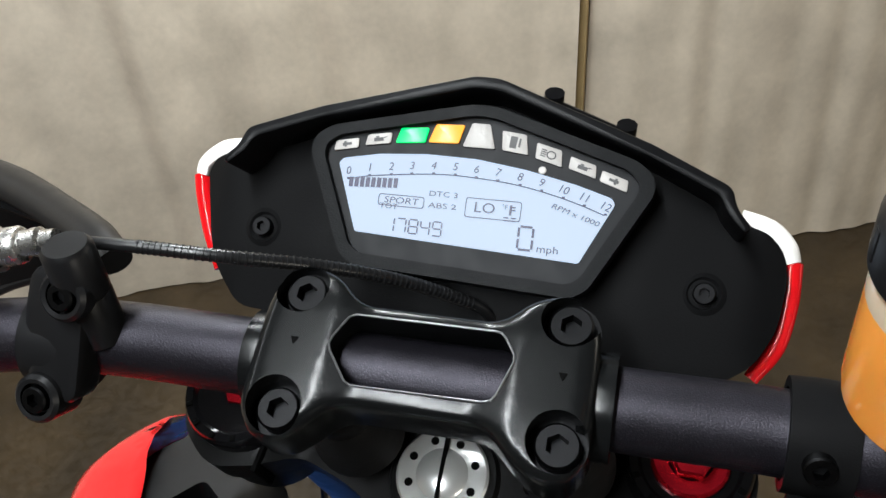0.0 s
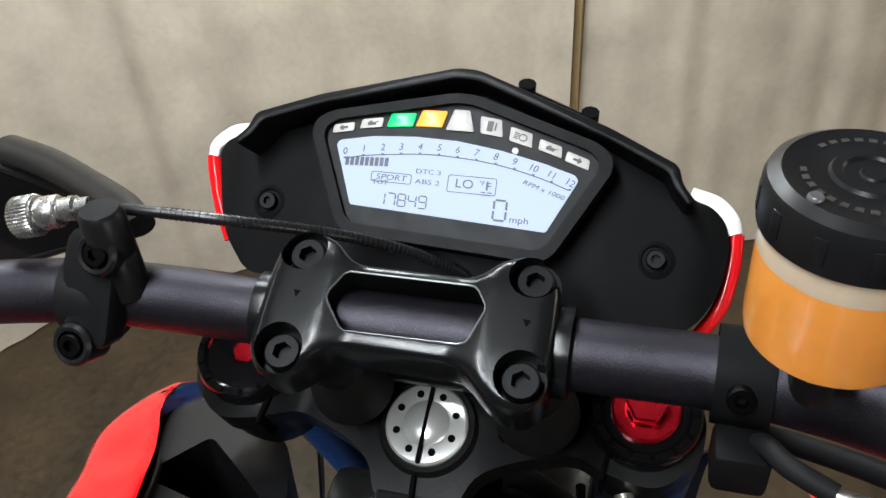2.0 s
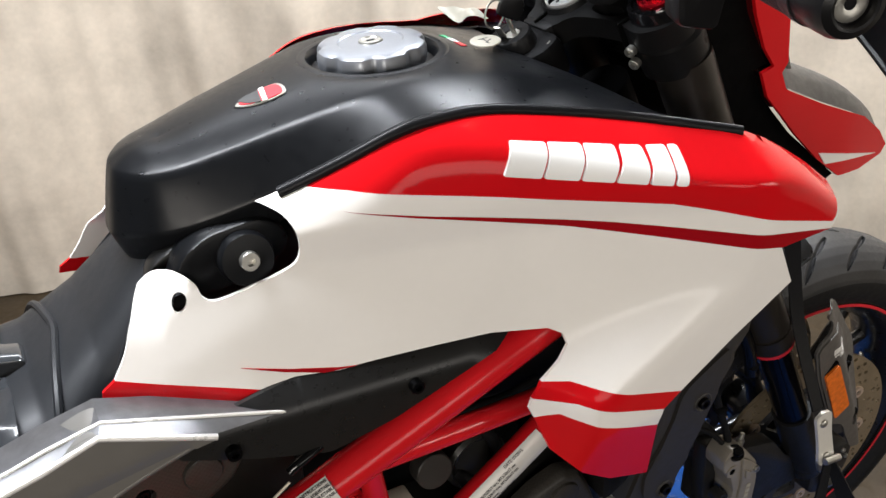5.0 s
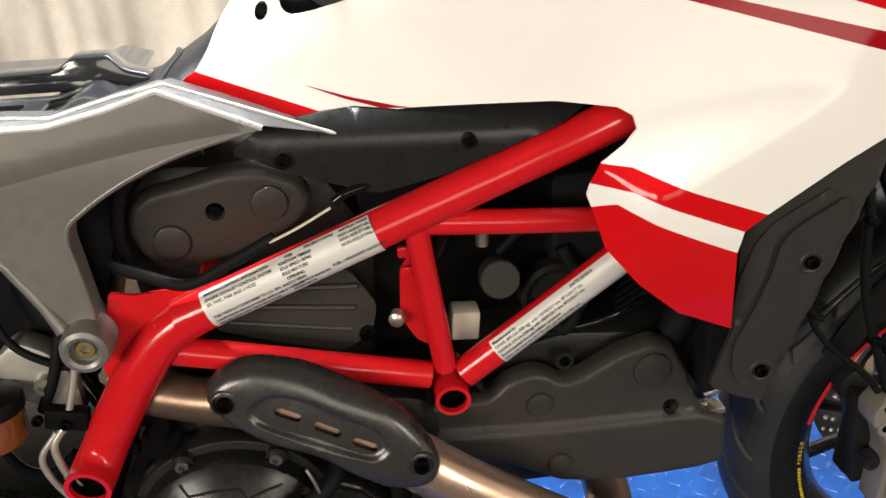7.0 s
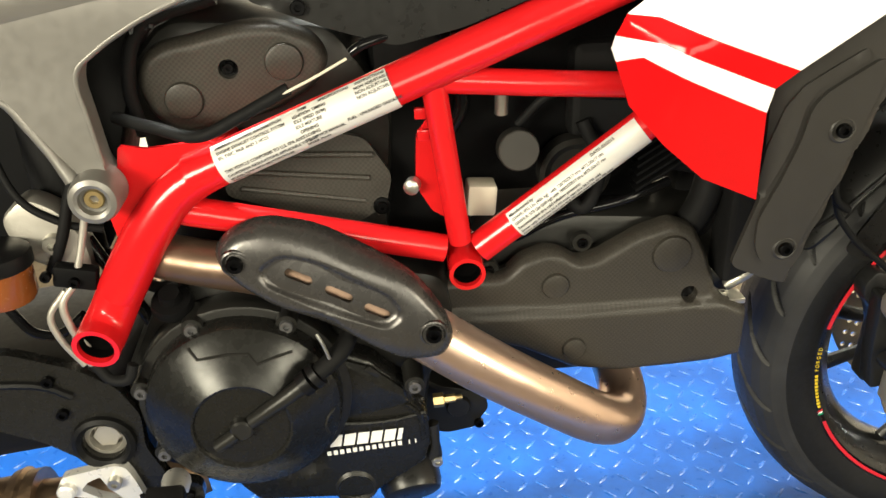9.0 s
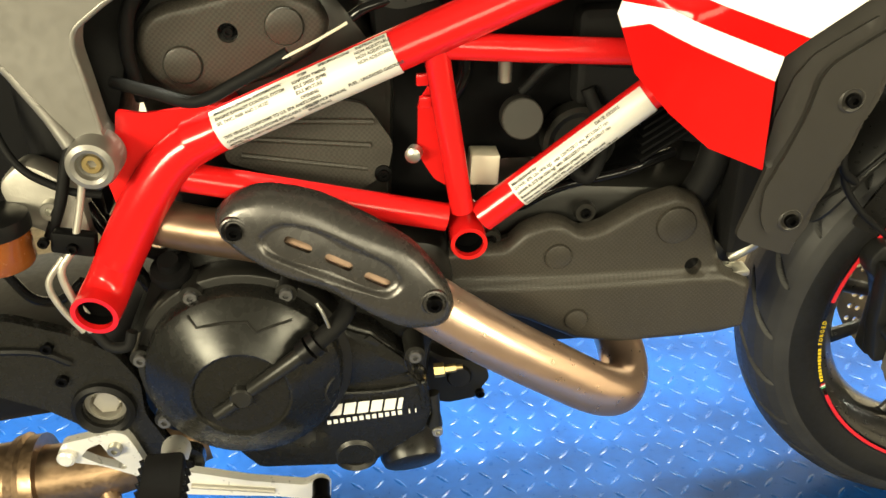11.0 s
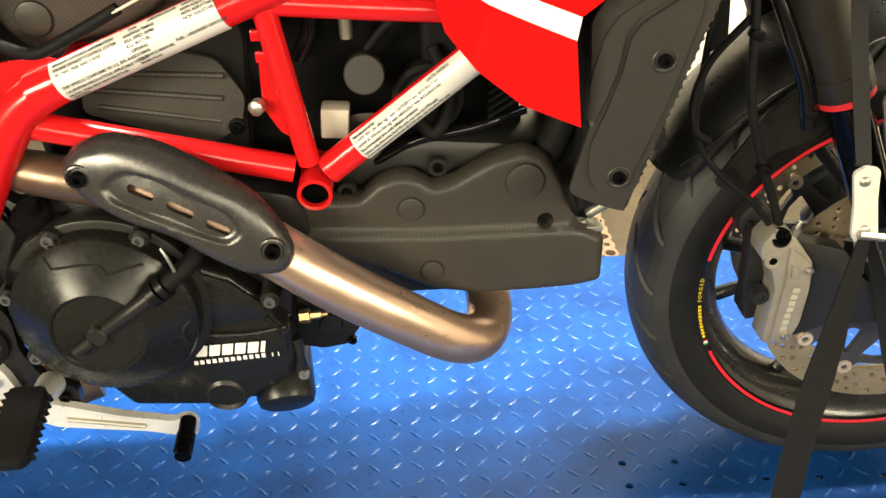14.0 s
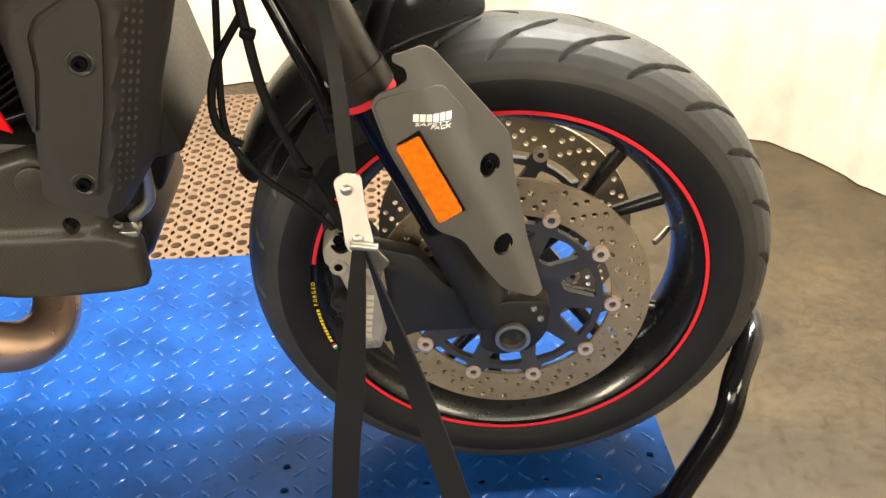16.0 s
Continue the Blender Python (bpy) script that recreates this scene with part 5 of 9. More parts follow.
def heat_shield():
    a, b = V(0.128, 0, 0.572), V(0.330, 0, 0.478)
    along = (b - a).normalized()
    up = V(-along.z, 0, along.x)

    def loc(x, z):
        d = V(x, 0, z) - a
        return d.dot(along), d.dot(up)

    rim = [loc(*p) for p in ((0.131, 0.574), (0.145, 0.588), (0.172, 0.597), (0.216, 0.589), (0.263, 0.565), (0.299, 0.541), (0.322, 0.508), (0.328, 0.487), (0.319, 0.470), (0.290, 0.464), (0.255, 0.482), (0.222, 0.504), (0.173, 0.522), (0.141, 0.545), (0.131, 0.560))]
    well = round_corners([loc(*p) for p in ((0.165, 0.557), (0.184, 0.571), (0.214, 0.565), (0.275, 0.532), (0.285, 0.515), (0.270, 0.503), (0.223, 0.521), (0.172, 0.543))], 0.014)
    slots = []
    for x0, z0, x1, z1 in ((0.188, 0.5555, 0.210, 0.5455), (0.2205, 0.5405, 0.2425, 0.5290), (0.252, 0.5235, 0.273, 0.5125)):
        (s0, h0), (s1, h1) = loc(x0, z0), loc(x1, z1)
        mid, ang, L = ((s0 + s1) / 2, (h0 + h1) / 2), math.atan2(h1 - h0, s1 - s0), math.hypot(s1 - s0, h1 - h0) / 2
        pts = []
        for k in range(12):
            t = 2 * math.pi * k / 12
            pts.append((math.copysign(L - 0.0042, math.cos(t)) + 0.0042 * math.cos(t), 0.0042 * math.sin(t)))
        slots.append([(mid[0] + math.cos(ang) * u - math.sin(ang) * v, mid[1] + math.sin(ang) * u + math.cos(ang) * v) for u, v in pts])

    def crown(u, v):
        return -0.1880 - 0.145 * (u - 0.022) + 5.0 * (v + 0.002) ** 2 - 0.005 * math.sin(math.pi * min(1, max(0, (u - 0.022) / 0.176)))

    def place_at(u, v, y):
        p = a + along * u + up * v
        return (p.x, y, p.z)

    def surf(u, v, t):
        return place_at(u, v, crown(u, v) + t)

    mid = loc(0.2285, 0.534)

    def reach(loop, k, n=112):
        """Where a ray from the middle leaves the loop."""
        t = 2 * math.pi * k / n
        d = Vector((math.cos(t) * 0.105, math.sin(t) * 0.042))
        best = 0.0
        for p, q in zip(loop, loop[1:] + loop[:1]):
            p, q = Vector(p) - Vector(mid), Vector(q) - Vector(mid)
            e = q - p
            det = d.x * e.y - d.y * e.x
            if abs(det) > 1e-12:
                r = (p.x * e.y - p.y * e.x) / det
                w = (p.x * d.y - p.y * d.x) / det
                if r > 0 and -1e-9 <= w <= 1 + 1e-9:
                    best = max(best, r)
        return Vector(mid) + d * best

    rim_r = round_corners(rim, 0.016)
    bm, rings, n = bmesh.new(), [], 112
    edge, lip = [reach(rim_r, k) for k in range(n)], [reach(well, k) for k in range(n)]
    for way, amount, deep in (("rim", 0.0, 0.017), ("rim", 0.0, 0.012), ("rim", 0.0025, 0.0062), ("rim", 0.006, 0.0026), ("rim", 0.010, 0.0006), ("rim", 0.014, 0.0), ("well", 0.004, -0.0002), ("well", 0.001, 0.0004), ("well", -0.0015, 0.0030), ("well", -0.0040, 0.0046), ("well", -0.0065, 0.0050)):
        ring = []
        for p, q in zip(edge, lip):
            inward = (Vector(mid) - (p if way == "rim" else q)).normalized()
            c = p + inward * amount if way == "rim" else q - inward * amount
            ring.append(bm.verts.new(place_at(c.x, c.y, crown(c.x, c.y) + deep)))
        rings.append(ring)
    for p, q in zip(rings, rings[1:]):
        for k in range(n):
            bm.faces.new((p[k], p[(k + 1) % n], q[(k + 1) % n], q[k]))
    inner = [tuple(q + (Vector(mid) - q).normalized() * 0.0060) for q in lip]
    floor_bm = sheet(inner, lambda u, v, t: surf(u, v, t + 0.0050), 0.006, 0.002, slots)
    s = part("heat_shield", joined(fix(bm), floor_bm), SHIELD, ex, "dark heat shield with three slots", angle=60)
    for x, z in ((0.148, 0.564), (0.309, 0.497)):
        u, v = loc(x, z)
        q = V(*surf(u, v, 0))
        part("bolt_cup", lathe([(0.0085, -0.001), (0.0105, 0.0012), (0.0120, 0.0005), (0.0125, -0.003)], 24), SHIELD, s, "", axes(q, (0, -1, 0)))
        bolt(s, q, (0, -1, 0), 0.014, DARKSTEEL)


heat_shield()

# ---- rear frame plate, heel plate, footrest, rear brake ----
plate = new("subframe_plate")
plate.parent = bike
plate["label"] = "warm grey cast subframe plate"


def plate_surf(u, v, t):
    y = -0.168 + 0.10 * max(0, v - 0.77) - 0.05 * max(0, 0.72 - v)
    return (u, y + t, v)


arm = [(-0.15, 0.790), (-0.15, 0.730), (-0.05, 0.725), (-0.012, 0.706), (0.003, 0.685), (0.018, 0.661), (0.029, 0.641), (0.032, 0.630), (0.040, 0.618), (0.058, 0.616), (0.065, 0.632), (0.0545, 0.650), (0.0495, 0.690), (0.0465, 0.712), (0.050, 0.727), (0.064, 0.738), (0.082, 0.750), (0.112, 0.766),
       (0.150, 0.780), (0.205, 0.793), (0.200, 0.800), (0.133, 0.829), (0.120, 0.826), (0.093, 0.815), (0.050, 0.806), (0.0, 0.806)]
part("plate_body", sheet(arm, plate_surf, 0.010, 0.030, corner=0.006), GREY, plate)
upper = [(-0.15, 0.792), (-0.15, 0.729), (0.004, 0.763), (0.068, 0.776), (0.116, 0.784), (0.170, 0.7905), (0.207, 0.7935), (0.200, 0.800), (0.133, 0.829), (0.120, 0.826), (0.093, 0.815), (0.050, 0.806), (0.0, 0.806)]
part("plate_face", sheet(upper, lambda u, v, t: (u, plate_surf(u, v, t)[1] - 0.0050 + 0.40 * max(0, 0.012 - abs(v - float(np.interp(u, (-0.15, 0.004, 0.116, 0.207), (0.729, 0.763, 0.784, 0.7935))))) * (1 if u < 0.19 else 0), v), 0.006, 0.0046, corner=0.003), GREY, plate, "raised upper face")
inner = [(-0.15, 0.792), (0.0, 0.8075), (0.050, 0.807), (0.093, 0.816), (0.134, 0.829), (0.205, 0.797)]
outer = [(-0.15, 0.799), (0.008, 0.8125), (0.051, 0.8095), (0.100, 0.8225), (0.137, 0.8295), (0.262, 0.7815)]
band = bmesh.new()
fronts = [[band.verts.new((x, plate_surf(x, z, 0)[1] - 0.003, z)) for x, z in inner], [band.verts.new((x, -0.1535, z)) for x, z in outer], [band.verts.new((x, -0.120, z - 0.003)) for x, z in outer]]
for low, high in zip(fronts, fronts[1:]):
    for k in range(len(inner) - 1):
        band.faces.new((low[k], low[k + 1], high[k + 1], high[k]))
bmesh.ops.subdivide_edges(band, edges=band.edges, cuts=1)
part("plate_flange", fix(band), STEELGREY, plate, "turned-in upper flange", angle=30)
part("plate_edge", tube([V(x, -0.1540, z) for x, z in outer], 0.0016, 8, 1), BRUSHED, plate, "bright flange edge")
part("plate_edge", tube([plate_surf(0.207, 0.795, -0.0042), plate_surf(0.133, 0.8275, -0.0045), plate_surf(0.093, 0.816, -0.0045), plate_surf(0.05, 0.807, -0.0045), plate_surf(0.0, 0.807, -0.0045), plate_surf(-0.15, 0.79, -0.0045)], 0.0024, 8, 1), BRUSHED, plate, "bright upper edge")
part("plate_rib", tube([plate_surf(-0.05, 0.724, 0.003), plate_surf(-0.012, 0.706, 0.003), plate_surf(0.003, 0.685, 0.003), plate_surf(0.018, 0.661, 0.002), plate_surf(0.030, 0.640, 0.0)], [0.0035, 0.004, 0.004, 0.0045, 0.0065], 12, 4), GREY, plate)
part("plate_rib", tube([plate_surf(0.200, 0.7925, 0.0025), plate_surf(0.150, 0.7803, 0.0022), plate_surf(0.112, 0.7665, 0.0022), plate_surf(0.082, 0.7508, 0.0022), plate_surf(0.062, 0.7376, 0.0022), plate_surf(0.0498, 0.727, 0.0022), plate_surf(0.0462, 0.712, 0.0022), plate_surf(0.0493, 0.69, 0.0022), plate_surf(0.0543, 0.65, 0.0022)], 0.0026, 10, 5), GREY, plate)
ey = V(0.047, -0.178, 0.628)
part("pivot_boss", lathe([(0.0115, 0.012), (0.0145, 0.0135), (0.0185, 0.012), (0.0205, 0.006), (0.021, -0.02), (0.0, -0.02), (0.0, 0.004), (0.0115, 0.005), (0.0115, 0.012)], 36), GREY, plate, "", axes(ey, (0, -1, 0)))
bolt(plate, ey + V(0, -0.001, 0), (0, -1, 0), 0.016, BRASS)

heel = part("heel_plate", sheet([(-0.15, 0.486), (-0.060, 0.480), (-0.008, 0.460), (0.024, 0.437), (0.040, 0.405), (0.038, 0.368), (0.055, 0.325), (0.082, 0.318), (0.084, 0.296), (0.060, 0.288), (0.040, 0.300), (0.022, 0.335), (-0.012, 0.352), (-0.050, 0.382), (-0.15, 0.43)], flat_y(-0.168), 0.012, 0.012, [ring2d(0.0030, 0.3785, 0.0195, 24)], corner=0.008), SATIN_CASE, engine, "black cast footrest plate")
part("axle_ring", lathe([(0.0205, -0.012), (0.0205, 0.004), (0.0245, 0.007), (0.0285, 0.005), (0.0295, -0.002)], 40), CAST, heel, "", axes((0.0030, -0.168, 0.3785), (0, -1, 0)))
part("swingarm_axle", joined(lathe([(0.0, -0.02), (0.0195, -0.018), (0.0195, 0.0), (0.0150, 0.002), (0.0145, -0.012), (0, -0.012)], 36), lathe([(0, -0.012), (0.0125, -0.012), (0.0125, -0.002), (0, -0.002)], 6)), CASTALLOY, heel, "bright cast axle end", axes((0.0030, -0.162, 0.3785), (0, -1, 0)))
part("plate_groove", tube([V(-0.12, -0.1685, 0.452), V(-0.045, -0.1685, 0.447), V(-0.015, -0.1685, 0.432)], 0.004, 8, 4), CAST, heel)
for x, z in ((-0.0321, 0.4506), (-0.0268, 0.4142), (0.0694, 0.3060)):
    bolt(heel, (x, -0.169, z), (0, -1, 0), 0.011)

pedal = new("brake_pedal")
pedal.parent = bike
pedal["label"] = "bare forged alloy brake pedal"
body = sheet([(-0.046, 0.335), (-0.040, 0.348), (-0.030, 0.350), (-0.006, 0.3545), (0.010, 0.3565), (0.0185, 0.3540), (0.0237, 0.3423), (0.0338, 0.3058), (0.060, 0.305), (0.1265, 0.2905), (0.181, 0.2840), (0.190, 0.2895), (0.2000, 0.2890), (0.2050, 0.2820), (0.203, 0.2663), (0.189, 0.2640),
              (0.150, 0.2700), (0.100, 0.2720), (0.055, 0.2745), (0.035, 0.285), (0.020, 0.302), (-0.010, 0.318), (-0.036, 0.325)],
             lambda u, v, t: (u, -0.178 - 0.10 * max(0, u - 0.05) + t, v), 0.010, 0.010, [ring2d(0.0075, 0.3395, 0.0065, 14), round_corners([(-0.018, 0.3400), (-0.006, 0.3450), (0.0000, 0.3300), (0.014, 0.3140), (0.010, 0.3110), (-0.012, 0.3210), (-0.026, 0.3310)], 0.003)], corner=0.005)
part("pedal_arm", body, BRUSHED, pedal)
part("pedal_slot", tube([V(0.070, -0.1810, 0.2860), V(0.11, -0.1848, 0.2820), V(0.150, -0.1888, 0.2780)], 0.0028, 8, 3), CASTALLOY, pedal)
bolt(pedal, (0.0075, -0.180, 0.3395), (0, -1, 0), 0.013, STEEL)
part("toe_peg", joined(tube([V(0.195, -0.190, 0.284), V(0.196, -0.235, 0.276)], 0.0085, 16, 1), *[tube([V(0.1955, -0.208 - 0.006 * k, 0.2810 - 0.001 * k), V(0.1955, -0.211 - 0.006 * k, 0.2805 - 0.001 * k)], 0.0095, 16, 1) for k in range(4)]), DARKSTEEL, pedal, "ribbed toe peg")
peg = new("footrest")
peg.parent = bike
peg["label"] = "folding footrest with black serrated rubber"
part("pivot_knob", lathe([(0, 0.006), (0.006, 0.006), (0.0085, 0.004), (0.0090, -0.010), (0, -0.010)], 20), BRUSHED, pedal, "", axes((-0.0375, -0.180, 0.3340), (0, -1, 0)))
part("footrest_arm", tube([V(0.060, -0.170, 0.325), V(0.064, -0.200, 0.335), V(0.066, -0.225, 0.345)], [0.014, 0.012, 0.013], 14, 4), BRUSHED, peg)
pm = axes((0.066, -0.262, 0.352), (0.0, -0.25, 1), (0, -1, 0))
teeth = []
for k in range(9):
    for s in (-1, 1):
        teeth.append(prism([(0, 0), (0.004, 0), (0.002, 0.004)], 0, 0.010, 0, 0, pm @ pose(-0.033 + 0.0078 * k, s * 0.0185, -0.006, 0, 0, 0 if s > 0 else 180)))
part("footrest_rubber", joined(prism([(-0.040, -0.017), (0.034, -0.019), (0.042, -0.012), (0.042, 0.012), (0.034, 0.019), (-0.040, 0.017)], -0.008, 0.008, 0.003, 0.005, pm), *teeth), RUBBER, peg, "black rubber pad with toothed edges")

# bare cast rocker behind the footrest plate
rocker = part("shock_rocker", side_prism([(-0.055, 0.590), (-0.030, 0.611), (-0.002, 0.595), (0.014, 0.565), (0.016, 0.530), (0.000, 0.520), (-0.020, 0.540), (-0.045, 0.553)], -0.128, 0.03, 0.006, 0.012), CASTALLOY, bike, "bare cast suspension rocker")
bolt(rocker, (-0.012, -0.130, 0.567), (0, -1, 0), 0.018, STEEL)
# rear brake master cylinder, lines and reservoir
rb = new("rear_brake")
rb.parent = bike
rb["label"] = "rear brake reservoir with steel lines"
part("reservoir_cup", lathe([(0, 0), (0.026, 0), (0.028, 0.004), (0.028, 0.034), (0, 0.034)], 30), OLDFLUID, rb, "amber fluid cup", pose(-0.056, -0.150, 0.527))
part("reservoir_cap", lathe([(0, 0.046), (0.024, 0.046), (0.0295, 0.043), (0.0305, 0.038), (0.0305, 0.030), (0, 0.030)], 30), CAPBLACK, rb, "black screw cap", pose(-0.056, -0.150, 0.529))
part("line_bracket", box(0.036, 0.014, 0.020, 0.003, pose(0.010, -0.158, 0.548, 0, 12, 0)), PLASTIC, rb)
for x, z in ((-0.012, 0.553), (0.010, 0.546)):
    bolt(rb, (x, -0.166, z), (0, -1, 0), 0.009)
part("steel_line", tube([V(0.034, -0.150, 0.632), V(0.022, -0.155, 0.585), V(0.012, -0.160, 0.552)], 0.0032, 10, 4), CASTALLOY, rb, "plated steel line")
part("steel_line", tube([V(0.008, -0.160, 0.542), V(-0.004, -0.166, 0.525), V(0.000, -0.168, 0.500), V(0.010, -0.170, 0.480)], 0.0035, 10, 5), CASTALLOY, rb)
part("line_sleeve", tube([V(0.004, -0.169, 0.497), V(0.013, -0.172, 0.468)], 0.0062, 12, 1), CASTALLOY, rb)
part("steel_line", tube([V(0.000, -0.163, 0.537), V(-0.016, -0.168, 0.515), V(-0.010, -0.170, 0.49), V(0.004, -0.171, 0.466)], 0.003, 10, 5), CASTALLOY, rb)
part("rubber_line", tube([V(0.012, -0.172, 0.468), V(0.024, -0.176, 0.452), V(0.040, -0.178, 0.452), V(0.046, -0.176, 0.466)], 0.005, 10, 5), RUBBER, rb)
part("shock_body", tube([V(-0.01, -0.08, 0.52), V(-0.02, -0.06, 0.66), V(-0.02, -0.05, 0.74)], 0.026, 22, 3), RUBBER, bike, "black shock body")
part("solenoid", lathe([(0, 0), (0.018, 0), (0.022, 0.01), (0.022, 0.03), (0.015, 0.04), (0, 0.042)], 26), CASTALLOY, bike, "", axes((0.002, -0.055, 0.575), (0.3, -1, 0.3)))

# rear silencer link pipe under the heel plate
part("link_pipe", tube([V(-0.24, -0.105, 0.232), V(-0.125, -0.10, 0.240), V(-0.095, -0.10, 0.240), V(-0.02, -0.088, 0.242), V(0.06, -0.06, 0.25)], [0.040, 0.041, 0.034, 0.032, 0.030], 30, 5), BURNT, ex, "heat-stained link pipe")
part("pipe_clamp", tube([V(-0.128, -0.10, 0.240), V(-0.118, -0.10, 0.240), V(-0.112, -0.10, 0.240), V(-0.098, -0.10, 0.241)], [0.0455, 0.049, 0.0455, 0.0462], 36, 1), BURNT, ex, "stained steel clamp band")
part("clamp_screw", joined(tube([V(-0.036, -0.112, 0.230), V(-0.029, -0.128, 0.214)], 0.0105, 14, 1), tube([V(-0.031, -0.125, 0.218), V(-0.027, -0.133, 0.209)], 0.0075, 6, 1)), BURNT, ex)
part("swingarm", side_prism([(-0.45, 0.34), (-0.20, 0.39), (-0.02, 0.41), (0.02, 0.38), (-0.02, 0.34), (-0.2, 0.32), (-0.45, 0.27)], -0.12, 0.24, 0.012, 0.02), CAST, bike, "black cast swingarm")

# Added block; its black stands for the dark space behind the subframe plate.
part("rear_gap_filler", side_prism([(-0.32, 0.50), (-0.32, 0.765), (0.03, 0.775), (0.07, 0.73), (0.03, 0.60), (0.0, 0.50)], -0.035, 0.11, 0.010, 0.02), RUBBER, bike, "black block that fills the gap behind the subframe plate")
for k in range(4):
    part("coolant_hose", tube([V(0.560 + 0.018 * k, -0.09 + 0.012 * k, 0.50), V(0.585 + 0.02 * k, -0.10 + 0.012 * k, 0.56), V(0.600 + 0.022 * k, -0.09, 0.66)], 0.015, 14, 5), RUBBER, bike, "black coolant hose behind the shroud")
STEM = V(0.629, 0.0, 1.003)
# Head tube is dark red; black colour paints the shade it stands in.
part("head_tube", tube([STEM - STEER * 0.105, STEM - STEER * 0.200], 0.028, 30, 1), PLASTIC, frame_part, "red steering head, coloured black for the shade under the yoke")
# Black block added so the floor doesn't show through below the yoke.
part("tank_gap_filler", side_prism([(0.46, 0.72), (0.47, 0.86), (0.56, 0.90), (0.61, 0.88), (0.64, 0.82), (0.63, 0.72)], -0.075, 0.15, 0.02, 0.02), PLASTIC, bike, "black block that fills the gap under the tank front")
# Added black block that closes the view past the belt cover.
part("lower_gap_filler", side_prism([(0.575, 0.44), (0.585, 0.62), (0.655, 0.63), (0.650, 0.50), (0.63, 0.44)], -0.03, 0.06, 0.008, 0.015), RUBBER, bike, "black block that fills the gap beside the belt cover")
# Added dark block; the canvas would show through the engine here.
part("inner_gap_filler", side_prism([(0.490, 0.530), (0.490, 0.590), (0.545, 0.600), (0.555, 0.530)], -0.045, 0.05, 0.006, 0.010), PLASTIC, engine, "black block that fills a see-through gap in the engine")
# Black block added between fairing tip and shroud, where a gap showed wall.
part("tip_gap_filler", side_prism([(0.545, 0.585), (0.540, 0.650), (0.602, 0.690), (0.602, 0.575)], -0.100, 0.04, 0.006, 0.010), PLASTIC, engine, "black block that fills the gap behind the fairing tip")
# Added black block that keeps the wall from showing beside the shroud.
part("shroud_gap_filler", side_prism([(0.598, 0.47), (0.598, 0.74), (0.655, 0.75), (0.650, 0.60), (0.640, 0.49)], -0.130, 0.05, 0.008, 0.015), RUBBER, bike, "black block that fills the gap behind the shroud")
for pts, r, material in (
        ([(0.030, -0.10, 0.665), (0.012, -0.125, 0.62), (-0.002, -0.135, 0.575), (-0.020, -0.130, 0.54)], 0.0050, RUBBER),
        ([(-0.060, -0.10, 0.66), (-0.035, -0.125, 0.61), (0.000, -0.130, 0.585), (0.030, -0.125, 0.575)], 0.0035, RUBBER),
        ([(-0.070, -0.12, 0.500), (-0.045, -0.140, 0.485), (-0.018, -0.150, 0.487), (0.006, -0.150, 0.505)], 0.0045, GLOSS),
        ([(0.010, -0.11, 0.560), (0.030, -0.12, 0.525), (0.050, -0.125, 0.490), (0.060, -0.12, 0.455)], 0.0060, GLOSS),
        ([(0.020, -0.10, 0.540), (0.060, -0.13, 0.520), (0.085, -0.14, 0.525), (0.11, -0.13, 0.545)], 0.0055, RUBBER)):
    cable(pts, r, material, "cable", "black cable behind the frame")
# Added black block that hides the blue deck below the tank.
part("underside_filler", side_prism([(0.45, 0.62), (0.45, 0.71), (0.650, 0.71), (0.650, 0.62)], -0.095, 0.18, 0.008, 0.01), RUBBER, bike, "black block that hides the deck under the tank")


# ---- bodywork ----
def curve(x, xs, ys):
    """A smooth line through the given values."""
    k = min(max(sum(1 for v in xs if v <= x) - 1, 0), len(xs) - 2)
    slope = lambda i: (ys[min(i + 1, len(xs) - 1)] - ys[max(i - 1, 0)]) / (xs[min(i + 1, len(xs) - 1)] - xs[max(i - 1, 0)])
    w = xs[k + 1] - xs[k]
    t = min(1.0, max(0.0, (x - xs[k]) / w))
    return (2 * t ** 3 - 3 * t * t + 1) * ys[k] + (t ** 3 - 2 * t * t + t) * w * slope(k) + (3 * t * t - 2 * t ** 3) * ys[k + 1] + (t ** 3 - t * t) * w * slope(k + 1)


def lerp(x, xs, ys):
    return float(np.interp(x, xs, ys))


TANK_X = [0.192, 0.205, 0.225, 0.25, 0.29, 0.328, 0.38, 0.43, 0.49, 0.53, 0.575, 0.64, 0.70]
TANK_C = [0.925, 0.945, 0.956, 0.964, 0.974, 0.982, 0.991, 0.993, 0.986, 0.977, 0.962, 0.94, 0.915]
EDGE_X = [0.19, 0.21, 0.24, 0.28, 0.30, 0.345, 0.386, 0.414, 0.455, 0.503, 0.557, 0.615, 0.663, 0.706, 0.774]
EDGE_Y = [0.030, 0.060, 0.077, 0.091, 0.097, 0.110, 0.123, 0.127, 0.131, 0.142, 0.158, 0.174, 0.196, 0.208, 0.209]
EDGE_Z = [0.902, 0.910, 0.916, 0.928, 0.934, 0.951, 0.969, 0.9735, 0.973, 0.965, 0.954, 0.9385, 0.927, 0.9025, 0.851]


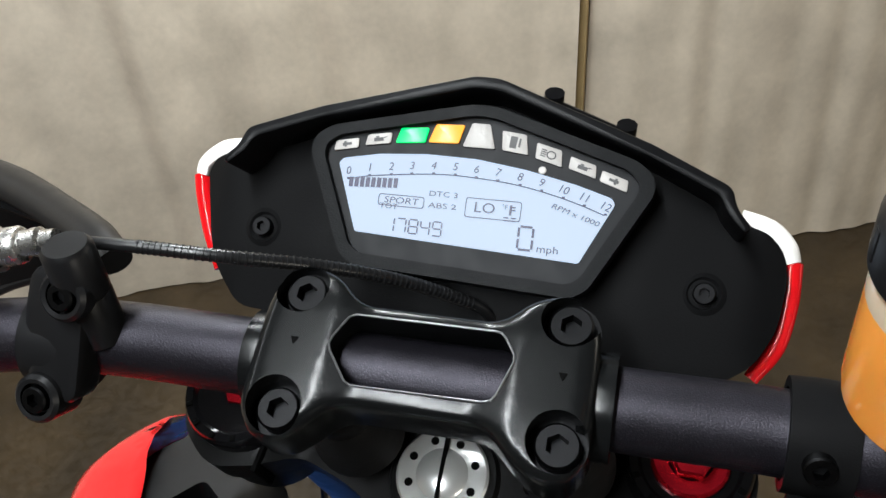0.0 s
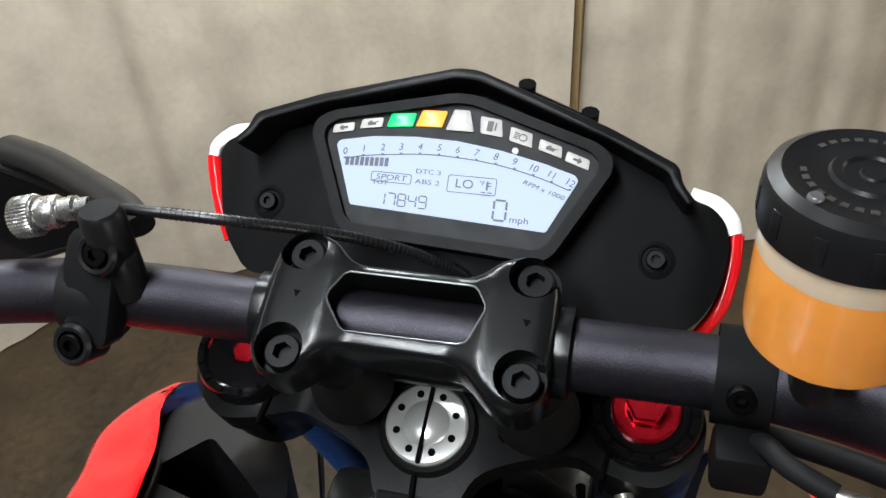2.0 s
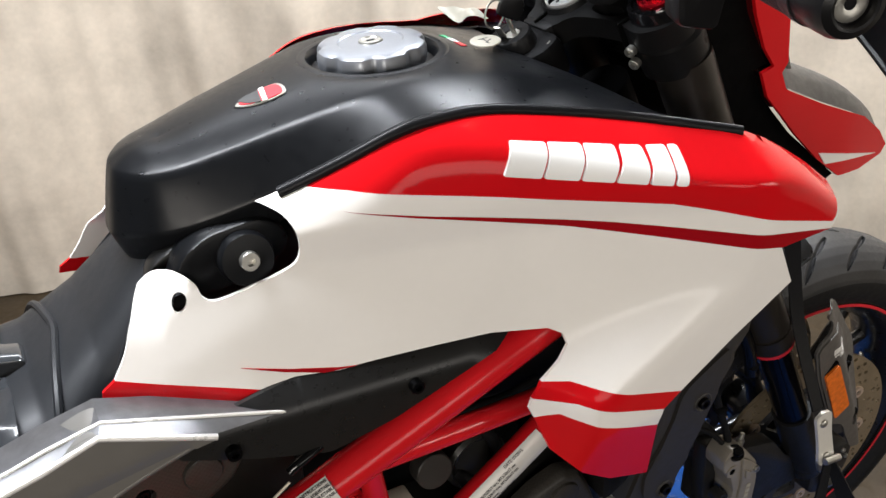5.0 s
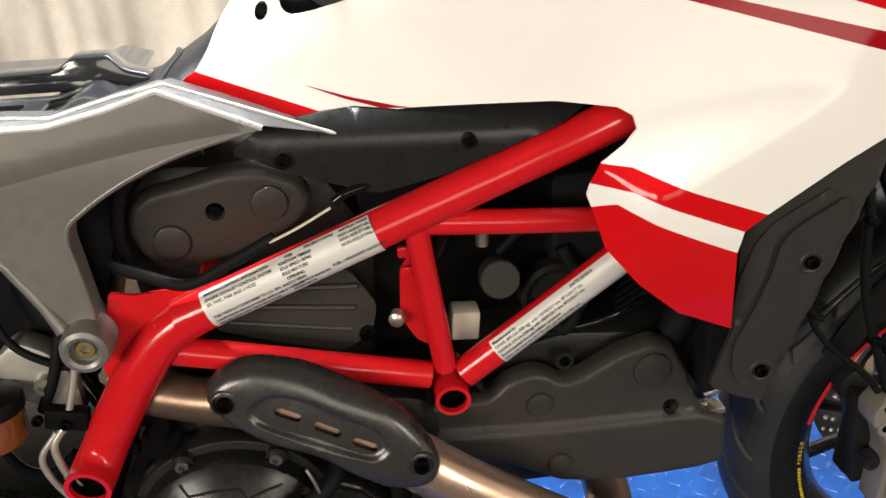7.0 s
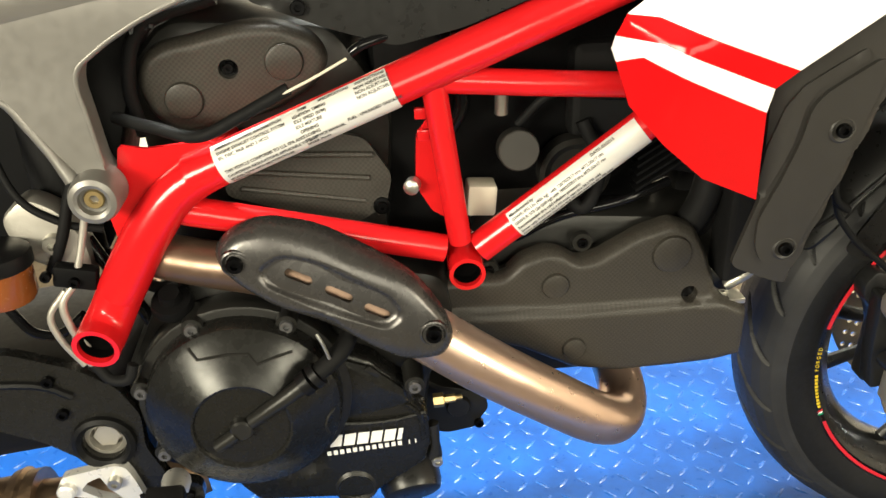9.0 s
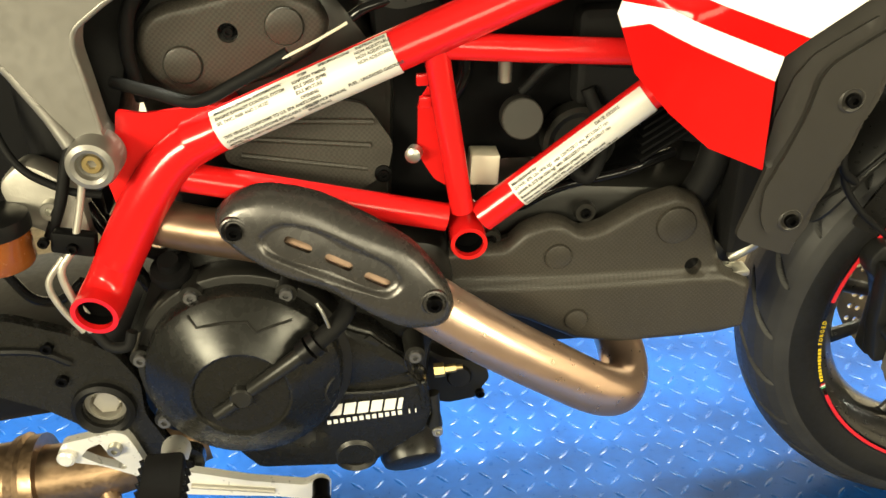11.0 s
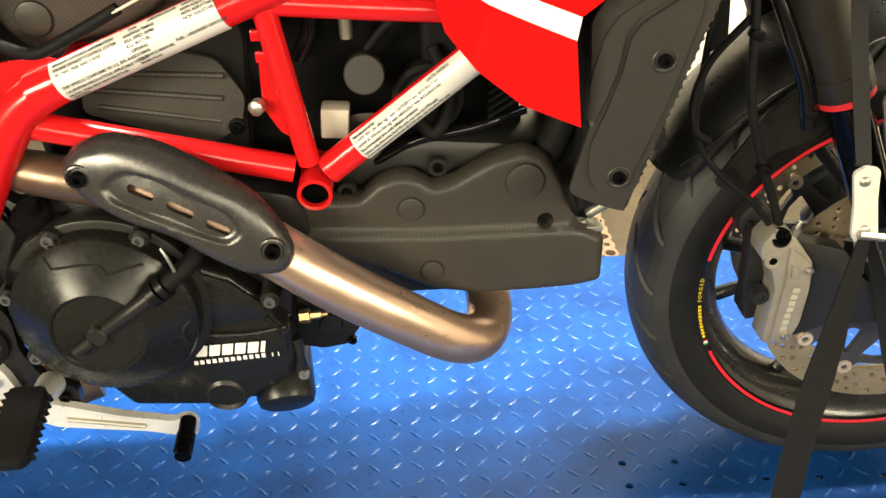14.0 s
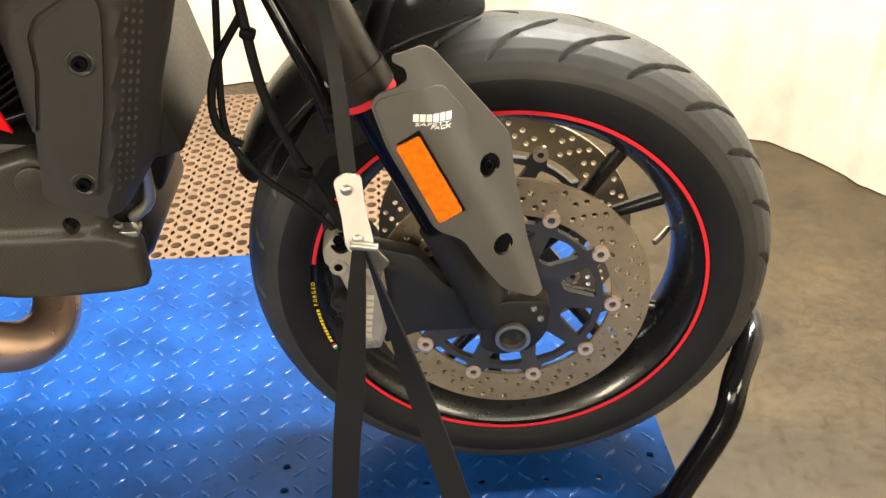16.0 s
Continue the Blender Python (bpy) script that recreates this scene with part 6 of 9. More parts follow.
def fairing_y(x, z):
    """How far the side fairing stands out, as facets that meet in creases."""
    s = (x - 0.509) * -0.53 + (z - 0.742) * 0.847
    front = -0.2385 - 0.04 * max(0, z - 0.70) + 0.25 * max(0, 0.70 - z)
    band = -0.240 + 0.95 * s
    if z < 0.75:
        band = max(band, -0.240 + 0.9 * (0.498 - x))
    side = -0.4838 + 0.237 * x + 0.566 * z - 0.3098 * x * x - 0.3136 * x * z - 0.127 * z * z
    side -= 0.016 * min(1, max(0, (z - 0.880) / 0.03))
    top = -curve(x, EDGE_X, EDGE_Y) - (curve(x, EDGE_X, EDGE_Z) - z) * 1.85
    # the tail leans in above a slanting fold
    fold = ((z - 0.849) - 0.434 * (x - 0.254)) * 0.917
    side += 0.12 * max(0, min(fold, 0.05)) * min(1, max(0, (0.36 - x) / 0.05))
    return max(front, min(band, side), top)


def fairing_soft(x, z):
    """The same facets with eased creases."""
    total = 0.0
    for d in (0.006, 0.012, 0.018):
        total += fairing_y(x + d, z) + fairing_y(x - d, z) + fairing_y(x, z + d) + fairing_y(x, z - d)
    return (4 * fairing_y(x, z) + total) / 16


REGIONS = [
    ("red_panel", RED, "glossy red upper panel", [(0.299, 0.936), (0.320, 0.9425), (0.345, 0.9515), (0.366, 0.962), (0.386, 0.9695), (0.400, 0.973), (0.414, 0.9745), (0.435, 0.975), (0.455, 0.974), (0.503, 0.966), (0.557, 0.955), (0.615, 0.9395), (0.641, 0.934), (0.663, 0.927), (0.686, 0.916), (0.706, 0.9030), (0.740, 0.880), (0.767, 0.858), (0.7468, 0.8515), (0.7365, 0.8406), (0.5793, 0.8907), (0.4466, 0.9172), (0.3431, 0.9356), (0.293, 0.938)]),
    ("white_band", WHITE, "white band", [(0.2727, 0.9369), (0.293, 0.938), (0.3431, 0.9356), (0.4466, 0.9172), (0.5793, 0.8907), (0.7365, 0.8406), (0.7468, 0.8515), (0.7364, 0.8337), (0.689, 0.8446), (0.4912, 0.8895), (0.3325, 0.9229)]),
    ("red_stripe", DEEP_RED, "tapering deep red stripe", [(0.3325, 0.9229), (0.4912, 0.8895), (0.689, 0.8446), (0.7364, 0.8337), (0.6779, 0.8330), (0.6746, 0.8341), (0.4917, 0.8832)]),
    ("white_panel", WHITE, "glossy white side panel", [(0.2727, 0.9369), (0.3325, 0.9229), (0.4917, 0.8832), (0.6746, 0.8341), (0.6779, 0.8330), (0.6994, 0.7911), (0.6404, 0.7554), (0.5846, 0.7172), (0.483, 0.756), (0.4624, 0.7567), (0.4808, 0.7705), (0.4905, 0.7809),
                                     (0.4885, 0.7903), (0.4774, 0.7966), (0.432, 0.801), (0.324, 0.797), (0.271, 0.792), (0.258, 0.793), (0.155, 0.828), (0.166, 0.843), (0.174, 0.858), (0.182, 0.870), (0.192, 0.881), (0.204, 0.8895),
                                     (0.216, 0.8905), (0.2255, 0.882), (0.2290, 0.8715), (0.238, 0.8675), (0.262, 0.8727), (0.2897, 0.8812), (0.2997, 0.8907), (0.3007, 0.9084), (0.2953, 0.922), (0.2815, 0.929)]),
    ("red_corner", RED, "red rear corner", [(0.145, 0.822), (0.155, 0.828), (0.258, 0.793), (0.271, 0.792), (0.228, 0.789), (0.143, 0.815)]),
    ("red_stripe", RED, "lower red stripe", [(0.4624, 0.7567), (0.483, 0.756), (0.5846, 0.7172), (0.5676, 0.704), (0.4835, 0.7385), (0.455, 0.7405)]),
    ("white_stripe", WHITE, "lower white stripe", [(0.455, 0.7405), (0.4835, 0.7385), (0.5676, 0.704), (0.5655, 0.6845), (0.472, 0.727), (0.4555, 0.7212), (0.4525, 0.7302)]),
    ("red_tip", RED, "red lower tip", [(0.4555, 0.7212), (0.472, 0.727), (0.5655, 0.6845), (0.578, 0.603), (0.5272, 0.6275), (0.4898, 0.6606), (0.4654, 0.6884)]),
]


def fairing(side):
    f = new("side_fairing")
    f.parent = bike
    f["label"] = "glossy red and white side fairing with stripes"

    def surf(u, v, t, lift=0.0):
        y = fairing_soft(u, v) + t - lift
        if side < 0:
            return (u, y, v)
        return (u, -0.014 - y, v + (0.007 + 0.012 * min(1, max(0, (u - 0.54) / 0.06))) * min(1, max(0, (v - 0.87) / 0.04)))

    for name, material, label, rim in REGIONS:
        if name == "white_panel":
            k = rim.index((0.155, 0.828))
            tail = spline([V(x, z, 0) for x, z in rim[k:]], 5)
            rim = rim[:k] + [(q.x, q.y) for q in tail]
        holes = [ring2d(0.212, 0.871, 0.0050, 16, 0.0075, -0.4)] if name == "white_panel" else []
        part(name, sheet(rim, surf, 0.0045, 0.003, holes), material, f, label, angle=50 if name == "red_panel" else 24)
    thin = sheet([(0.241, 0.8155), (0.275, 0.806), (0.311, 0.7985), (0.324, 0.797), (0.300, 0.797), (0.27, 0.805)], lambda u, v, t: surf(u, v, t, 0.0010), 0.004, 0.0008)
    part("red_stripe", thin, DEEP_RED, f)
    if side < 0:
        base, way, up = Vector((0.4490, 0.9335)), Vector((0.1350, -0.0255)), Vector((0.0115, 0.0225))
        for a, b, lean in ((0.0, 0.198, 0.0), (0.212, 0.400, 0.0), (0.415, 0.590, 0.0), (0.605, 0.775, 0.02), (0.790, 0.915, 0.0), (0.935, 1.0, 0.0)):
            quad = [base + way * a, base + way * b, base + way * (b - lean) + up, base + way * (a + lean) + up]
            part("maker_mark", sheet([tuple(q) for q in quad], lambda u, v, t: surf(u, v, t, 0.0022), 0.003, 0.0018, corner=0.002), MARK_WHITE, f, "white block of the maker's mark")
    part("screw", lathe([(0, 0), (0.0055, 0), (0.005, 0.002), (0, 0.002)], 16), DARKSTEEL, f, "", axes(surf(0.213, 0.872, 0.003), (0, side, 0)))
    return f


fairing(-1)
fairing(1)


def tank_z(x, y):
    """Height of the tank: a gently domed top, a crease, then a flatter shoulder down to the seam."""
    y += 0.007
    w, c, e = curve(x, EDGE_X, EDGE_Y) - 0.007, curve(x, TANK_X, TANK_C), curve(x, EDGE_X, EDGE_Z)
    q = min(1.0, abs(y) / w)
    k = lerp(x, [0.2, 0.30, 0.45, 0.6], [0.80, 0.72, 0.62, 0.58])
    if q < k:
        drop = 0.22 * (q / k) ** 2.4
    else:
        drop = 0.22 + 0.78 * ((q - k) / (1 - k)) ** 1.15
    z = c - (c - e) * drop
    y -= 0.007
    d = math.hypot(x - 0.427, y)
    if d < 0.080:
        z = z + (0.9885 - z) * (lambda t: t * t * (3 - 2 * t))(min(1, max(0, (0.080 - d) / 0.022)))
    return z


def tank():
    t = new("fuel_tank")
    t.parent = bike
    t["label"] = "satin black tank cover between the side fairings"
    # a shell lofted from the ridge out to the seam and down the rear wall
    half = [(x, -y, z) for x, y, z in zip(EDGE_X, EDGE_Y, EDGE_Z) if x < 0.60][::-1]
    half = [(0.612, -0.172, 0.9385)] + half
    seam = spline([V(*p) for p in half + [(0.186, -0.007, 0.898)] + [(x, -0.014 - y, z) for x, y, z in reversed(half)]], 9)
    shell, rows = bmesh.new(), []
    steps = [0, 0.035, 0.07, 0.105, 0.14, 0.175, 0.21, 0.245, 0.28, 0.315, 0.35, 0.385, 0.42, 0.455, 0.49, 0.53, 0.57, 0.61, 0.65, 0.69, 0.73, 0.77, 0.81, 0.85, 0.89, 0.93, 0.96, 0.985, 1.0]
    for e in seam:
        ridge = 0.238 + 0.014 * math.log(1 + math.exp((e.x - 0.238) / 0.014))
        ridge = ridge if e.x < 0.5 else 0.5 + (e.x - 0.5) * 0.47
        row = []
        for q in steps:
            u, v = ridge + (e.x - ridge) * q, -0.007 + (e.y + 0.007) * q
            c, k = curve(ridge, TANK_X, TANK_C), lerp(ridge, [0.2, 0.30, 0.45, 0.6], [0.80, 0.72, 0.62, 0.58])
            drop = 0.22 * (q / k) ** 2.4 if q < k else 0.22 + 0.78 * ((q - k) / (1 - k)) ** 1.15
            z = c - (c - e.z) * drop
            blend = min(1, max(0, (e.x - 0.27) / 0.05))
            z = z + (tank_z(u, v) - z) * blend if q < 0.999 else e.z
            row.append(shell.verts.new((u, v, z)))
        fall = min(1, max(0.12, (0.33 - e.x) / 0.03))
        way = Vector((e.x - 0.30, (e.y + 0.007) * 1.4, 0)).normalized()
        for inset, down in ((-0.0006, 0.0022), (0.0002, 0.005), (0.0025, 0.012), (0.0060, 0.022), (0.0095, 0.030), (0.0150, 0.036)):
            row.append(shell.verts.new((e.x - way.x * inset * fall, e.y - way.y * inset * fall, e.z - down * fall)))
        rows.append(row)
    for a, b in zip(rows, rows[1:]):
        for k in range(len(a) - 1):
            quad = (a[k], b[k], b[k + 1], a[k + 1])
            if any(math.hypot(w.co.x - 0.427, w.co.y) < 0.0575 for w in quad):
                continue
            shell.faces.new(quad)
    bmesh.ops.remove_doubles(shell, verts=shell.verts[:], dist=0.0002)
    part("tank_cover", fix(shell), SATIN, t, angle=55)
    for side in (-1, 1):
        trim = [V(x, side * (y + 0.001) - (0.014 if side > 0 else 0), z - 0.0015) for x, y, z in zip(EDGE_X[4:-2], EDGE_Y[4:-2], EDGE_Z[4:-2])]
        part("seam_trim", tube(trim, 0.0052 if side < 0 else 0.0030, 12, 8), CAPBLACK, t, "black trim along the tank seam")
    # filler recess and scalloped cap
    part("filler_recess", lathe([(0.0700, -0.0035), (0.0655, -0.0004), (0.0610, 0.0008), (0.0570, 0.0004), (0.0545, -0.003), (0.0530, -0.010), (0.050, -0.012), (0.0, -0.012)], 64), SATIN, t, "", axes((0.427, 0, 0.9885), (0.0, 0, 1)))
    cap = bmesh.new()
    n, rings = 96, []
    for r, h, dent in ((0.0500, -0.010, 1.0), (0.0512, -0.006, 1.0), (0.0512, 0.004, 1.0), (0.0495, 0.0075, 0.9), (0.0470, 0.009, 0.75), (0.040, 0.0100, 0.15), (0.031, 0.0103, 0), (0.0295, 0.0092, 0), (0.012, 0.0096, 0), (0.0, 0.0096, 0)):
        ring = []
        for k in range(n if r else 1):
            a = 2 * math.pi * k / n
            ph = (a * 8 / (2 * math.pi)) % 1.0
            q = max(0.0, math.cos(2 * math.pi * (ph - 0.5))) ** 1.5
            rr = r - 0.0050 * dent * q
            ring.append(cap.verts.new((rr * math.cos(a), rr * math.sin(a), h)))
        rings.append(ring)
    for a, b in zip(rings, rings[1:]):
        for k in range(n):
            quad = list(dict.fromkeys([a[k], a[(k + 1) % n], b[(k + 1) % len(b)], b[k % len(b)]]))
            cap.faces.new(quad)
    c = part("fuel_cap", fix(cap), SILVER, t, "scalloped silver fuel cap", axes((0.427, 0, 0.9895), (-0.03, 0, 1)) @ Matrix.Scale(0.92, 4), angle=30)
    lock = lathe([(0.0115, 0.0), (0.0105, 0.0016), (0.0085, 0.0018), (0.0075, 0.0008), (0.0, 0.0006)], 24)
    part("cap_lock", lock, STEEL, c, "", pose(0, 0, 0.0096))
    # black bar paints the shade in the key slot
    part("key_slot", box(0.008, 0.0018, 0.001, 0.0002, pose(0, 0, 0.0106)), MARK_BLACK, c)
    # small tricolour sticker and shield badge
    for k, material in enumerate((MARK_GREEN, MARK_WHITE, MARK_RED)):
        y0, y1 = 0.0215 - 0.0135 * k, 0.0215 - 0.0135 * (k + 1)
        bm = sheet([(0.5035, y0), (0.5035, y1), (0.5095, y1), (0.5095, y0)], lambda u, v, d: (u, v, tank_z(u, v) + 0.0008 - d), 0.005, 0.0006)
        part("tricolour_field", bm, material, t)
    crest = [(0.297, -0.002), (0.303, -0.0095), (0.314, -0.0145), (0.327, -0.0165), (0.337, -0.0150), (0.339, -0.004), (0.337, 0.007), (0.327, 0.0085), (0.314, 0.0070), (0.303, 0.003)]
    cy = -0.020

    def on_tank(lift):
        return lambda u, v, d: (u, v + cy, tank_z(u, v + cy) + lift - d)

    b = part("badge", sheet(crest, on_tank(0.0012), 0.005, 0.001, corner=0.004), STEEL, t, "small red and black shield badge")
    small = [(0.3195 + (x - 0.3195) * 0.86, -0.004 + (y + 0.004) * 0.86) for x, y in crest]
    part("badge_field", sheet(small, on_tank(0.0018), 0.005, 0.001, corner=0.004), MARK_RED, b)
    part("badge_field", sheet([p for p in [(0.301, 0.002), (0.306, -0.008), (0.316, -0.0145), (0.320, 0.006), (0.310, 0.006)]], on_tank(0.0022), 0.005, 0.001, corner=0.002), MARK_BLACK, b)
    part("badge_band", sheet([(0.317, -0.0150), (0.3205, -0.0160), (0.3250, 0.0075), (0.3210, 0.0078)], on_tank(0.0024), 0.005, 0.001), MARK_WHITE, b)
    return t


SILVER = mat("silver_cap_paint", (0.235, 0.245, 0.265), 0.34, metal=0.5, var=0.05, bump=0.03, bscale=500)
tank()

# black covers beside the tank tail
cover = part("frame_cover", sheet([(0.177, 0.769), (0.205, 0.790), (0.26, 0.797), (0.33, 0.805), (0.436, 0.802), (0.466, 0.797), (0.429, 0.779), (0.346, 0.745), (0.291, 0.731), (0.239, 0.746)],
                                  lambda u, v, t: (u, -0.151 - 0.11 * (u - 0.2) + 1.2 * max(0, v - 0.783) + t, v), 0.010, 0.004, corner=0.008), COVER, bike, "satin black frame cover with two screws")
for x, z in ((0.218, 0.763), (0.3645, 0.7735)):
    bolt(cover, (x, -0.153 - 0.11 * (x - 0.2), z), (0, -1, 0), 0.012)
# Added dark piece that closes see-through gaps under the seat bracket.
part("bracket_gap_filler", side_prism([(0.190, 0.835), (0.200, 0.885), (0.235, 0.905), (0.312, 0.925), (0.330, 0.880), (0.300, 0.840)], -0.070, 0.02, 0.003, 0.010), COVER, bike, "black block that fills the gaps under the seat bracket")
lugs = part("seat_bracket", side_prism([(0.205, 0.868), (0.222, 0.900), (0.243, 0.912), (0.282, 0.915), (0.300, 0.905), (0.305, 0.885), (0.288, 0.872), (0.245, 0.862)], -0.094, 0.03, 0.004, 0.010), SATIN, bike, "black seat bracket")
part("bracket_boss", lathe([(0, 0.010), (0.008, 0.010), (0.0195, 0.009), (0.021, 0.005), (0.021, -0.01), (0, -0.01)], 30), SATIN, lugs, "", axes((0.2665, -0.099, 0.889), (0, -1, 0.2)))
bolt(lugs, (0.2665, -0.108, 0.891), (0, -1, 0.2), 0.015, STEEL)


def seat():
    """A narrow seat with a rolled nose."""
    def surf(u, v, t):
        w = lerp(u, [-0.25, -0.05, 0.06, 0.12, 0.17, 0.21], [0.150, 0.140, 0.118, 0.098, 0.080, 0.066])
        c = lerp(u, [-0.25, -0.05, 0.04, 0.10, 0.15, 0.21], [0.790, 0.784, 0.786, 0.802, 0.834, 0.886])
        low = lerp(u, [-0.25, 0.05, 0.10, 0.15, 0.21], [0.735, 0.745, 0.755, 0.776, 0.838])
        # v runs from one lower edge over the top to the other, -1 to 1
        q = abs(v)
        y = w * math.sin(min(1, q * 1.35) * math.pi / 2) ** 0.9 * (1 + 0.06 * max(0, q - 0.6))
        z = c - (c - low) * max(0, (q - 0.42) / 0.58) ** 1.1 - 0.012 * min(1, q / 0.42) ** 3
        k = 1 - t / 0.06
        return (u, math.copysign(y * k, v), z - t)

    bm = bmesh.new()
    us, vs = [0.080 + 0.13 * i / 50 for i in range(51)], [-1 + 2 * j / 60 for j in range(61)]
    grid = [[bm.verts.new(surf(u, v, 0)) for v in vs] for u in us]
    for a, b in zip(grid, grid[1:]):
        for j in range(60):
            bm.faces.new((a[j], b[j], b[j + 1], a[j + 1]))
    bm.faces.new(grid[0]), bm.faces.new(grid[-1][::-1])
    s = part("seat", fix(bm), SEAT, bike, "black vinyl seat with a sewn front panel", angle=60)
    for side in (-1, 1):
        line = [surf(0.092 + 0.100 * (1 - k / 8), side * (0.40 + 0.60 * k / 8), -0.0008) for k in range(9)]
        part("seam", tube(line, 0.0016, 8, 3), SEAT, s)
    ridge = [surf(0.096 + 0.030 * (1 - abs(-1 + k / 8)), -1 + k / 8, -0.0012) for k in range(17)]
    part("seam", tube(ridge, 0.0035, 8, 3), SEAT, s)
    return s


seat()


def seat_tray():
    """The open tray under the lifted rear seat, with its pockets, rail and screws."""
    t = new("seat_tray")
    t.parent = bike
    t["label"] = "glossy dark tray behind the seat nose"

    def floor(u, v, d):
        z = 0.795 + 0.010 * math.exp(-((u - 0.055) / 0.018) ** 2) * min(1, max(0, (v + 0.11) / 0.03)) + 0.03 * max(0, v - 0.0) + 0.10 * max(0, u - 0.07)
        return (u, v, z - d)

    pockets = [round_corners(q, 0.006) for q in ([(-0.045, -0.085), (0.000, -0.085), (0.000, -0.045), (-0.045, -0.045)], [(0.018, -0.075), (0.040, -0.075), (0.046, -0.035), (0.018, -0.035)], [(-0.06, -0.02), (0.02, -0.02), (0.02, 0.02), (-0.06, 0.02)])]
    part("tray_floor", sheet([(-0.15, -0.128), (0.082, -0.122), (0.084, -0.06), (0.084, 0.06), (0.082, 0.122), (-0.15, 0.128)], floor, 0.008, 0.003, pockets), TRAY, t)
    for k, q in enumerate(pockets):
        xs, ys = [a for a, b in q], [b for a, b in q]
        part("tray_pocket", box(max(xs) - min(xs) + 0.008, max(ys) - min(ys) + 0.008, 0.004, 0.001, pose((max(xs) + min(xs)) / 2, (max(ys) + min(ys)) / 2, 0.781)), COVER if k == 2 else TRAY, t)
    for x in (0.012, 0.048):
        bolt(t, (x, -0.112, floor(x, -0.112, 0)[2] + 0.001), (0, -0.2, 1), 0.015, STEEL)
    part("tray_step", side_prism([(-0.10, 0.795), (-0.10, 0.812), (0.020, 0.815), (0.034, 0.826), (0.066, 0.826), (0.078, 0.812), (0.100, 0.806), (0.100, 0.795)], -0.012, 0.030, 0.004, 0.006), TRAY, t)
    part("tray_lug", box(0.030, 0.050, 0.030, 0.006, pose(-0.032, -0.070, 0.825, 0, 12, 0)), COVER, t, "black latch block")
    return t


seat_tray()


# radiator shrouds
def shroud(side):
    corner = lambda z: 0.630 + 0.265 * (z - 0.509)

    def surf(u, v, t):
        y = -0.196 - 0.11 * (v - 0.55)
        e = max(0, u - corner(v))
        u -= 0.45 * e
        y += 1.5 * e + 0.45 * max(0, 0.600 - u) * (1 if v > 0.60 else 0.4)
        return (u, (y + t) if side < 0 else -(y + t), v)

    rim = [(0.576, 0.528), (0.590, 0.600), (0.583, 0.690), (0.594, 0.712), (0.640, 0.742), (0.700, 0.780), (0.745, 0.765), (0.735, 0.705), (0.716, 0.650), (0.700, 0.610), (0.690, 0.545), (0.645, 0.505), (0.620, 0.510)]
    if side > 0:
        rim = [(0.560, 0.528), (0.572, 0.600), (0.568, 0.690), (0.578, 0.712), (0.606, 0.735), (0.604, 0.600), (0.592, 0.520)]
    s = part("radiator_shroud", sheet(rim, surf, 0.009, 0.005, corner=0.008), SHROUD, bike, "matt black radiator shroud")
    if side > 0:
        return s
    # raised flat plate and groove
    plate_rim = [(0.5895, 0.578), (0.5995, 0.6097), (0.6105, 0.6500), (0.6135, 0.6780), (0.6215, 0.6905), (0.6406, 0.7035), (0.6640, 0.7190), (0.6680, 0.7000), (0.6580, 0.6500), (0.6490, 0.6120), (0.6330, 0.5620), (0.6250, 0.5330), (0.6000, 0.5330), (0.5915, 0.5500)]
    raised = lambda lift: lambda u, v, t: (surf(u, v, 0)[0], surf(u, v, 0)[1] + side * (lift - t), v)
    part("shroud_plate", sheet(plate_rim, raised(0.0042), 0.006, 0.0040, corner=0.008), SHROUD, s, "raised plate of the shroud")
    step_rim = [(0.5855, 0.6050), (0.5868, 0.6437), (0.5935, 0.6790), (0.6025, 0.6965), (0.6240, 0.7110), (0.6480, 0.7260), (0.6530, 0.7175), (0.6360, 0.7060), (0.6180, 0.6955), (0.6090, 0.6800), (0.6060, 0.6500), (0.5950, 0.6110), (0.5900, 0.5960)]
    part("shroud_step", sheet(step_rim, raised(0.0026), 0.006, 0.0024, corner=0.003), SHROUD, s, "raised border of the shroud")
    for x, z in ((0.618, 0.548), (0.643, 0.6585)):
        p = V(*surf(x, z, 0)) + V(0, side * 0.0042, 0)
        part("screw_ring", lathe([(0.007, 0), (0.0095, 0.0015), (0.0115, 0.0)], 22), SHROUD, s, "", axes(p, (0, side, 0)))
        bolt(s, p, (0, side, 0), 0.012, DARKSTEEL)
    if side < 0:
        dots = bmesh.new()
        for k in range(26):
            for j in range(3):
                z = 0.535 + 0.0085 * k + 0.004 * (j % 2)
                q = surf(corner(z) + 0.006 + 0.0065 * j, z, -0.0005)
                lathe([(0, 0.0007), (0.0020, 0.0005), (0.0027, -0.001)], 6, axes(q, (0.55, -0.8, 0)), dots)
        tagged(part("shroud_texture", dots, SHROUD, s, "row of raised dots along the edge"), kind="stuff")
    return s


shroud(-1)
shroud(1)
# Dark block added between the fork legs to fill a pale gap.
part("fork_gap_filler", box(0.075, 0.160, 0.10, 0.012, pose(0.655, 0.0, 0.845, 0, -14, 0)), COVER, bike, "black block that fills the gap behind the fork")
part("radiator", box(0.03, 0.21, 0.26, 0.004, pose(0.640, -0.02, 0.66, 0, -14, 0)), ENGINE, bike, "black radiator core")
cable([(0.618, -0.10, 0.455), (0.64, -0.11, 0.48), (0.645, -0.12, 0.52)], 0.006, STEEL, "overflow_pipe")

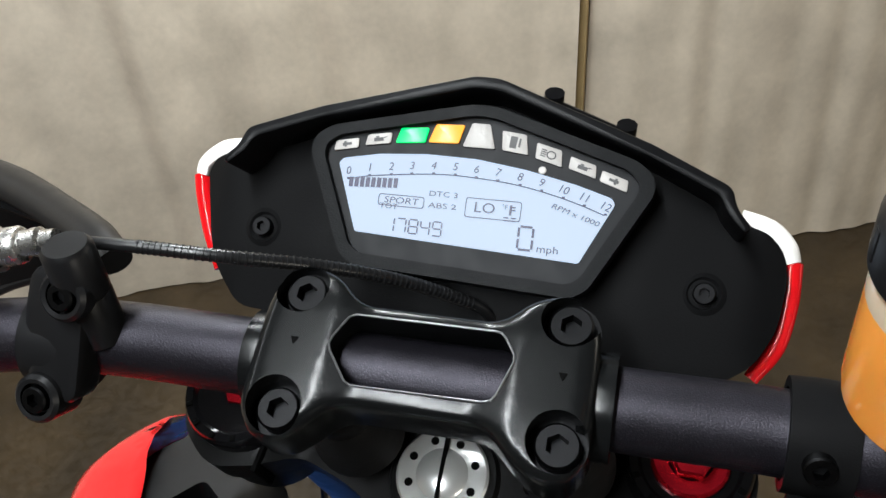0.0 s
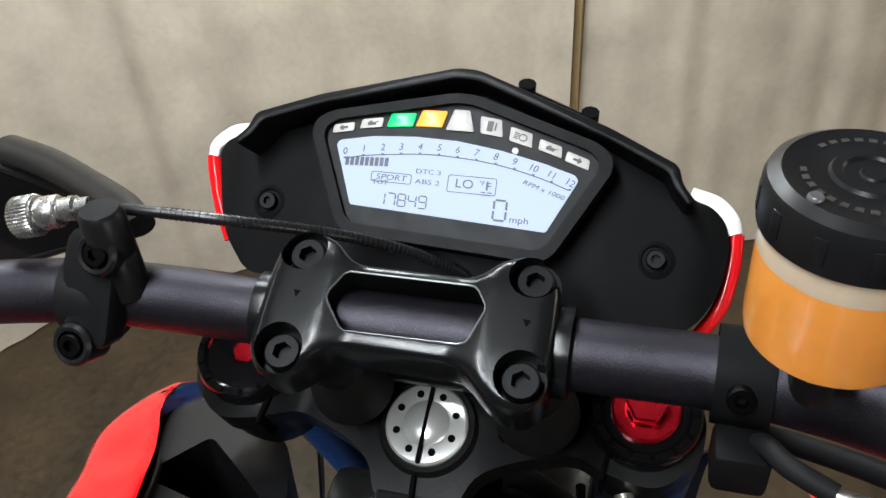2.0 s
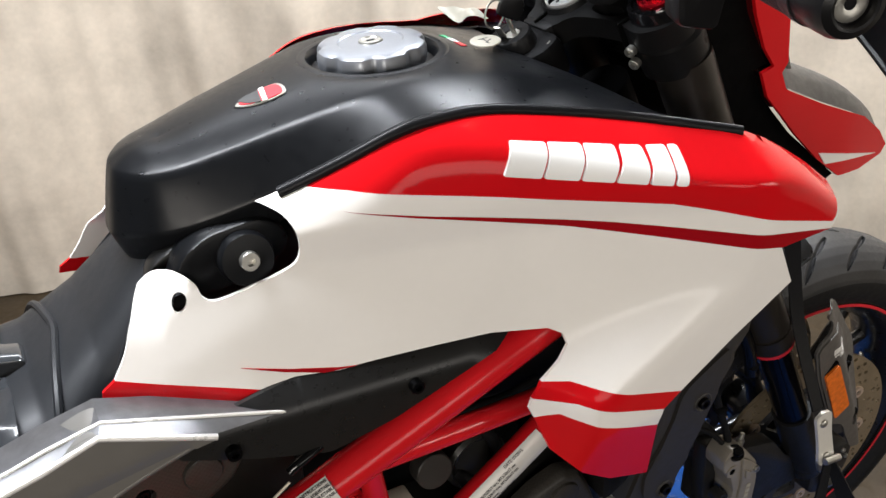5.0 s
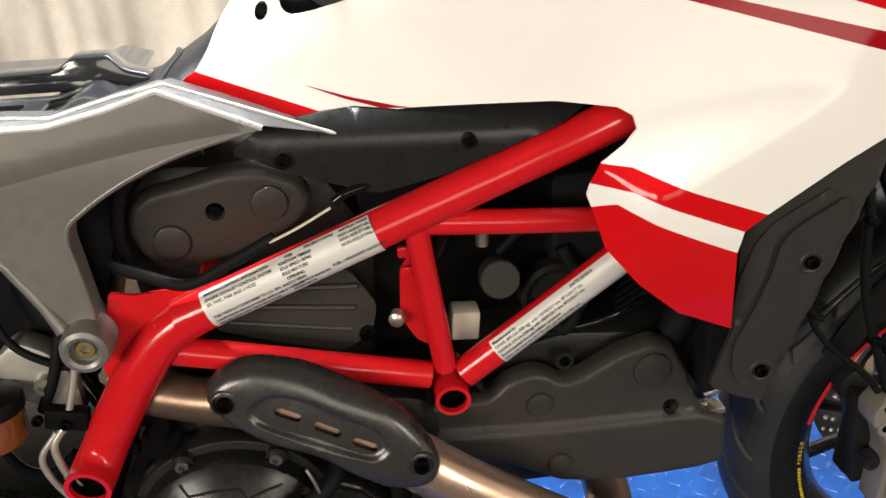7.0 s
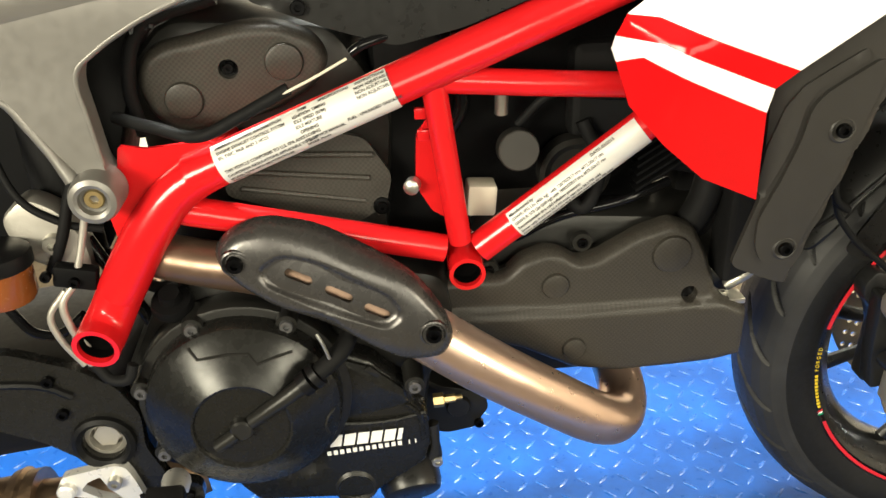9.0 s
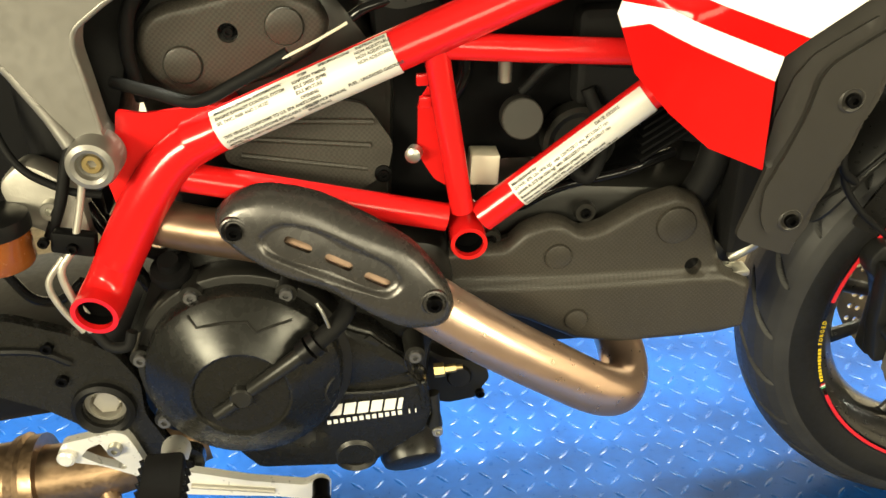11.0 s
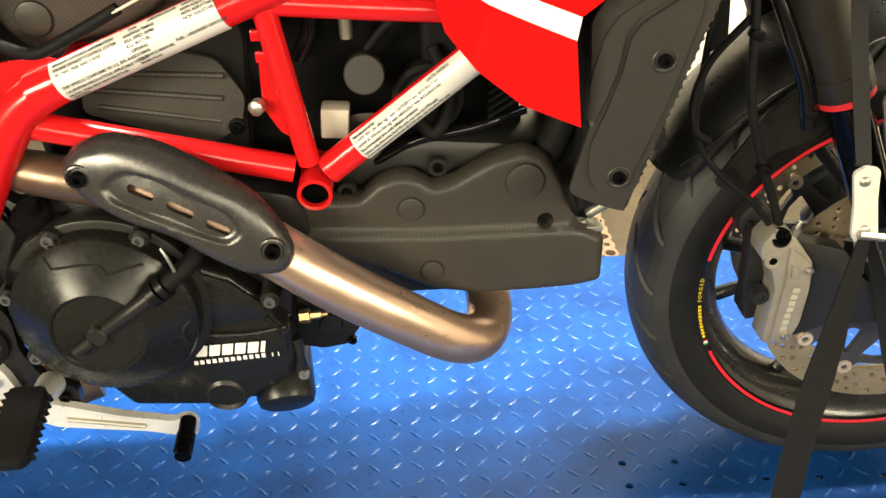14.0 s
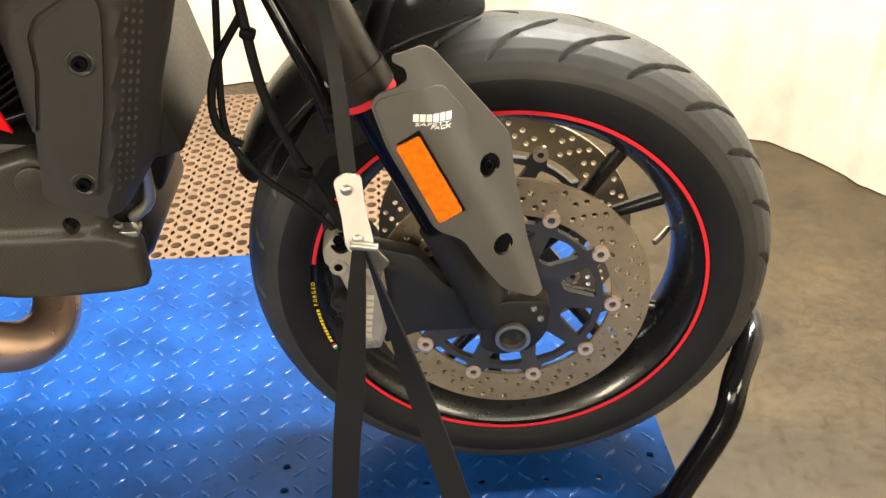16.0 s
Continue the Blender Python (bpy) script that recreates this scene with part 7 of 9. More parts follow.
# front fairing: headlight surround and beak
def nose_side(side):
    f = part("nose_fairing", sheet([(0.735, 1.035), (0.7508, 0.9884), (0.767, 0.955), (0.7832, 0.9348), (0.7678, 0.9309), (0.7803, 0.9047), (0.8296, 0.8535), (0.8715, 0.815), (0.9123, 0.7844), (0.950, 0.781), (0.990, 0.788), (0.997, 0.7975), (0.978, 0.819), (0.9415, 0.8453), (0.8659, 0.8777), (0.8048, 0.9073), (0.7950, 0.926), (0.8015, 0.9352), (0.7944, 0.9828), (0.7777, 0.9984), (0.765, 1.035)],
                                      lambda u, v, t: (u, side * (0.119 - 0.03 * max(0, u - 0.80) - 0.08 * max(0, u - 0.92) - t), v), 0.010, 0.004), RED, bike, "red nose fairing beside the headlight")
    part("white_wedge", sheet([(0.8715, 0.8225), (0.978, 0.7925), (0.8848, 0.8062)], lambda u, v, t: (u, side * (0.1200 - 0.03 * max(0, u - 0.80) - 0.08 * max(0, u - 0.92) - t), v), 0.012, 0.001), WHITE, f, "white wedge")
    # near-black sheet added to fill the dark space behind the nose
    part("nose_dark_sheet", sheet([(0.700, 1.035), (0.735, 1.035), (0.7508, 0.9884), (0.7832, 0.9348), (0.7678, 0.9309), (0.7803, 0.9047), (0.8296, 0.8535), (0.9123, 0.7844), (0.885, 0.772), (0.80, 0.815), (0.735, 0.87), (0.69, 0.94)], lambda u, v, t: (u, side * (0.108 - t), v), 0.012, 0.003), PITCH, f, "near-black sheet between the fork and the nose")
    return f


for side in (-1, 1):
    nose_side(side)
beak = bmesh.new()
rows = []
for x, z, w in ((0.797, 0.926, 0.116), (0.806, 0.908, 0.116), (0.866, 0.879, 0.113), (0.92, 0.855, 0.111), (0.945, 0.842, 0.108), (0.98, 0.818, 0.104), (1.01, 0.795, 0.085)):
    rows.append([beak.verts.new((x, w * (-1 + 2 * k / 16), z + 0.030 * (1 - (-1 + 2 * k / 16) ** 6))) for k in range(17)])
for a, b in zip(rows, rows[1:]):
    for k in range(16):
        beak.faces.new((a[k], b[k], b[k + 1], a[k + 1]))
part("beak_top", fix(beak), SHROUD, bike, "dark grey top of the beak", angle=60)
part("headlight", side_prism([(0.72, 1.07), (0.76, 1.06), (0.82, 0.97), (0.85, 0.90), (0.83, 0.87), (0.76, 0.89), (0.71, 0.95)], -0.095, 0.19, 0.02, 0.02), GLOSS, bike, "dark headlight housing")


# ---- cockpit ----
DASH = axes((0.672, YC, 1.12), (-math.cos(radians(43.8)), 0, math.sin(radians(43.8))), (0, -1, 0))


TURNED = DASH @ Matrix.Rotation(radians(-2.4), 4, "Z")


def mm(points):
    return [(a / 1000, b / 1000) for a, b in points]


def both(half):
    """A closed outline from its right half, top to bottom."""
    return mm(half) + mm([(-a, b) for a, b in reversed(half)])


dash = new("dashboard")
dash.parent = bike
dash["label"] = "black dashboard with a lit display"
wing_right = [(5, 47), (66, 28), (97, 15), (104, 8), (114, 6), (121, 0), (123.5, -10), (122, -30), (115, -45), (98, -58)]
wing_left = [(-98, -56), (-110, -42), (-117, -28), (-124, -8), (-127, 1), (-124, 7), (-116, 10), (-108, 10), (-100, 15), (-66, 28), (-5, 47)]
wing = mm(wing_right) + mm(wing_left)


def wing_surf(u, v, t):
    z = -0.012 - 0.05 * max(0, abs(u) - 0.070) - 0.5 * max(0, abs(u) - 0.112) - 0.10 * max(0, -v - 0.030)
    return (u, v, z - t)


cowl = part("cowl", sheet(wing, wing_surf, 0.007, 0.045, corner=0.006), PLASTIC, dash, "black grained plastic cowl", TURNED)
for u, v in ((-91, -21), (93, -21)):
    p = TURNED @ Vector(wing_surf(u / 1000, v / 1000, 0))
    n = DASH.to_3x3() @ Vector((0, 0, 1))
    part("screw_cup", lathe([(0.005, -0.0005), (0.0066, 0.0010), (0.0085, 0.0)], 24), PLASTIC, dash, "", axes(p, n))
    bolt(dash, p, n, 0.0085, DARKSTEEL)
outer = [(5, 48.5), (66, 29.5), (96.5, 17), (99, 9.5), (105, 3)]
inner = [(102.5, 0.5), (95.5, 7.0), (92.5, 13.2), (64.5, 24.8), (5, 43.4)]
lip = mm([(-a, b) for a, b in reversed(outer)]) + mm(outer) + mm(inner) + mm([(-a, b) for a, b in reversed(inner)])
part("visor", prism(lip, -0.03, 0.010, 0.0022, 0.003, TURNED), VISOR, dash, "satin black visor lip")
# thin painted edge of the nose fairing that shows round the cowl
for side in (-1, 1):
    red_line = [(126, -2), (126.3, -18), (123.8, -36), (116, -50)] if side > 0 else [(-134, 0.5), (-131, -9), (-124.5, -25), (-116, -41)]
    white_line = [(104, 13.0), (115.5, 10.0), (123, 4.2), (126, -2.2)] if side > 0 else [(-114, 16.5), (-125, 13.6), (-133, 6.5), (-134, 0.2)]
    edge = lambda pts: [TURNED @ Vector((a / 1000, b / 1000, -0.030)) for a, b in pts]
    part("painted_edge", tube(edge(red_line), [0.0040, 0.0040, 0.0036, 0.0030], 12, 8, flat=0.7), RED, dash, "thin red edge")
    part("painted_edge", tube(edge(white_line), [0.0050, 0.0056, 0.0050, 0.0042], 12, 8, flat=0.7), WHITE, dash, "thin white edge")

gauge = new("instrument")
gauge.parent = dash
gauge["label"] = "instrument with digital display and warning lamps"
bez = [(5, 38.5), (62, 23.5), (68.5, 18.5), (69.5, 12), (50, -28), (44, -32)]
bezel = both(bez)
open_half = [(4, 34.0), (58.5, 19.8), (63.2, 15.5), (63.3, 11), (46.5, -24), (42, -27)]
hole = round_corners(both(open_half), 0.005)
part("bezel", sheet(round_corners(bezel, 0.008), lambda u, v, t: (u, v, 0.004 - t), 0.006, 0.030, [hole]), GAUGE, gauge, "dark grained bezel", TURNED)
part("gauge_face", sheet(round_corners(both([(4.5, 35), (60, 20.5), (64.5, 16), (64.5, 10.5), (47.5, -25), (42.5, -28)]), 0.005), lambda u, v, t: (u, v, 0.0005 - t), 0.01, 0.004), SCREEN_DARK, gauge, "smoky display mask", TURNED)
lcd = [(-57, 11.0), (-55.5, 13.2), (-40, 16.2), (-20, 17.6), (0, 17.2), (20, 14.6), (40, 10.4), (54, 6.4), (55.6, 4.2), (54.8, 2.2), (44.2, -20.0), (-46.4, -16.4)]
screen = part("display", sheet(round_corners(mm(lcd), 0.001), lambda u, v, t: (u, v, 0.0010 - t), 0.008, 0.0006), SCREEN, gauge, "lit white-blue display", DASH)


def ink(text, u, v, h, turn=0.0, width=None, shear=0.0):
    return letters(text, h / 1000, pose(u / 1000, v / 1000, 0.0013, 0, 0, turn), INK, screen, "display_text", 0.00005, width / 1000 if width else None, shear=shear)


NUM = [(-52.4, 8.0), (-43.6, 10.0), (-34.6, 11.2), (-26.0, 12.2), (-17.1, 13.0), (-8.2, 13.3), (0.4, 13.0), (9.1, 12.5), (18.1, 11.5), (26.7, 10.0), (35.4, 8.0), (43.7, 5.7), (52.0, 2.9)]
for k, (u, v) in enumerate(NUM):
    turn = 8 - 2.5 * k
    ink(str(k), u, v, 3.3, turn, shear=0.12)
    bars2d(screen, pose(u / 1000 + 0.0004, v / 1000 - 0.0030, 0.0013), [(0, 0, 0.0012, 0.0007, 0)], INK, "scale_tick", 0.0001)
line = tube([Vector((u / 1000, v / 1000 - 0.0034, 0.0012)) for u, v in NUM], 0.00022, 6, 3)
part("scale_line", line, INK, screen)
bars2d(screen, pose(0, 0, 0.0013), [((-50.6 + 2.35 * k) / 1000, (3.6 + 0.13 * k) / 1000, 0.0017, 0.0040, 0.0) for k in range(9)], INK, "tacho_bar", 0.0001)
ink("DTC 3", -11.5, 1.7, 2.2, 0, 11.5)
ink("SPORT", -28.6, -2.4, 2.6, 0, 14.5, 0.1)
ink("ABS 2", -11.4, -3.0, 2.2, 0, 11.5)
ink("TOT", -33.5, -5.0, 2.2, 0, 7.5)
SEGMENTS = {"0": "abcdef", "1": "bc", "4": "bcfg", "7": "abc", "8": "abcdefg", "9": "abcdfg"}


def seven_segment(text, u, v, wide, high, step, stroke):
    """Digits made of the seven bars of a liquid crystal display."""
    for k, c in enumerate(text):
        x, hw, hh = u + k * step, wide / 2, high / 2
        bar = {"a": (0, hh, wide - stroke, stroke), "d": (0, -hh, wide - stroke, stroke), "g": (0, 0, wide - stroke, stroke), "b": (hw, hh / 2, stroke, hh - stroke), "c": (hw, -hh / 2, stroke, hh - stroke),
               "f": (-hw, hh / 2, stroke, hh - stroke), "e": (-hw, -hh / 2, stroke, hh - stroke)}
        for q in SEGMENTS[c]:
            a, b, w, h = (n / 1000 for n in bar[q])
            bars2d(screen, pose(x / 1000, v / 1000, 0.0013), [(a, b, w, h, 0)], INK, "digit_bar", 0.0001)


seven_segment("17849", -32.0, -12.3, 3.6, 5.6, 4.9, 0.55)
ink("LO", 5.6, -2.2, 4.2, 0, 8.0)
ink("°F", 13.6, -1.0, 2.0)
seven_segment("0", 23.0, -12.4, 5.6, 9.0, 1.0, 0.9)
ink("mph", 32.0, -16.0, 3.0, 0, 8.2)
ink("RPM x 1000", 41.0, -1.4, 2.1, -17, 19.5, 0.15)


def outline_box(u, v, w, h, line_w=0.35):
    r = round_corners(mm([(u - w, v - h), (u + w, v - h), (u + w, v + h), (u - w, v + h)]), 0.0012)
    k = line_w / 1000
    i = round_corners(mm([(u - w + line_w, v - h + line_w), (u + w - line_w, v - h + line_w), (u + w - line_w, v + h - line_w), (u - w + line_w, v + h - line_w)]), 0.001)
    part("display_frame", sheet(r, lambda a, b, t: (a, b, 0.00125 - t), 0.003, 0.0001, [i]), INK, screen)


outline_box(-28.6, -2.4, 9.6, 2.4)
outline_box(9.0, -2.3, 11.2, 4.0)
bars2d(screen, pose(0.0160, -0.0026, 0.0013), [(0, 0.0006, 0.0009, 0.0040, 0), (0.0012, 0.0018, 0.0014, 0.0005, 0), (0.0012, 0.0006, 0.0014, 0.0005, 0), (-0.0015, -0.0025, 0.002, 0.0005, 0), (0.0015, -0.0025, 0.002, 0.0005, 0), (0, -0.0036, 0.0045, 0.0005, 0)], INK, "display_symbol", 0.0001)
LAMPS = [(-54.6, 19.0, 10.5, 4.0, 1.2), (-41.3, 22.2, 10.8, 4.4, 1.6), (-27.3, 24.8, 12.4, 6.2, 2.4), (-13.3, 26.5, 12.4, 7.6, 3.0), (0.2, 26.7, 13.2, 9.8, 0.0), (14.4, 25.0, 10.5, 7.8, -2.4), (28.3, 21.3, 11.0, 6.2, -2.2), (41.9, 17.4, 11.2, 4.8, -1.6), (54.3, 13.0, 11.2, 4.4, -1.2)]
for k, (u, v, w, h, lean) in enumerate(LAMPS):
    tilt = [11, 9, 5, 2, 0, -6, -14, -16, -18][k]
    top = 0.55 if k == 4 else 0.94
    q = mm([(-w / 2 - lean * 0.4, -h / 2), (w / 2 - lean * 0.4, -h / 2), (w / 2 * top + lean * 0.4, h / 2), (-w / 2 * top + lean * 0.4, h / 2)])
    m = DASH @ pose(u / 1000, v / 1000, 0.0009, 0, 0, tilt)
    lamp = part("warning_lamp", prism(q, 0, 0.0007, 0.0002, 0.0008, m), {2: LENS_GREEN, 3: LENS_AMBER}.get(k, LENS_OFF), gauge, {2: "glowing green lamp", 3: "glowing amber lamp"}.get(k, "unlit pale lamp"))
    sm = m @ pose(0, 0, 0.0008)
    if k in (0, 8):
        s = -1 if k == 0 else 1
        bars2d(lamp, sm, [(-s * 0.0010, 0, 0.0022, 0.0011, 0), (s * 0.0006, 0, 0.0010, 0.0024, 0), (s * 0.0014, 0, 0.0008, 0.0012, 0)], MARK_BLACK, "lamp_symbol", 0.0001)
    elif k == 5:
        bars2d(lamp, sm, [(-0.0005, 0, 0.0028, 0.0048, 0), (0.0020, 0.0002, 0.0008, 0.0036, 0)], MARK_BLACK, "lamp_symbol", 0.0001)
    elif k == 6:
        bars2d(lamp, sm, [(-0.0022, 0.0012, 0.0022, 0.0005, 0), (-0.0022, 0.0004, 0.0022, 0.0005, 0), (-0.0022, -0.0004, 0.0022, 0.0005, 0), (-0.0022, -0.0012, 0.0022, 0.0005, 0)], MARK_BLACK, "lamp_symbol", 0.0001)
        part("lamp_symbol", sheet(ring2d(0.0010, 0, 0.0020, 16, 0.0017), lambda a, b, t: (a, b, 0.0002 - t), 0.002, 0.0002, [ring2d(0.0010, 0, 0.0015, 16, 0.0012)]), MARK_BLACK, lamp, "", sm)
    elif k in (1, 7):
        bars2d(lamp, sm, [(0, -0.0003, 0.0040, 0.0015, 0), (0.0026, 0.0004, 0.0014, 0.0005, 0.001), (-0.0005, 0.0008, 0.0014, 0.0006, 0)], MARK_BLACK, "lamp_symbol", 0.0001)
part("sensor_eye", lathe([(0, 0.0004), (0.0013, 0.0003), (0.0016, 0)], 12), LENS_OFF, gauge, "", DASH @ pose(0.0264, 0.0150, 0.0008))
# small bracket on top of the visor
part("visor_bracket", joined(tube([DASH @ Vector((0.026, 0.045, -0.012)), DASH @ Vector((0.056, 0.034, -0.012))], 0.0030, 10, 1),
                             *[tube([DASH @ Vector((u, v, -0.016)), DASH @ Vector((u + 0.0005, v + 0.006, -0.008))], 0.0042, 10, 1) for u, v in ((0.026, 0.043), (0.056, 0.032))]), GLOSS, dash, "small black bracket with two studs")
part("under_cowl", prism(both([(90, -45), (84, -75), (40, -95)]), -0.10, -0.035, 0.006, 0.01, DASH), PLASTIC, dash)

# handlebar
CLAMP = axes((0.591, YC, 1.109), STEER, (0, -1, 0))
BARC = V(0.591, YC, 1.109) - STEER * 0.0185
bar = new("handlebar")
bar.parent = bike
bar["label"] = "dark anodised tapered handlebar"


def bar_at(side):
    return [BARC, BARC + V(0, side * 0.070, 0), BARC + V(-0.001, side * 0.118, 0.001), BARC + V(-0.010, side * 0.150, 0.006), BARC + V(-0.030, side * 0.182, 0.015), BARC + V(-0.050, side * 0.212, 0.019), BARC + V(-0.074, side * 0.270, 0.018), BARC + V(-0.132, side * 0.432, 0.014)]


right, left = bar_at(-1), bar_at(1)
RAD = [0.0143, 0.0143, 0.0142, 0.0140, 0.0132, 0.0118, 0.0112, 0.0112]
right_cut, left_cut = right[:-1] + [right[-2].lerp(right[-1], 0.7)], left[:-1] + [left[-2].lerp(left[-1], 0.7)]
part("bar_tube", tube(left_cut[::-1] + right_cut[1:], RAD[::-1] + RAD[1:], 28, 8), BAR, bar)

# bar clamp
half_r = [(25, 18.3), (33.5, 26.5), (40, 29.8), (47, 31.2), (54.5, 28), (58, 17), (58.6, 0), (58.2, -24), (51.5, -33), (42, -32.5), (35, -28), (25, -18.2)]
rim = mm(half_r) + mm([(-a, b) for a, b in reversed(half_r)])
window = round_corners(mm([(26, 13.6), (32, 4.5), (26.4, -11.0), (-22.5, -12.0), (-32, 1.0), (-26.3, 13.2)]), 0.003)


CLAMP_GAP = gap_to(round_corners(rim, 0.006))


def clamp_surf(u, v, t):
    z = 0.0045 - 8.0 * max(0, abs(v) - 0.012) ** 2 - 0.002 * min(1, max(0, (0.032 - abs(u)) / 0.012))
    if abs(u) > 0.052:
        z -= 40 * (abs(u) - 0.052) ** 2
    d = CLAMP_GAP(u, v)
    if d < 0.004:
        z -= 0.004 - math.sqrt(max(0, 0.004 ** 2 - (0.004 - d) ** 2))
    return (u, v, z - t)


bc = new("bar_clamp")
bc.parent = bike
bc["label"] = "forged black bar clamp with four bolts"
pockets = [ring2d(u / 1000, v / 1000, 0.0098, 24) for u, v in ((-46.4, 20.6), (47.4, 20.6), (-44.9, -21.9), (48.3, -20.0))]
part("clamp_cap", sheet(round_corners(rim, 0.006), clamp_surf, 0.0024, 0.018, [window] + pockets, insets=(0.0005, 0.0013, 0.0025, 0.004)), FORGED, bc, "", CLAMP, angle=50)
edge = [CLAMP @ Vector(clamp_surf(u, v, -0.0001)) for u, v in window[::2]]
part("window_edge", tube(edge + edge[:1], 0.0004, 6, 1, caps=False), STEELGREY, bc)
for u, v in ((-46.4, 20.6), (47.4, 20.6), (-44.9, -21.9), (48.3, -20.0)):
    q = CLAMP @ Vector((u / 1000, v / 1000, -0.0075))
    part("pocket_floor", lathe([(0, 0), (0.0099, 0), (0.0099, 0.001), (0, 0.001)], 24), DARKSTEEL, bc, "", axes(q - STEER * 0.0005, STEER))
    bolt(bc, q, STEER, 0.0150, DARKSTEEL)
for s in (-1, 1):
    base = BARC + V(0, s * 0.046, 0)
    saddle = prism(mm([(-11, -20), (11, -20), (11.5, 18), (8, 22), (-8, 22), (-11.5, 18)]), -0.017, -0.001, 0.003, 0.006, axes(base, STEER, (0, -1, 0)))
    post = lathe([(0.0, -0.012), (0.0135, -0.012), (0.0135, -0.030), (0.0150, -0.034), (0.0150, -0.042), (0.0135, -0.046), (0.0135, -0.090), (0.0, -0.090)], 28, axes(base, STEER))
    part("riser", saddle, FORGED, bc, "black riser saddle")
    part("riser_boot", joined(post, lathe([(0.0135, 0.032), (0.0160, 0.029), (0.0190, 0.012), (0.0205, 0.004), (0.0205, 0.0)], 28, axes(base - STEER * 0.084, STEER))), RUBBER, bc, "black rubber riser boot")
    part("clamp_shoulder", lathe([(0.0150, 0.0), (0.0175, 0.001), (0.0185, 0.006), (0.0185, 0.012), (0.0150, 0.012)], 28), FORGED, bc, "", axes(BARC + V(0, s * 0.052, 0), (0, s, 0)))
# black triangles stand for the shade in the punched marks
for u, v in ((-43.5, 0.5), (47.5, 0.5)):
    part("punch_mark", prism(mm([(-1.4, 1.2), (1.4, 1.2), (0, -1.6)]), 0, 0.0003, 0, 0, CLAMP @ pose(u / 1000, v / 1000, 0.0046)), PITCH, bc)

# upper fork yoke
YOKE = axes((0.629, 0.0, 1.003), STEER, (0, -1, 0))
half = [(8, 38), (46, 36), (68, 44), (96, 52), (122, 44), (133, 24), (130, 4), (112, -13), (86, -8), (72, 1), (44, -9), (26, -20), (20, -39)]
rim = mm(half) + mm([(-a, b) for a, b in reversed(half)])
yoke = new("upper_yoke")
yoke.parent = bike
yoke["label"] = "black cast upper fork yoke"


def yoke_surf(u, v, t):
    z = -0.004 - 0.010 * min(1, max(0, (abs(u) - 0.030) / 0.05)) * (1 if abs(u) < 0.07 else max(0, 1 - (abs(u) - 0.07) / 0.015))
    return (u, v, z - t)


forkholes = [ring2d(s * 0.103, 0.022, 0.0265, 36) for s in (-1, 1)] + [ring2d(s * 0.050, 0.006, 0.016, 20, 0.007, s * 0.3) for s in (-1, 1)]
part("yoke_plate", sheet(round_corners(rim, 0.010), yoke_surf, 0.007, 0.022, forkholes), CAST, yoke, "", YOKE, angle=45)
# black bars paint the shade inside the yoke's clamp slots
for u, a, b in ((-0.0015, -0.021, -0.040), (0.087, 0.004, -0.012), (-0.087, 0.004, -0.012)):
    part("clamp_slot", box(0.0022, abs(a - b), 0.026, 0.0003, YOKE @ pose(u, (a + b) / 2, -0.014, 0, 0, 4 if u == -0.0015 else -8)), PITCH, yoke)
ear = prism(mm([(-20, -33), (20, -33), (18, -43), (-18, -43)]), -0.022, -0.0035, 0.003, 0.003, YOKE)
part("clamp_ear", ear, CAST, yoke)
nut = lathe([(0.0206, -0.006), (0.0206, 0.003), (0.0196, 0.0042), (0.0145, 0.0044), (0.0115, 0.0040), (0.0108, 0.0048), (0.006, 0.0066), (0.0, 0.0068)], 56)
sn = part("stem_nut", nut, ALLOY, yoke, "machined alloy stem nut with eight holes", YOKE)
# black discs and a bar paint the shade in the nut's holes and slot
for k in range(8):
    a = 2 * math.pi * (k + 0.5) / 8
    part("nut_hole", lathe([(0, 0.0003), (0.0019, 0.0003), (0.0019, 0.0), (0, 0.0)], 14), PITCH, sn, "", pose(0.0150 * math.cos(a), 0.0150 * math.sin(a), 0.0042))
part("nut_slot", box(0.0018, 0.0405, 0.0045, 0.0002, pose(0, 0, 0.0050)), PITCH, sn)
part("stem_ring", lathe([(0.0208, -0.004), (0.0208, 0.0005), (0.0235, 0.001), (0.025, -0.004)], 48), CAST, yoke, "", YOKE)
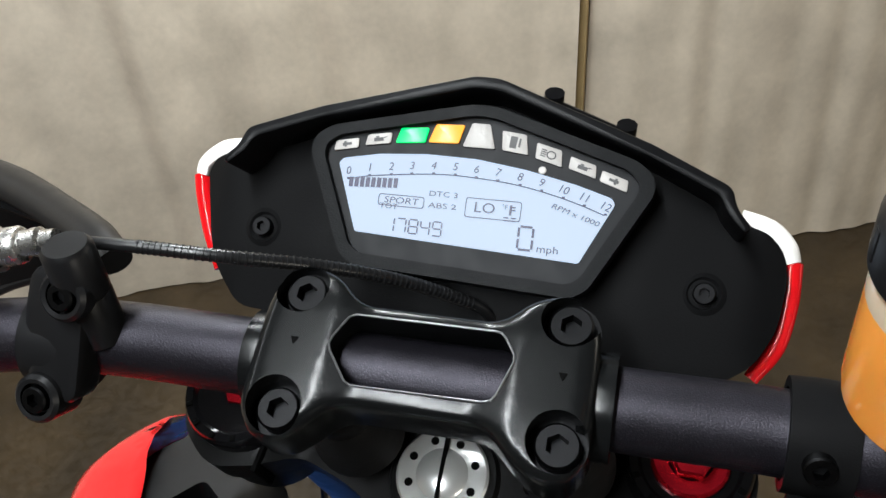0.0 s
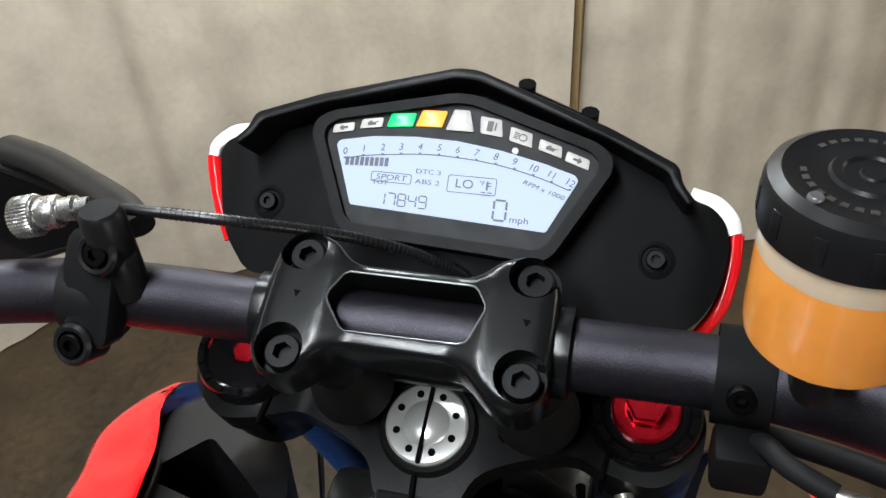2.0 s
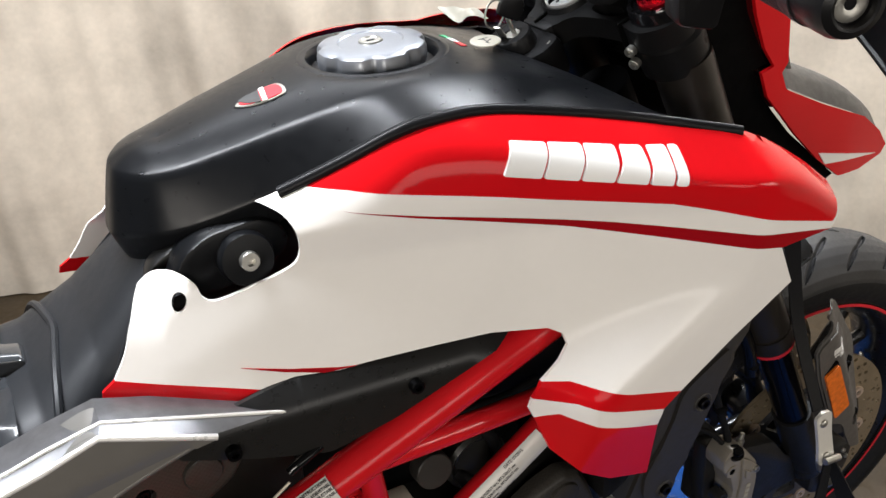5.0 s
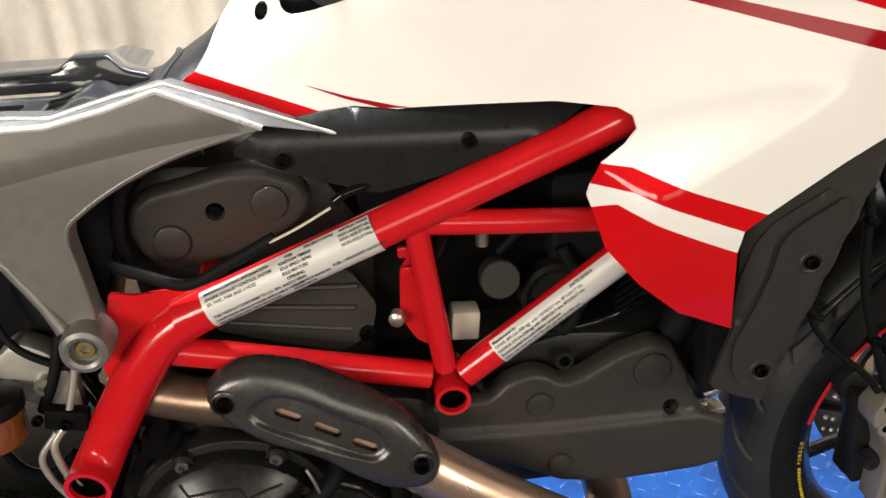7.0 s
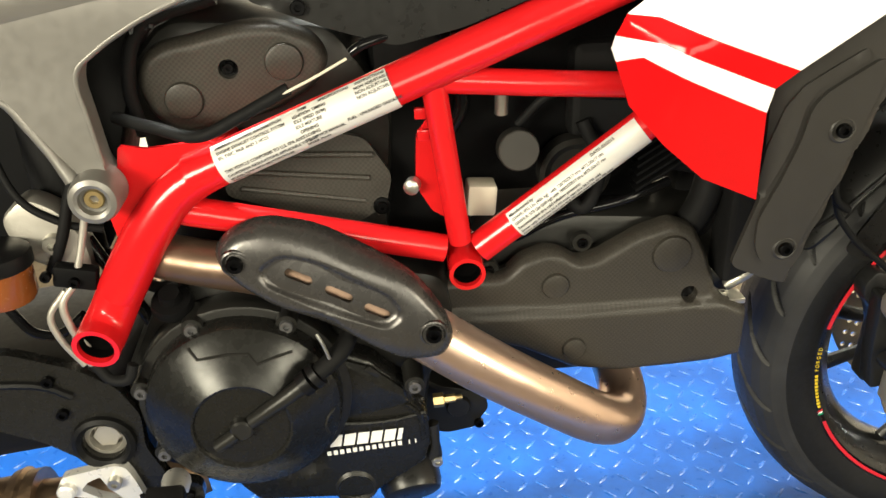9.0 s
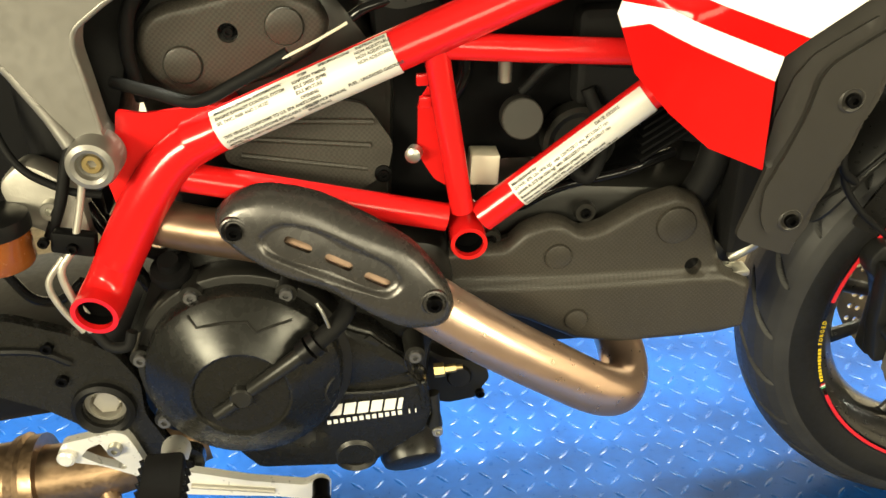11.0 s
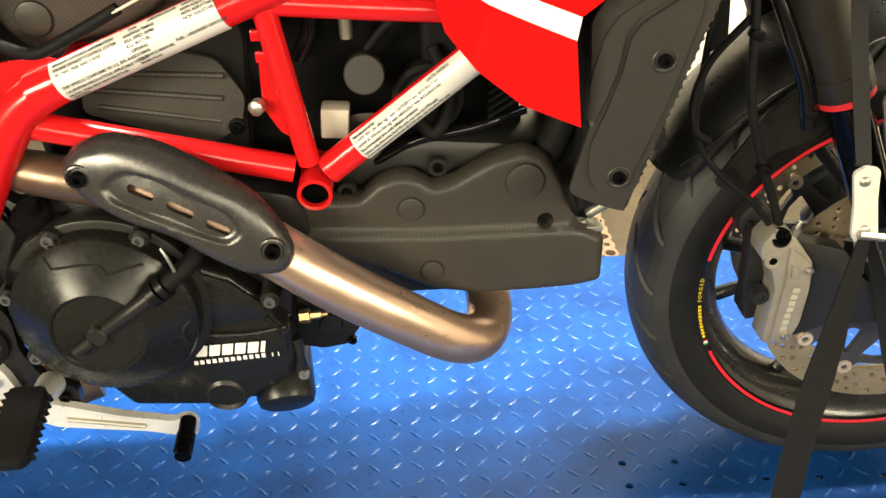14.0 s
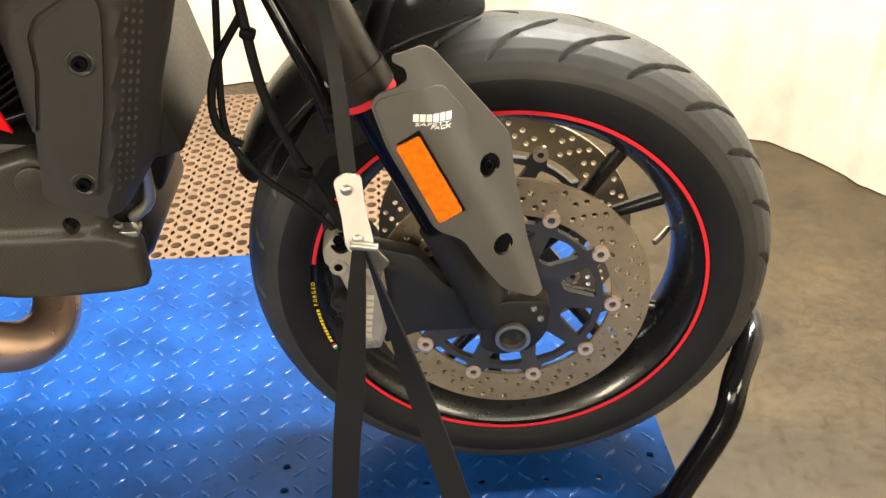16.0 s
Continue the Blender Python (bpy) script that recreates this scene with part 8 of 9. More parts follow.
for s in (-1, 1):
    m = YOKE @ pose(s * 0.103, 0.022, 0.0)
    fc = part("fork_cap", lathe([(0.0264, -0.030), (0.0264, 0.006), (0.0250, 0.0085), (0.0215, 0.0085), (0.0200, 0.006), (0.0, 0.006)], 40), GLOSS, yoke, "black fork cap with a red adjuster", m)
    # black blocks on the cap stand for the shade in its notches
    for k in range(14):
        a = 2 * math.pi * k / 14
        part("cap_notch", box(0.0028, 0.0022, 0.0012, 0.0002, Matrix.Rotation(a, 4, "Z") @ pose(0.0232, 0, 0.0086)), PITCH, fc)
    if s < 0:
        part("adjuster", lathe([(0.0162, 0.003), (0.0162, 0.0045), (0.0150, 0.0055), (0.0070, 0.0055)], 32), CAPBLACK, fc, "black adjuster ring")
        part("adjuster", lathe([(0.0072, 0.0050), (0.0065, 0.0070), (0, 0.0070)], 6), ANODRED, fc, "red anodised adjuster")
    else:
        part("adjuster", joined(lathe([(0.0162, 0.006), (0.0162, 0.0085), (0.0150, 0.010), (0.0095, 0.010)], 32), lathe([(0.0098, 0.010), (0.0098, 0.0165), (0.0088, 0.0175), (0.0045, 0.0175), (0.004, 0.016), (0, 0.016)], 6)), ANODRED, fc, "red anodised adjuster")
    part("yoke_pinch", lathe([(0.0295, -0.060), (0.0310, -0.05), (0.0310, -0.030), (0.0275, -0.026)], 36), CAST, yoke, "", m)
for k in range(2):
    bolt(yoke, YOKE @ Vector((0.098, -0.014, -0.024 - 0.013 * k)), YOKE.to_3x3() @ Vector((0.3, -1, 0)), 0.010, STEEL)

# cable of the clutch along the bar
CABLE = [V(0.6005, 0.137, 1.1338), V(0.6022, 0.118, 1.1346), V(0.6040, 0.098, 1.1340), V(0.609, 0.067, 1.130), V(0.623, 0.040, 1.119), V(0.635, 0.015, 1.107), V(0.645, -0.005, 1.093), V(0.651, -0.017, 1.081), V(0.655, -0.024, 1.055)]
cl = part("clutch_cable", tube(CABLE, 0.0024, 12, 10), RIBBED, bike, "ribbed black clutch cable")
line = spline(CABLE, 40)
run = 0.0
for p, q in zip(line, line[1:]):
    run += (q - p).length
    if run > 0.0017 and -0.012 < p.y < 0.098:
        part("cable_rib", lathe([(0.0023, -0.0005), (0.0027, -0.0003), (0.0027, 0.0003), (0.0023, 0.0005)], 10), RIBBED, cl, "", axes(p, q - p))
        run = 0.0
ADJ = axes((0.5968, 0.1591, 1.1292), (0.16, -0.96, 0.2)) @ Matrix.Scale(0.8, 4)
teeth = [((0.0112 if k % 2 else 0.0104) * math.cos(2 * math.pi * k / 72), (0.0112 if k % 2 else 0.0104) * math.sin(2 * math.pi * k / 72)) for k in range(72)]
part("cable_adjuster", joined(prism(teeth, -0.004, 0.0085, 0.0006, 0, ADJ), lathe([(0.0098, 0.0085), (0.0098, 0.0098), (0.0085, 0.0105), (0, 0.0105)], 36, ADJ)), KNURL, bar, "knurled alloy cable adjuster")
part("adjuster_collar", lathe([(0.0066, 0.010), (0.0086, 0.0105), (0.0088, 0.012), (0.0088, 0.020), (0.0078, 0.0215), (0.0062, 0.022), (0.0062, 0.027), (0.0066, 0.0275), (0.0066, 0.031), (0.0048, 0.032), (0.0046, 0.039), (0.0, 0.039)], 32, ADJ), KNURL, bar)
# black strip paints the shade in the collar's slit
part("collar_slit", box(0.0012, 0.0016, 0.020, 0.0002, ADJ @ pose(0.0086, 0.0, 0.020)), PITCH, bar)

# left bracket on the bar
lb = new("bar_bracket")
lb.parent = bike
lb["label"] = "black two-bolt bracket on the bar"
bx = BARC + V(-0.007, 0.138, 0.004)
OUT = V(-0.9, 0, 0.45).normalized()
PAD = axes(bx + OUT * 0.0105 + V(0, -0.006, 0), OUT, (0, -1, 0))
part("bracket_body", joined(lathe([(0.0146, -0.0105), (0.0185, -0.010), (0.0190, 0), (0.0185, 0.010), (0.0146, 0.0105)], 36, axes(bx, (-0.08, 1, 0.05))),
                            prism(mm([(-11, -21), (9, -19), (12.5, 14), (9.5, 31), (-8.5, 31), (-12, 14)]), -0.008, 0.0075, 0.003, 0.006, PAD)), CAPBLACK, lb)
part("bracket_post", lathe([(0, 0.022), (0.0075, 0.022), (0.0090, 0.020), (0.0092, 0.0015), (0.0088, 0.0010), (0.0092, 0.0005), (0.0094, -0.020), (0, -0.020)], 30), CAPBLACK, lb, "black post of the guard mount", axes((0.5905, 0.1150, 1.1215), (-0.05, 0, 1)))
for q in (V(0.5810, 0.1165, 1.1270), V(0.5655, 0.1300, 1.0900)):
    part("bolt_pad", lathe([(0.0062, 0.0022), (0.0078, 0.0026), (0.0092, 0.0012), (0.0096, -0.012), (0, -0.012)], 26), CAPBLACK, lb, "", axes(q - OUT * 0.002, OUT))
    bolt(lb, q - OUT * 0.0026, OUT, 0.0100, DARKSTEEL)
part("guard_arm", tube([V(0.606, 0.112, 1.124), V(0.620, 0.130, 1.1228), V(0.640, 0.162, 1.1189), V(0.660, 0.199, 1.1149), V(0.672, 0.23, 1.112)], [0.007, 0.0085, 0.0085, 0.0095, 0.010], 16, 6, flat=0.7), CAPBLACK, lb, "black guard arm")

# right side: fluid reservoir
res = new("brake_reservoir")
res.parent = bike
res["label"] = "front brake reservoir with amber fluid and black cap"
RES = pose(0.5525, -0.146, 1.159, 0, -2, 0) @ Matrix.Scale(0.885, 4)
part("reservoir_cup", lathe([(0, -0.002), (0.0235, -0.002), (0.0258, -0.0005), (0.0266, 0.004), (0.0272, 0.032), (0, 0.032)], 48), FLUID, res, "amber brake fluid in a clear cup", RES)
part("cup_rim", lathe([(0.0272, 0.032), (0.0274, 0.041), (0.0262, 0.044), (0, 0.044)], 48), CLEAR, res, "empty clear rim of the cup", RES)
part("cup_rib", tube([RES @ Vector((0.0045, -0.0268, 0.002)), RES @ Vector((0.0045, -0.0274, 0.038))], 0.0022, 10, 1), CLEAR, res)
prof = [(0.0268, 0.040), (0.0287, 0.041), (0.0290, 0.044), (0.0290, 0.054), (0.0280, 0.0565), (0.0245, 0.0585), (0.0238, 0.0580), (0.0120, 0.0582), (0.0112, 0.0592), (0.0085, 0.0592), (0.0078, 0.0583), (0.004, 0.0583), (0.0034, 0.0590), (0.0, 0.0590)]
rc = part("reservoir_cap", lathe(prof, 60), CAPBLACK, res, "black screw cap with two screws", RES)
for k in range(12):
    a = 2 * math.pi * k / 12
    part("grip_rib", box(0.0010, 0.004, 0.009, 0.0004, Matrix.Rotation(a, 4, "Z") @ pose(0.0288, 0, 0.0485)), CAPBLACK, rc)
for s in (-1, 1):
    part("cap_screw", lathe([(0, 0.0014), (0.0018, 0.0014), (0.0023, 0.0008), (0.0025, -0.001), (0, -0.001)], 16), STEELGREY, rc, "", Matrix.Rotation(radians(24), 4, "Z") @ pose(s * 0.006, s * -0.0205, 0.0578))
bm = bmesh.new()
for k in range(30):
    a = 2 * math.pi * k / 30
    if k % 15 < 12:
        q = prism(mm([(-1.1, -0.9), (1.1, -0.9), (1.1, 0.9), (-1.1, 0.9)]), 0, 0.0003, 0, 0, Matrix.Rotation(a, 4, "Z") @ pose(0, 0.0185, 0.0581))
        bm = joined(bm, q)
part("cap_print", bm, SHROUD, rc, "moulded ring of small print")
part("outlet_stub", tube([RES @ Vector((0.0, 0.0, -0.004)), RES @ Vector((0.0, 0.0, -0.018))], 0.007, 16, 1), CLEAR, res)
part("reservoir_strap", joined(lathe([(0.0150, -0.010), (0.0185, -0.010), (0.0190, 0.0), (0.0185, 0.010), (0.0150, 0.010)], 30, axes(BARC + V(-0.002, -0.127, 0.002), (0.05, 1, -0.03))), box(0.02, 0.02, 0.018, 0.003, pose(0.574, -0.135, 1.076))), PLASTIC, res, "black clamp on the bar")
bolt(res, BARC + V(-0.0185, -0.125, 0.008), (-1, 0, 0.3), 0.010)
part("strap_bolt", lathe([(0, 0.004), (0.0042, 0.004), (0.0055, 0.003), (0.0058, -0.01), (0, -0.01)], 18), DARKSTEEL, res, "", axes(BARC + V(-0.012, -0.131, -0.017), (-1, 0, -0.4)))
part("stub_mount", joined(lathe([(0, 0), (0.0135, 0), (0.0140, 0.003), (0.0140, 0.007), (0.012, 0.009), (0.0135, 0.011), (0.0140, 0.014), (0.012, 0.0165), (0, 0.0165)], 28)), CAPBLACK, res, "black rubber mount", pose(0.585, -0.168, 1.153) @ Matrix.Scale(0.75, 4))
part("mount_screw", lathe([(0, 0.002), (0.008, 0.002), (0.0098, 0.0005), (0.0098, -0.001), (0, -0.001)], 22), BRUSHED, res, "", pose(0.585, -0.168, 1.1658) @ Matrix.Scale(0.75, 4))
part("mount_arm", box(0.030, 0.010, 0.005, 0.0015, pose(0.575, -0.162, 1.161, 0, 0, 30)), CLEAR, res)
part("steel_bracket", tube([V(0.586, -0.170, 1.1655), V(0.600, -0.179, 1.1645), V(0.606, -0.183, 1.159), V(0.607, -0.185, 1.140), V(0.606, -0.187, 1.108)], 0.0052, 12, 4, flat=0.24, hint=(0.7, 0.3, 0.2)), BRUSHED, res, "bent bright steel bracket")
part("feed_hose", tube([V(0.5525, -0.146, 1.147), V(0.556, -0.147, 1.132), V(0.580, -0.152, 1.122), V(0.600, -0.175, 1.118), V(0.590, -0.200, 1.122), V(0.578, -0.212, 1.130)], 0.006, 14, 8), RUBBER, res, "black feed hose")

# right side: master cylinder, switch pod, grip, lever, guard
def bar_point(s, up=0.0, out=0.0):
    """A point on the right half of the bar, s metres from its middle, and the way of the bar there."""
    line = spline(right, 10)
    run = [0.0]
    for a, b in zip(line, line[1:]):
        run.append(run[-1] + (b - a).length)
    f = lambda q: Vector([float(np.interp(q, run, [w[i] for w in line])) for i in range(3)])
    d = (f(s + 0.004) - f(s - 0.004)).normalized()
    return f(s), d


mc = new("master_cylinder")
mc.parent = bike
mc["label"] = "bare cast radial master cylinder"
p, d = bar_point(0.208)
part("perch", joined(lathe([(0.0125, -0.010), (0.0185, -0.010), (0.0190, 0), (0.0185, 0.010), (0.0125, 0.010)], 30, axes(p, d)), box(0.024, 0.018, 0.040, 0.005, axes(p + V(0.006, 0, 0.000), (-0.25, 0, 0.97), d.cross(V(0, 0, 1))))), CASTALLOY, mc, "grey cast perch")
top = V(0.5555, -0.2035, 1.1415)
part("inlet_boss", lathe([(0.0062, 0.014), (0.0085, 0.0145), (0.0102, 0.013), (0.0104, 0.009), (0.0088, 0.004), (0.0088, -0.020), (0.0, -0.020), (0, 0.004), (0.0062, 0.004), (0.0062, 0.014)], 30), CASTALLOY, mc, "", axes(top, (-0.15, 0.0, 1)) @ Matrix.Scale(0.86, 4))
bolt(mc, p + V(-0.011, 0.004, 0.017), (-0.8, 0.3, 0.2), 0.011)
bolt(mc, p + V(-0.012, 0.002, -0.020), (-0.9, 0.2, -0.1), 0.010)
cyl0 = p + V(0.022, -0.010, 0.012)
part("cylinder", tube([cyl0 + V(-0.006, 0, -0.006), cyl0 + V(0.016, -0.010, -0.008), cyl0 + V(0.036, -0.022, -0.012)], [0.0100, 0.0100, 0.009], 22, 4), CASTALLOY, mc)
part("lever_fork", joined(box(0.030, 0.018, 0.013, 0.004, axes(p + V(0.047, -0.034, -0.002), (0, 0, 1), (0.75, -0.65, 0))), lathe([(0, 0.008), (0.007, 0.008), (0.008, 0.006), (0.008, -0.010), (0, -0.010)], 24, pose(*(p + V(0.058, -0.044, -0.002))))), CASTALLOY, mc)
bolt(mc, p + V(0.058, -0.044, 0.006), (0, 0, 1), 0.010)
bolt(mc, p + V(0.040, -0.028, 0.0045), (0, 0, 1), 0.008)
part("bleed_nipple", joined(lathe([(0, 0), (0.0085, 0), (0.0085, 0.008), (0.0072, 0.009), (0.0072, 0.013), (0.0085, 0.014), (0.0078, 0.021), (0.0058, 0.022), (0.0056, 0.030), (0.0045, 0.032), (0, 0.032)], 20)), RUBBER, mc, "black rubber bleed cap", axes(p + V(0.032, -0.012, 0.016), (0.1, -0.25, 1)) @ Matrix.Scale(0.75, 4))
part("banjo_nut", joined(tube([p + V(-0.012, 0.016, -0.018), p + V(-0.010, 0.024, -0.020)], 0.0040, 6, 1), tube([p + V(-0.010, 0.024, -0.020), p + V(-0.006, 0.040, -0.021)], 0.0026, 14, 1)), STEEL, mc, "plated hose union")
part("brake_switch_hose", tube([p + V(-0.006, 0.040, -0.021), p + V(0.002, 0.054, -0.020), p + V(0.016, 0.062, -0.026), p + V(0.036, 0.066, -0.06)], 0.0040, 12, 5), RUBBER, mc)

pod = new("switch_pod")
pod.parent = bike
pod["label"] = "black switch pod with a maroon kill switch"
p, d = bar_point(0.245)
PODM = axes(p + V(0.013, 0, 0.006), d, V(-0.6, 0, 0.8))
part("pod_body", prism(mm([(-24, -20), (-30, 0), (-22, 22), (0, 28), (20, 26), (27, 10), (27, -12), (14, -26), (-8, -28)]), -0.020, 0.018, 0.004, 0.010, PODM @ Matrix.Scale(0.86, 4)), POD, pod)
part("pod_body", prism(mm([(-30, -14), (-31, 8), (-16, 12), (14, 12), (14, -14)]), -0.018, 0.016, 0.004, 0.006, PODM @ Matrix.Scale(0.86, 4) @ pose(-0.022, 0.0, 0.0)), POD, pod)
kq = axes(V(0.5235, -0.228, 1.1335), V(-0.55, 0.35, 0.76), d)
part("kill_switch", prism(mm([(-8.5, -6), (8.5, -6.5), (9, 5.5), (-8, 6.5)]), -0.006, 0.0045, 0.002, 0.003, kq), KILLRED, pod, "maroon kill switch", angle=15)
part("start_button", lathe([(0, 0.003), (0.004, 0.003), (0.005, 0.0015), (0.005, -0.004), (0, -0.004)], 20), CAPBLACK, pod, "", axes(V(0.5200, -0.227, 1.110), V(-0.8, 0.25, 0.1)))
part("throttle_housing", joined(lathe([(0.012, -0.018), (0.0215, -0.018), (0.0227, -0.0165), (0.0230, -0.012), (0.0230, 0.002), (0.0222, 0.003), (0.0222, 0.0045), (0.0230, 0.0055), (0.0230, 0.011), (0.0225, 0.0128), (0.0210, 0.014), (0.0210, 0.017), (0.012, 0.017)], 44, axes(p + V(0.004, 0, 0.002), d, V(-0.6, 0, 0.8)) @ pose(0, 0, 0.038))), POD, pod, "black throttle housing")
part("throttle_cable", tube([p + d * 0.03 + V(0.012, 0, -0.028), p + d * 0.01 + V(0.03, 0.01, -0.045), p + V(0.06, 0.05, -0.06), p + V(0.10, 0.09, -0.09)], 0.0050, 12, 6), RUBBER, pod, "black throttle cable")
part("cable_guide", prism(mm([(-18, -8), (18, -8), (15, 34), (-11, 38)]), -0.014, 0.014, 0.004, 0.006, axes(p + d * 0.040 + V(0, 0, -0.018), d, V(0.2, 0, 0)) @ Matrix.Rotation(math.pi, 4, "Z")), CAPBLACK, pod)

grip = new("grip")
grip.parent = bike
grip["label"] = "ribbed black rubber throttle grip"
g0, d = bar_point(0.308)
g1, _ = bar_point(0.414)
GR = axes(g0, g1 - g0, (0, 0, 1))
L = (g1 - g0).length
part("grip_collar", lathe([(0.0135, -0.006), (0.0235, -0.005), (0.0245, -0.002), (0.0235, 0.001), (0.0185, 0.003), (0.0172, 0.008)], 44), GRIP, grip, "", GR)
prof = [(0.0168, 0.006)]
k = 0.010
while k < L - 0.012:
    prof += [(0.0170, k), (0.0170, k + 0.0008), (0.01685, k + 0.0009), (0.01685, k + 0.0013)]
    k += 0.0014
prof += [(0.0170, L - 0.010), (0.0176, L - 0.006), (0.0176, L), (0.012, L)]
part("grip_rubber", lathe(prof, 48), GRIP, grip, "", GR)
be = part("bar_end", joined(lathe([(0.0, -0.004), (0.0155, -0.004), (0.0168, 0.0), (0.0168, 0.020), (0.0152, 0.0255), (0.0115, 0.0275), (0.0100, 0.027), (0.0095, 0.022), (0.0, 0.022)], 40)), CAPBLACK, grip, "black bar end weight", GR @ pose(0, 0, L))
part("bar_end_bolt", lathe([(0.0030, 0.0225), (0.0060, 0.0235), (0.0085, 0.0228), (0.0088, 0.020)], 24), STEEL, be)

lev = new("brake_lever")
lev.parent = bike
lev["label"] = "long black brake lever"
lp0 = V(0.618, -0.246, 1.103)
part("lever_blade", tube([lp0, V(0.622, -0.275, 1.098), V(0.606, -0.305, 1.090), V(0.590, -0.345, 1.087), V(0.580, -0.370, 1.088), V(0.574, -0.386, 1.089)], [0.0062, 0.0060, 0.0048, 0.0042, 0.0045, 0.0055], 16, 8, flat=0.8), CAPBLACK, lev)
part("lever_ball", lathe([(0, -0.0085), (0.006, -0.006), (0.0085, 0), (0.006, 0.006), (0, 0.0085)], 24), CAPBLACK, lev, "", pose(0.573, -0.392, 1.089))
part("lever_adjuster", joined(*[tube([lp0 + V(-0.008 + 0.004 * k, 0.002 - 0.005 * k, 0.006), lp0 + V(-0.007 + 0.004 * k, -0.001 - 0.005 * k, 0.011)], 0.0030, 10, 1) for k in range(3)]), ALLOY, lev, "bright adjuster wheel")


def hand_guard(side):
    """A wide black wind guard before the grip."""
    def surf(u, v, t):
        # u: along the bar outwards, v: up
        y = -0.164 - u
        x = 0.684 - 1.1 * max(0, u - 0.10) ** 2 - 6.0 * max(0, -v - 0.02) ** 2 - t
        return (x - (0.02 if side > 0 else 0), y if side < 0 else -y, 1.085 + v)

    rim = [(0.0, 0.003), (0.040, 0.015), (0.070, 0.024), (0.095, 0.036), (0.125, 0.044), (0.175, 0.049), (0.23, 0.045), (0.275, 0.022), (0.285, -0.03), (0.26, -0.070), (0.19, -0.085), (0.12, -0.062), (0.06, -0.032), (0.008, -0.012)]
    g = part("hand_guard", sheet(rim, surf, 0.012, 0.004, corner=0.015), GLOSS, bike, "gloss black hand guard")
    part("guard_rim", tube([surf(u, v, 0.002) for u, v in rim + rim[:1]], 0.0028, 8, 4, caps=False), CAPBLACK, g)
    p = V(*surf(0.105, -0.012, 0.004))
    part("guard_boss", lathe([(0, 0.005), (0.005, 0.005), (0.007, 0.003), (0.020, 0.0015), (0.025, -0.002)], 28), GLOSS, g, "", axes(p, (-1, 0, 0.1)))
    return g


hand_guard(-1)
hand_guard(1)

# ignition lock, key and tag, air scoop beside the tank
ig = new("ignition_lock")
ig.parent = bike
ig["label"] = "black ignition lock housing"
part("lock_housing", prism(mm([(-38, 18), (38, 18), (44, -6), (30, -34), (-30, -34), (-44, -6)]), -0.045, -0.004, 0.008, 0.010, axes((0.578, 0.0, 0.978), STEER, (0, -1, 0))), PLASTIC, ig)
part("lock_barrel", lathe([(0.0, 0.002), (0.007, 0.002), (0.0085, 0.004), (0.0165, 0.004), (0.018, 0.001), (0.019, -0.010), (0, -0.010)], 32), CAPBLACK, ig, "", axes((0.563, -0.010, 0.978), STEER))
part("lock_face", lathe([(0.0, 0.0005), (0.0068, 0.0005), (0.0068, -0.001), (0, -0.001)], 24), STEEL, ig, "", axes((0.563, -0.010, 0.981), STEER))
for y in (-0.032, 0.030):
    bolt(ig, (0.585, y, 0.972), STEER, 0.009, STEEL)
key = new("ignition_key")
key.parent = None
tagged(key, "black ignition key with ring and white tag in the lock", "key")
part("key_blade", box(0.0018, 0.007, 0.018, 0.0004, axes((0.561, -0.010, 0.988), STEER)), STEEL, key)
part("key_head", prism(mm([(-11, 0), (-12, 12), (-7, 21), (7, 21), (12, 12), (11, 0)]), -0.0035, 0.0035, 0.0015, 0.004, axes((0.556, -0.010, 0.997), (0.3, 1, 0), (0, 0.3, 1)) @ pose(0, 0, 0, 0, 0, -60)), CAPBLACK, key)
part("key_ring", tube([V(0.546 + 0.0125 * math.cos(a), -0.006 + 0.004 * math.cos(a), 1.001 + 0.0125 * math.sin(a)) for a in (2 * math.pi * k / 20 for k in range(21))], 0.0009, 8, 1, caps=False), STEEL, key)
part("second_key", prism(mm([(-4, 0), (4, 0), (3.5, 26), (-3.5, 26)]), -0.0008, 0.0008, 0.0003, 0.001, axes((0.546, -0.010, 0.990), (0.6, 0.3, 0.7), (0.4, -0.7, 0))), STEEL, key)
TAGM = axes((0.540, 0.004, 0.998), (-0.50, -0.05, 0.85), (-0.22, 0.95, -0.05))
part("paper_tag", sheet(mm([(-3, -2), (10, -6), (24, -9), (44, -6), (60, -1), (58, 2), (44, 4), (22, 8), (8, 6), (-3, 2)]), lambda u, v, t: (u, v, 0.004 * math.sin(u * 130) + 0.003 * math.sin(v * 300 + u * 90) + 2.0 * max(0, u - 0.03) ** 2 - t), 0.003, 0.0005), PAPER, key, "crumpled pale paper tag", TAGM)
tm = axes((0.525, -0.024, 0.985), (-0.12, 0.0, 1), (0.1, -1, 0))
tg = part("round_tag", prism(ring2d(0, 0, 0.0155, 28, 0.0125), -0.0005, 0.0008, 0.0003, 0, tm), PAPER, key, "white oval key tag with worn print")
bars2d(tg, tm @ pose(0, 0, 0.0009), [(-0.005, 0.001, 0.0012, 0.008, 0.003), (-0.001, 0.000, 0.0060, 0.0012, 0), (0.003, 0.0015, 0.0012, 0.007, -0.002), (0.006, -0.002, 0.004, 0.0012, 0.001)], MARK_BLACK, "tag_print", 0.0002)
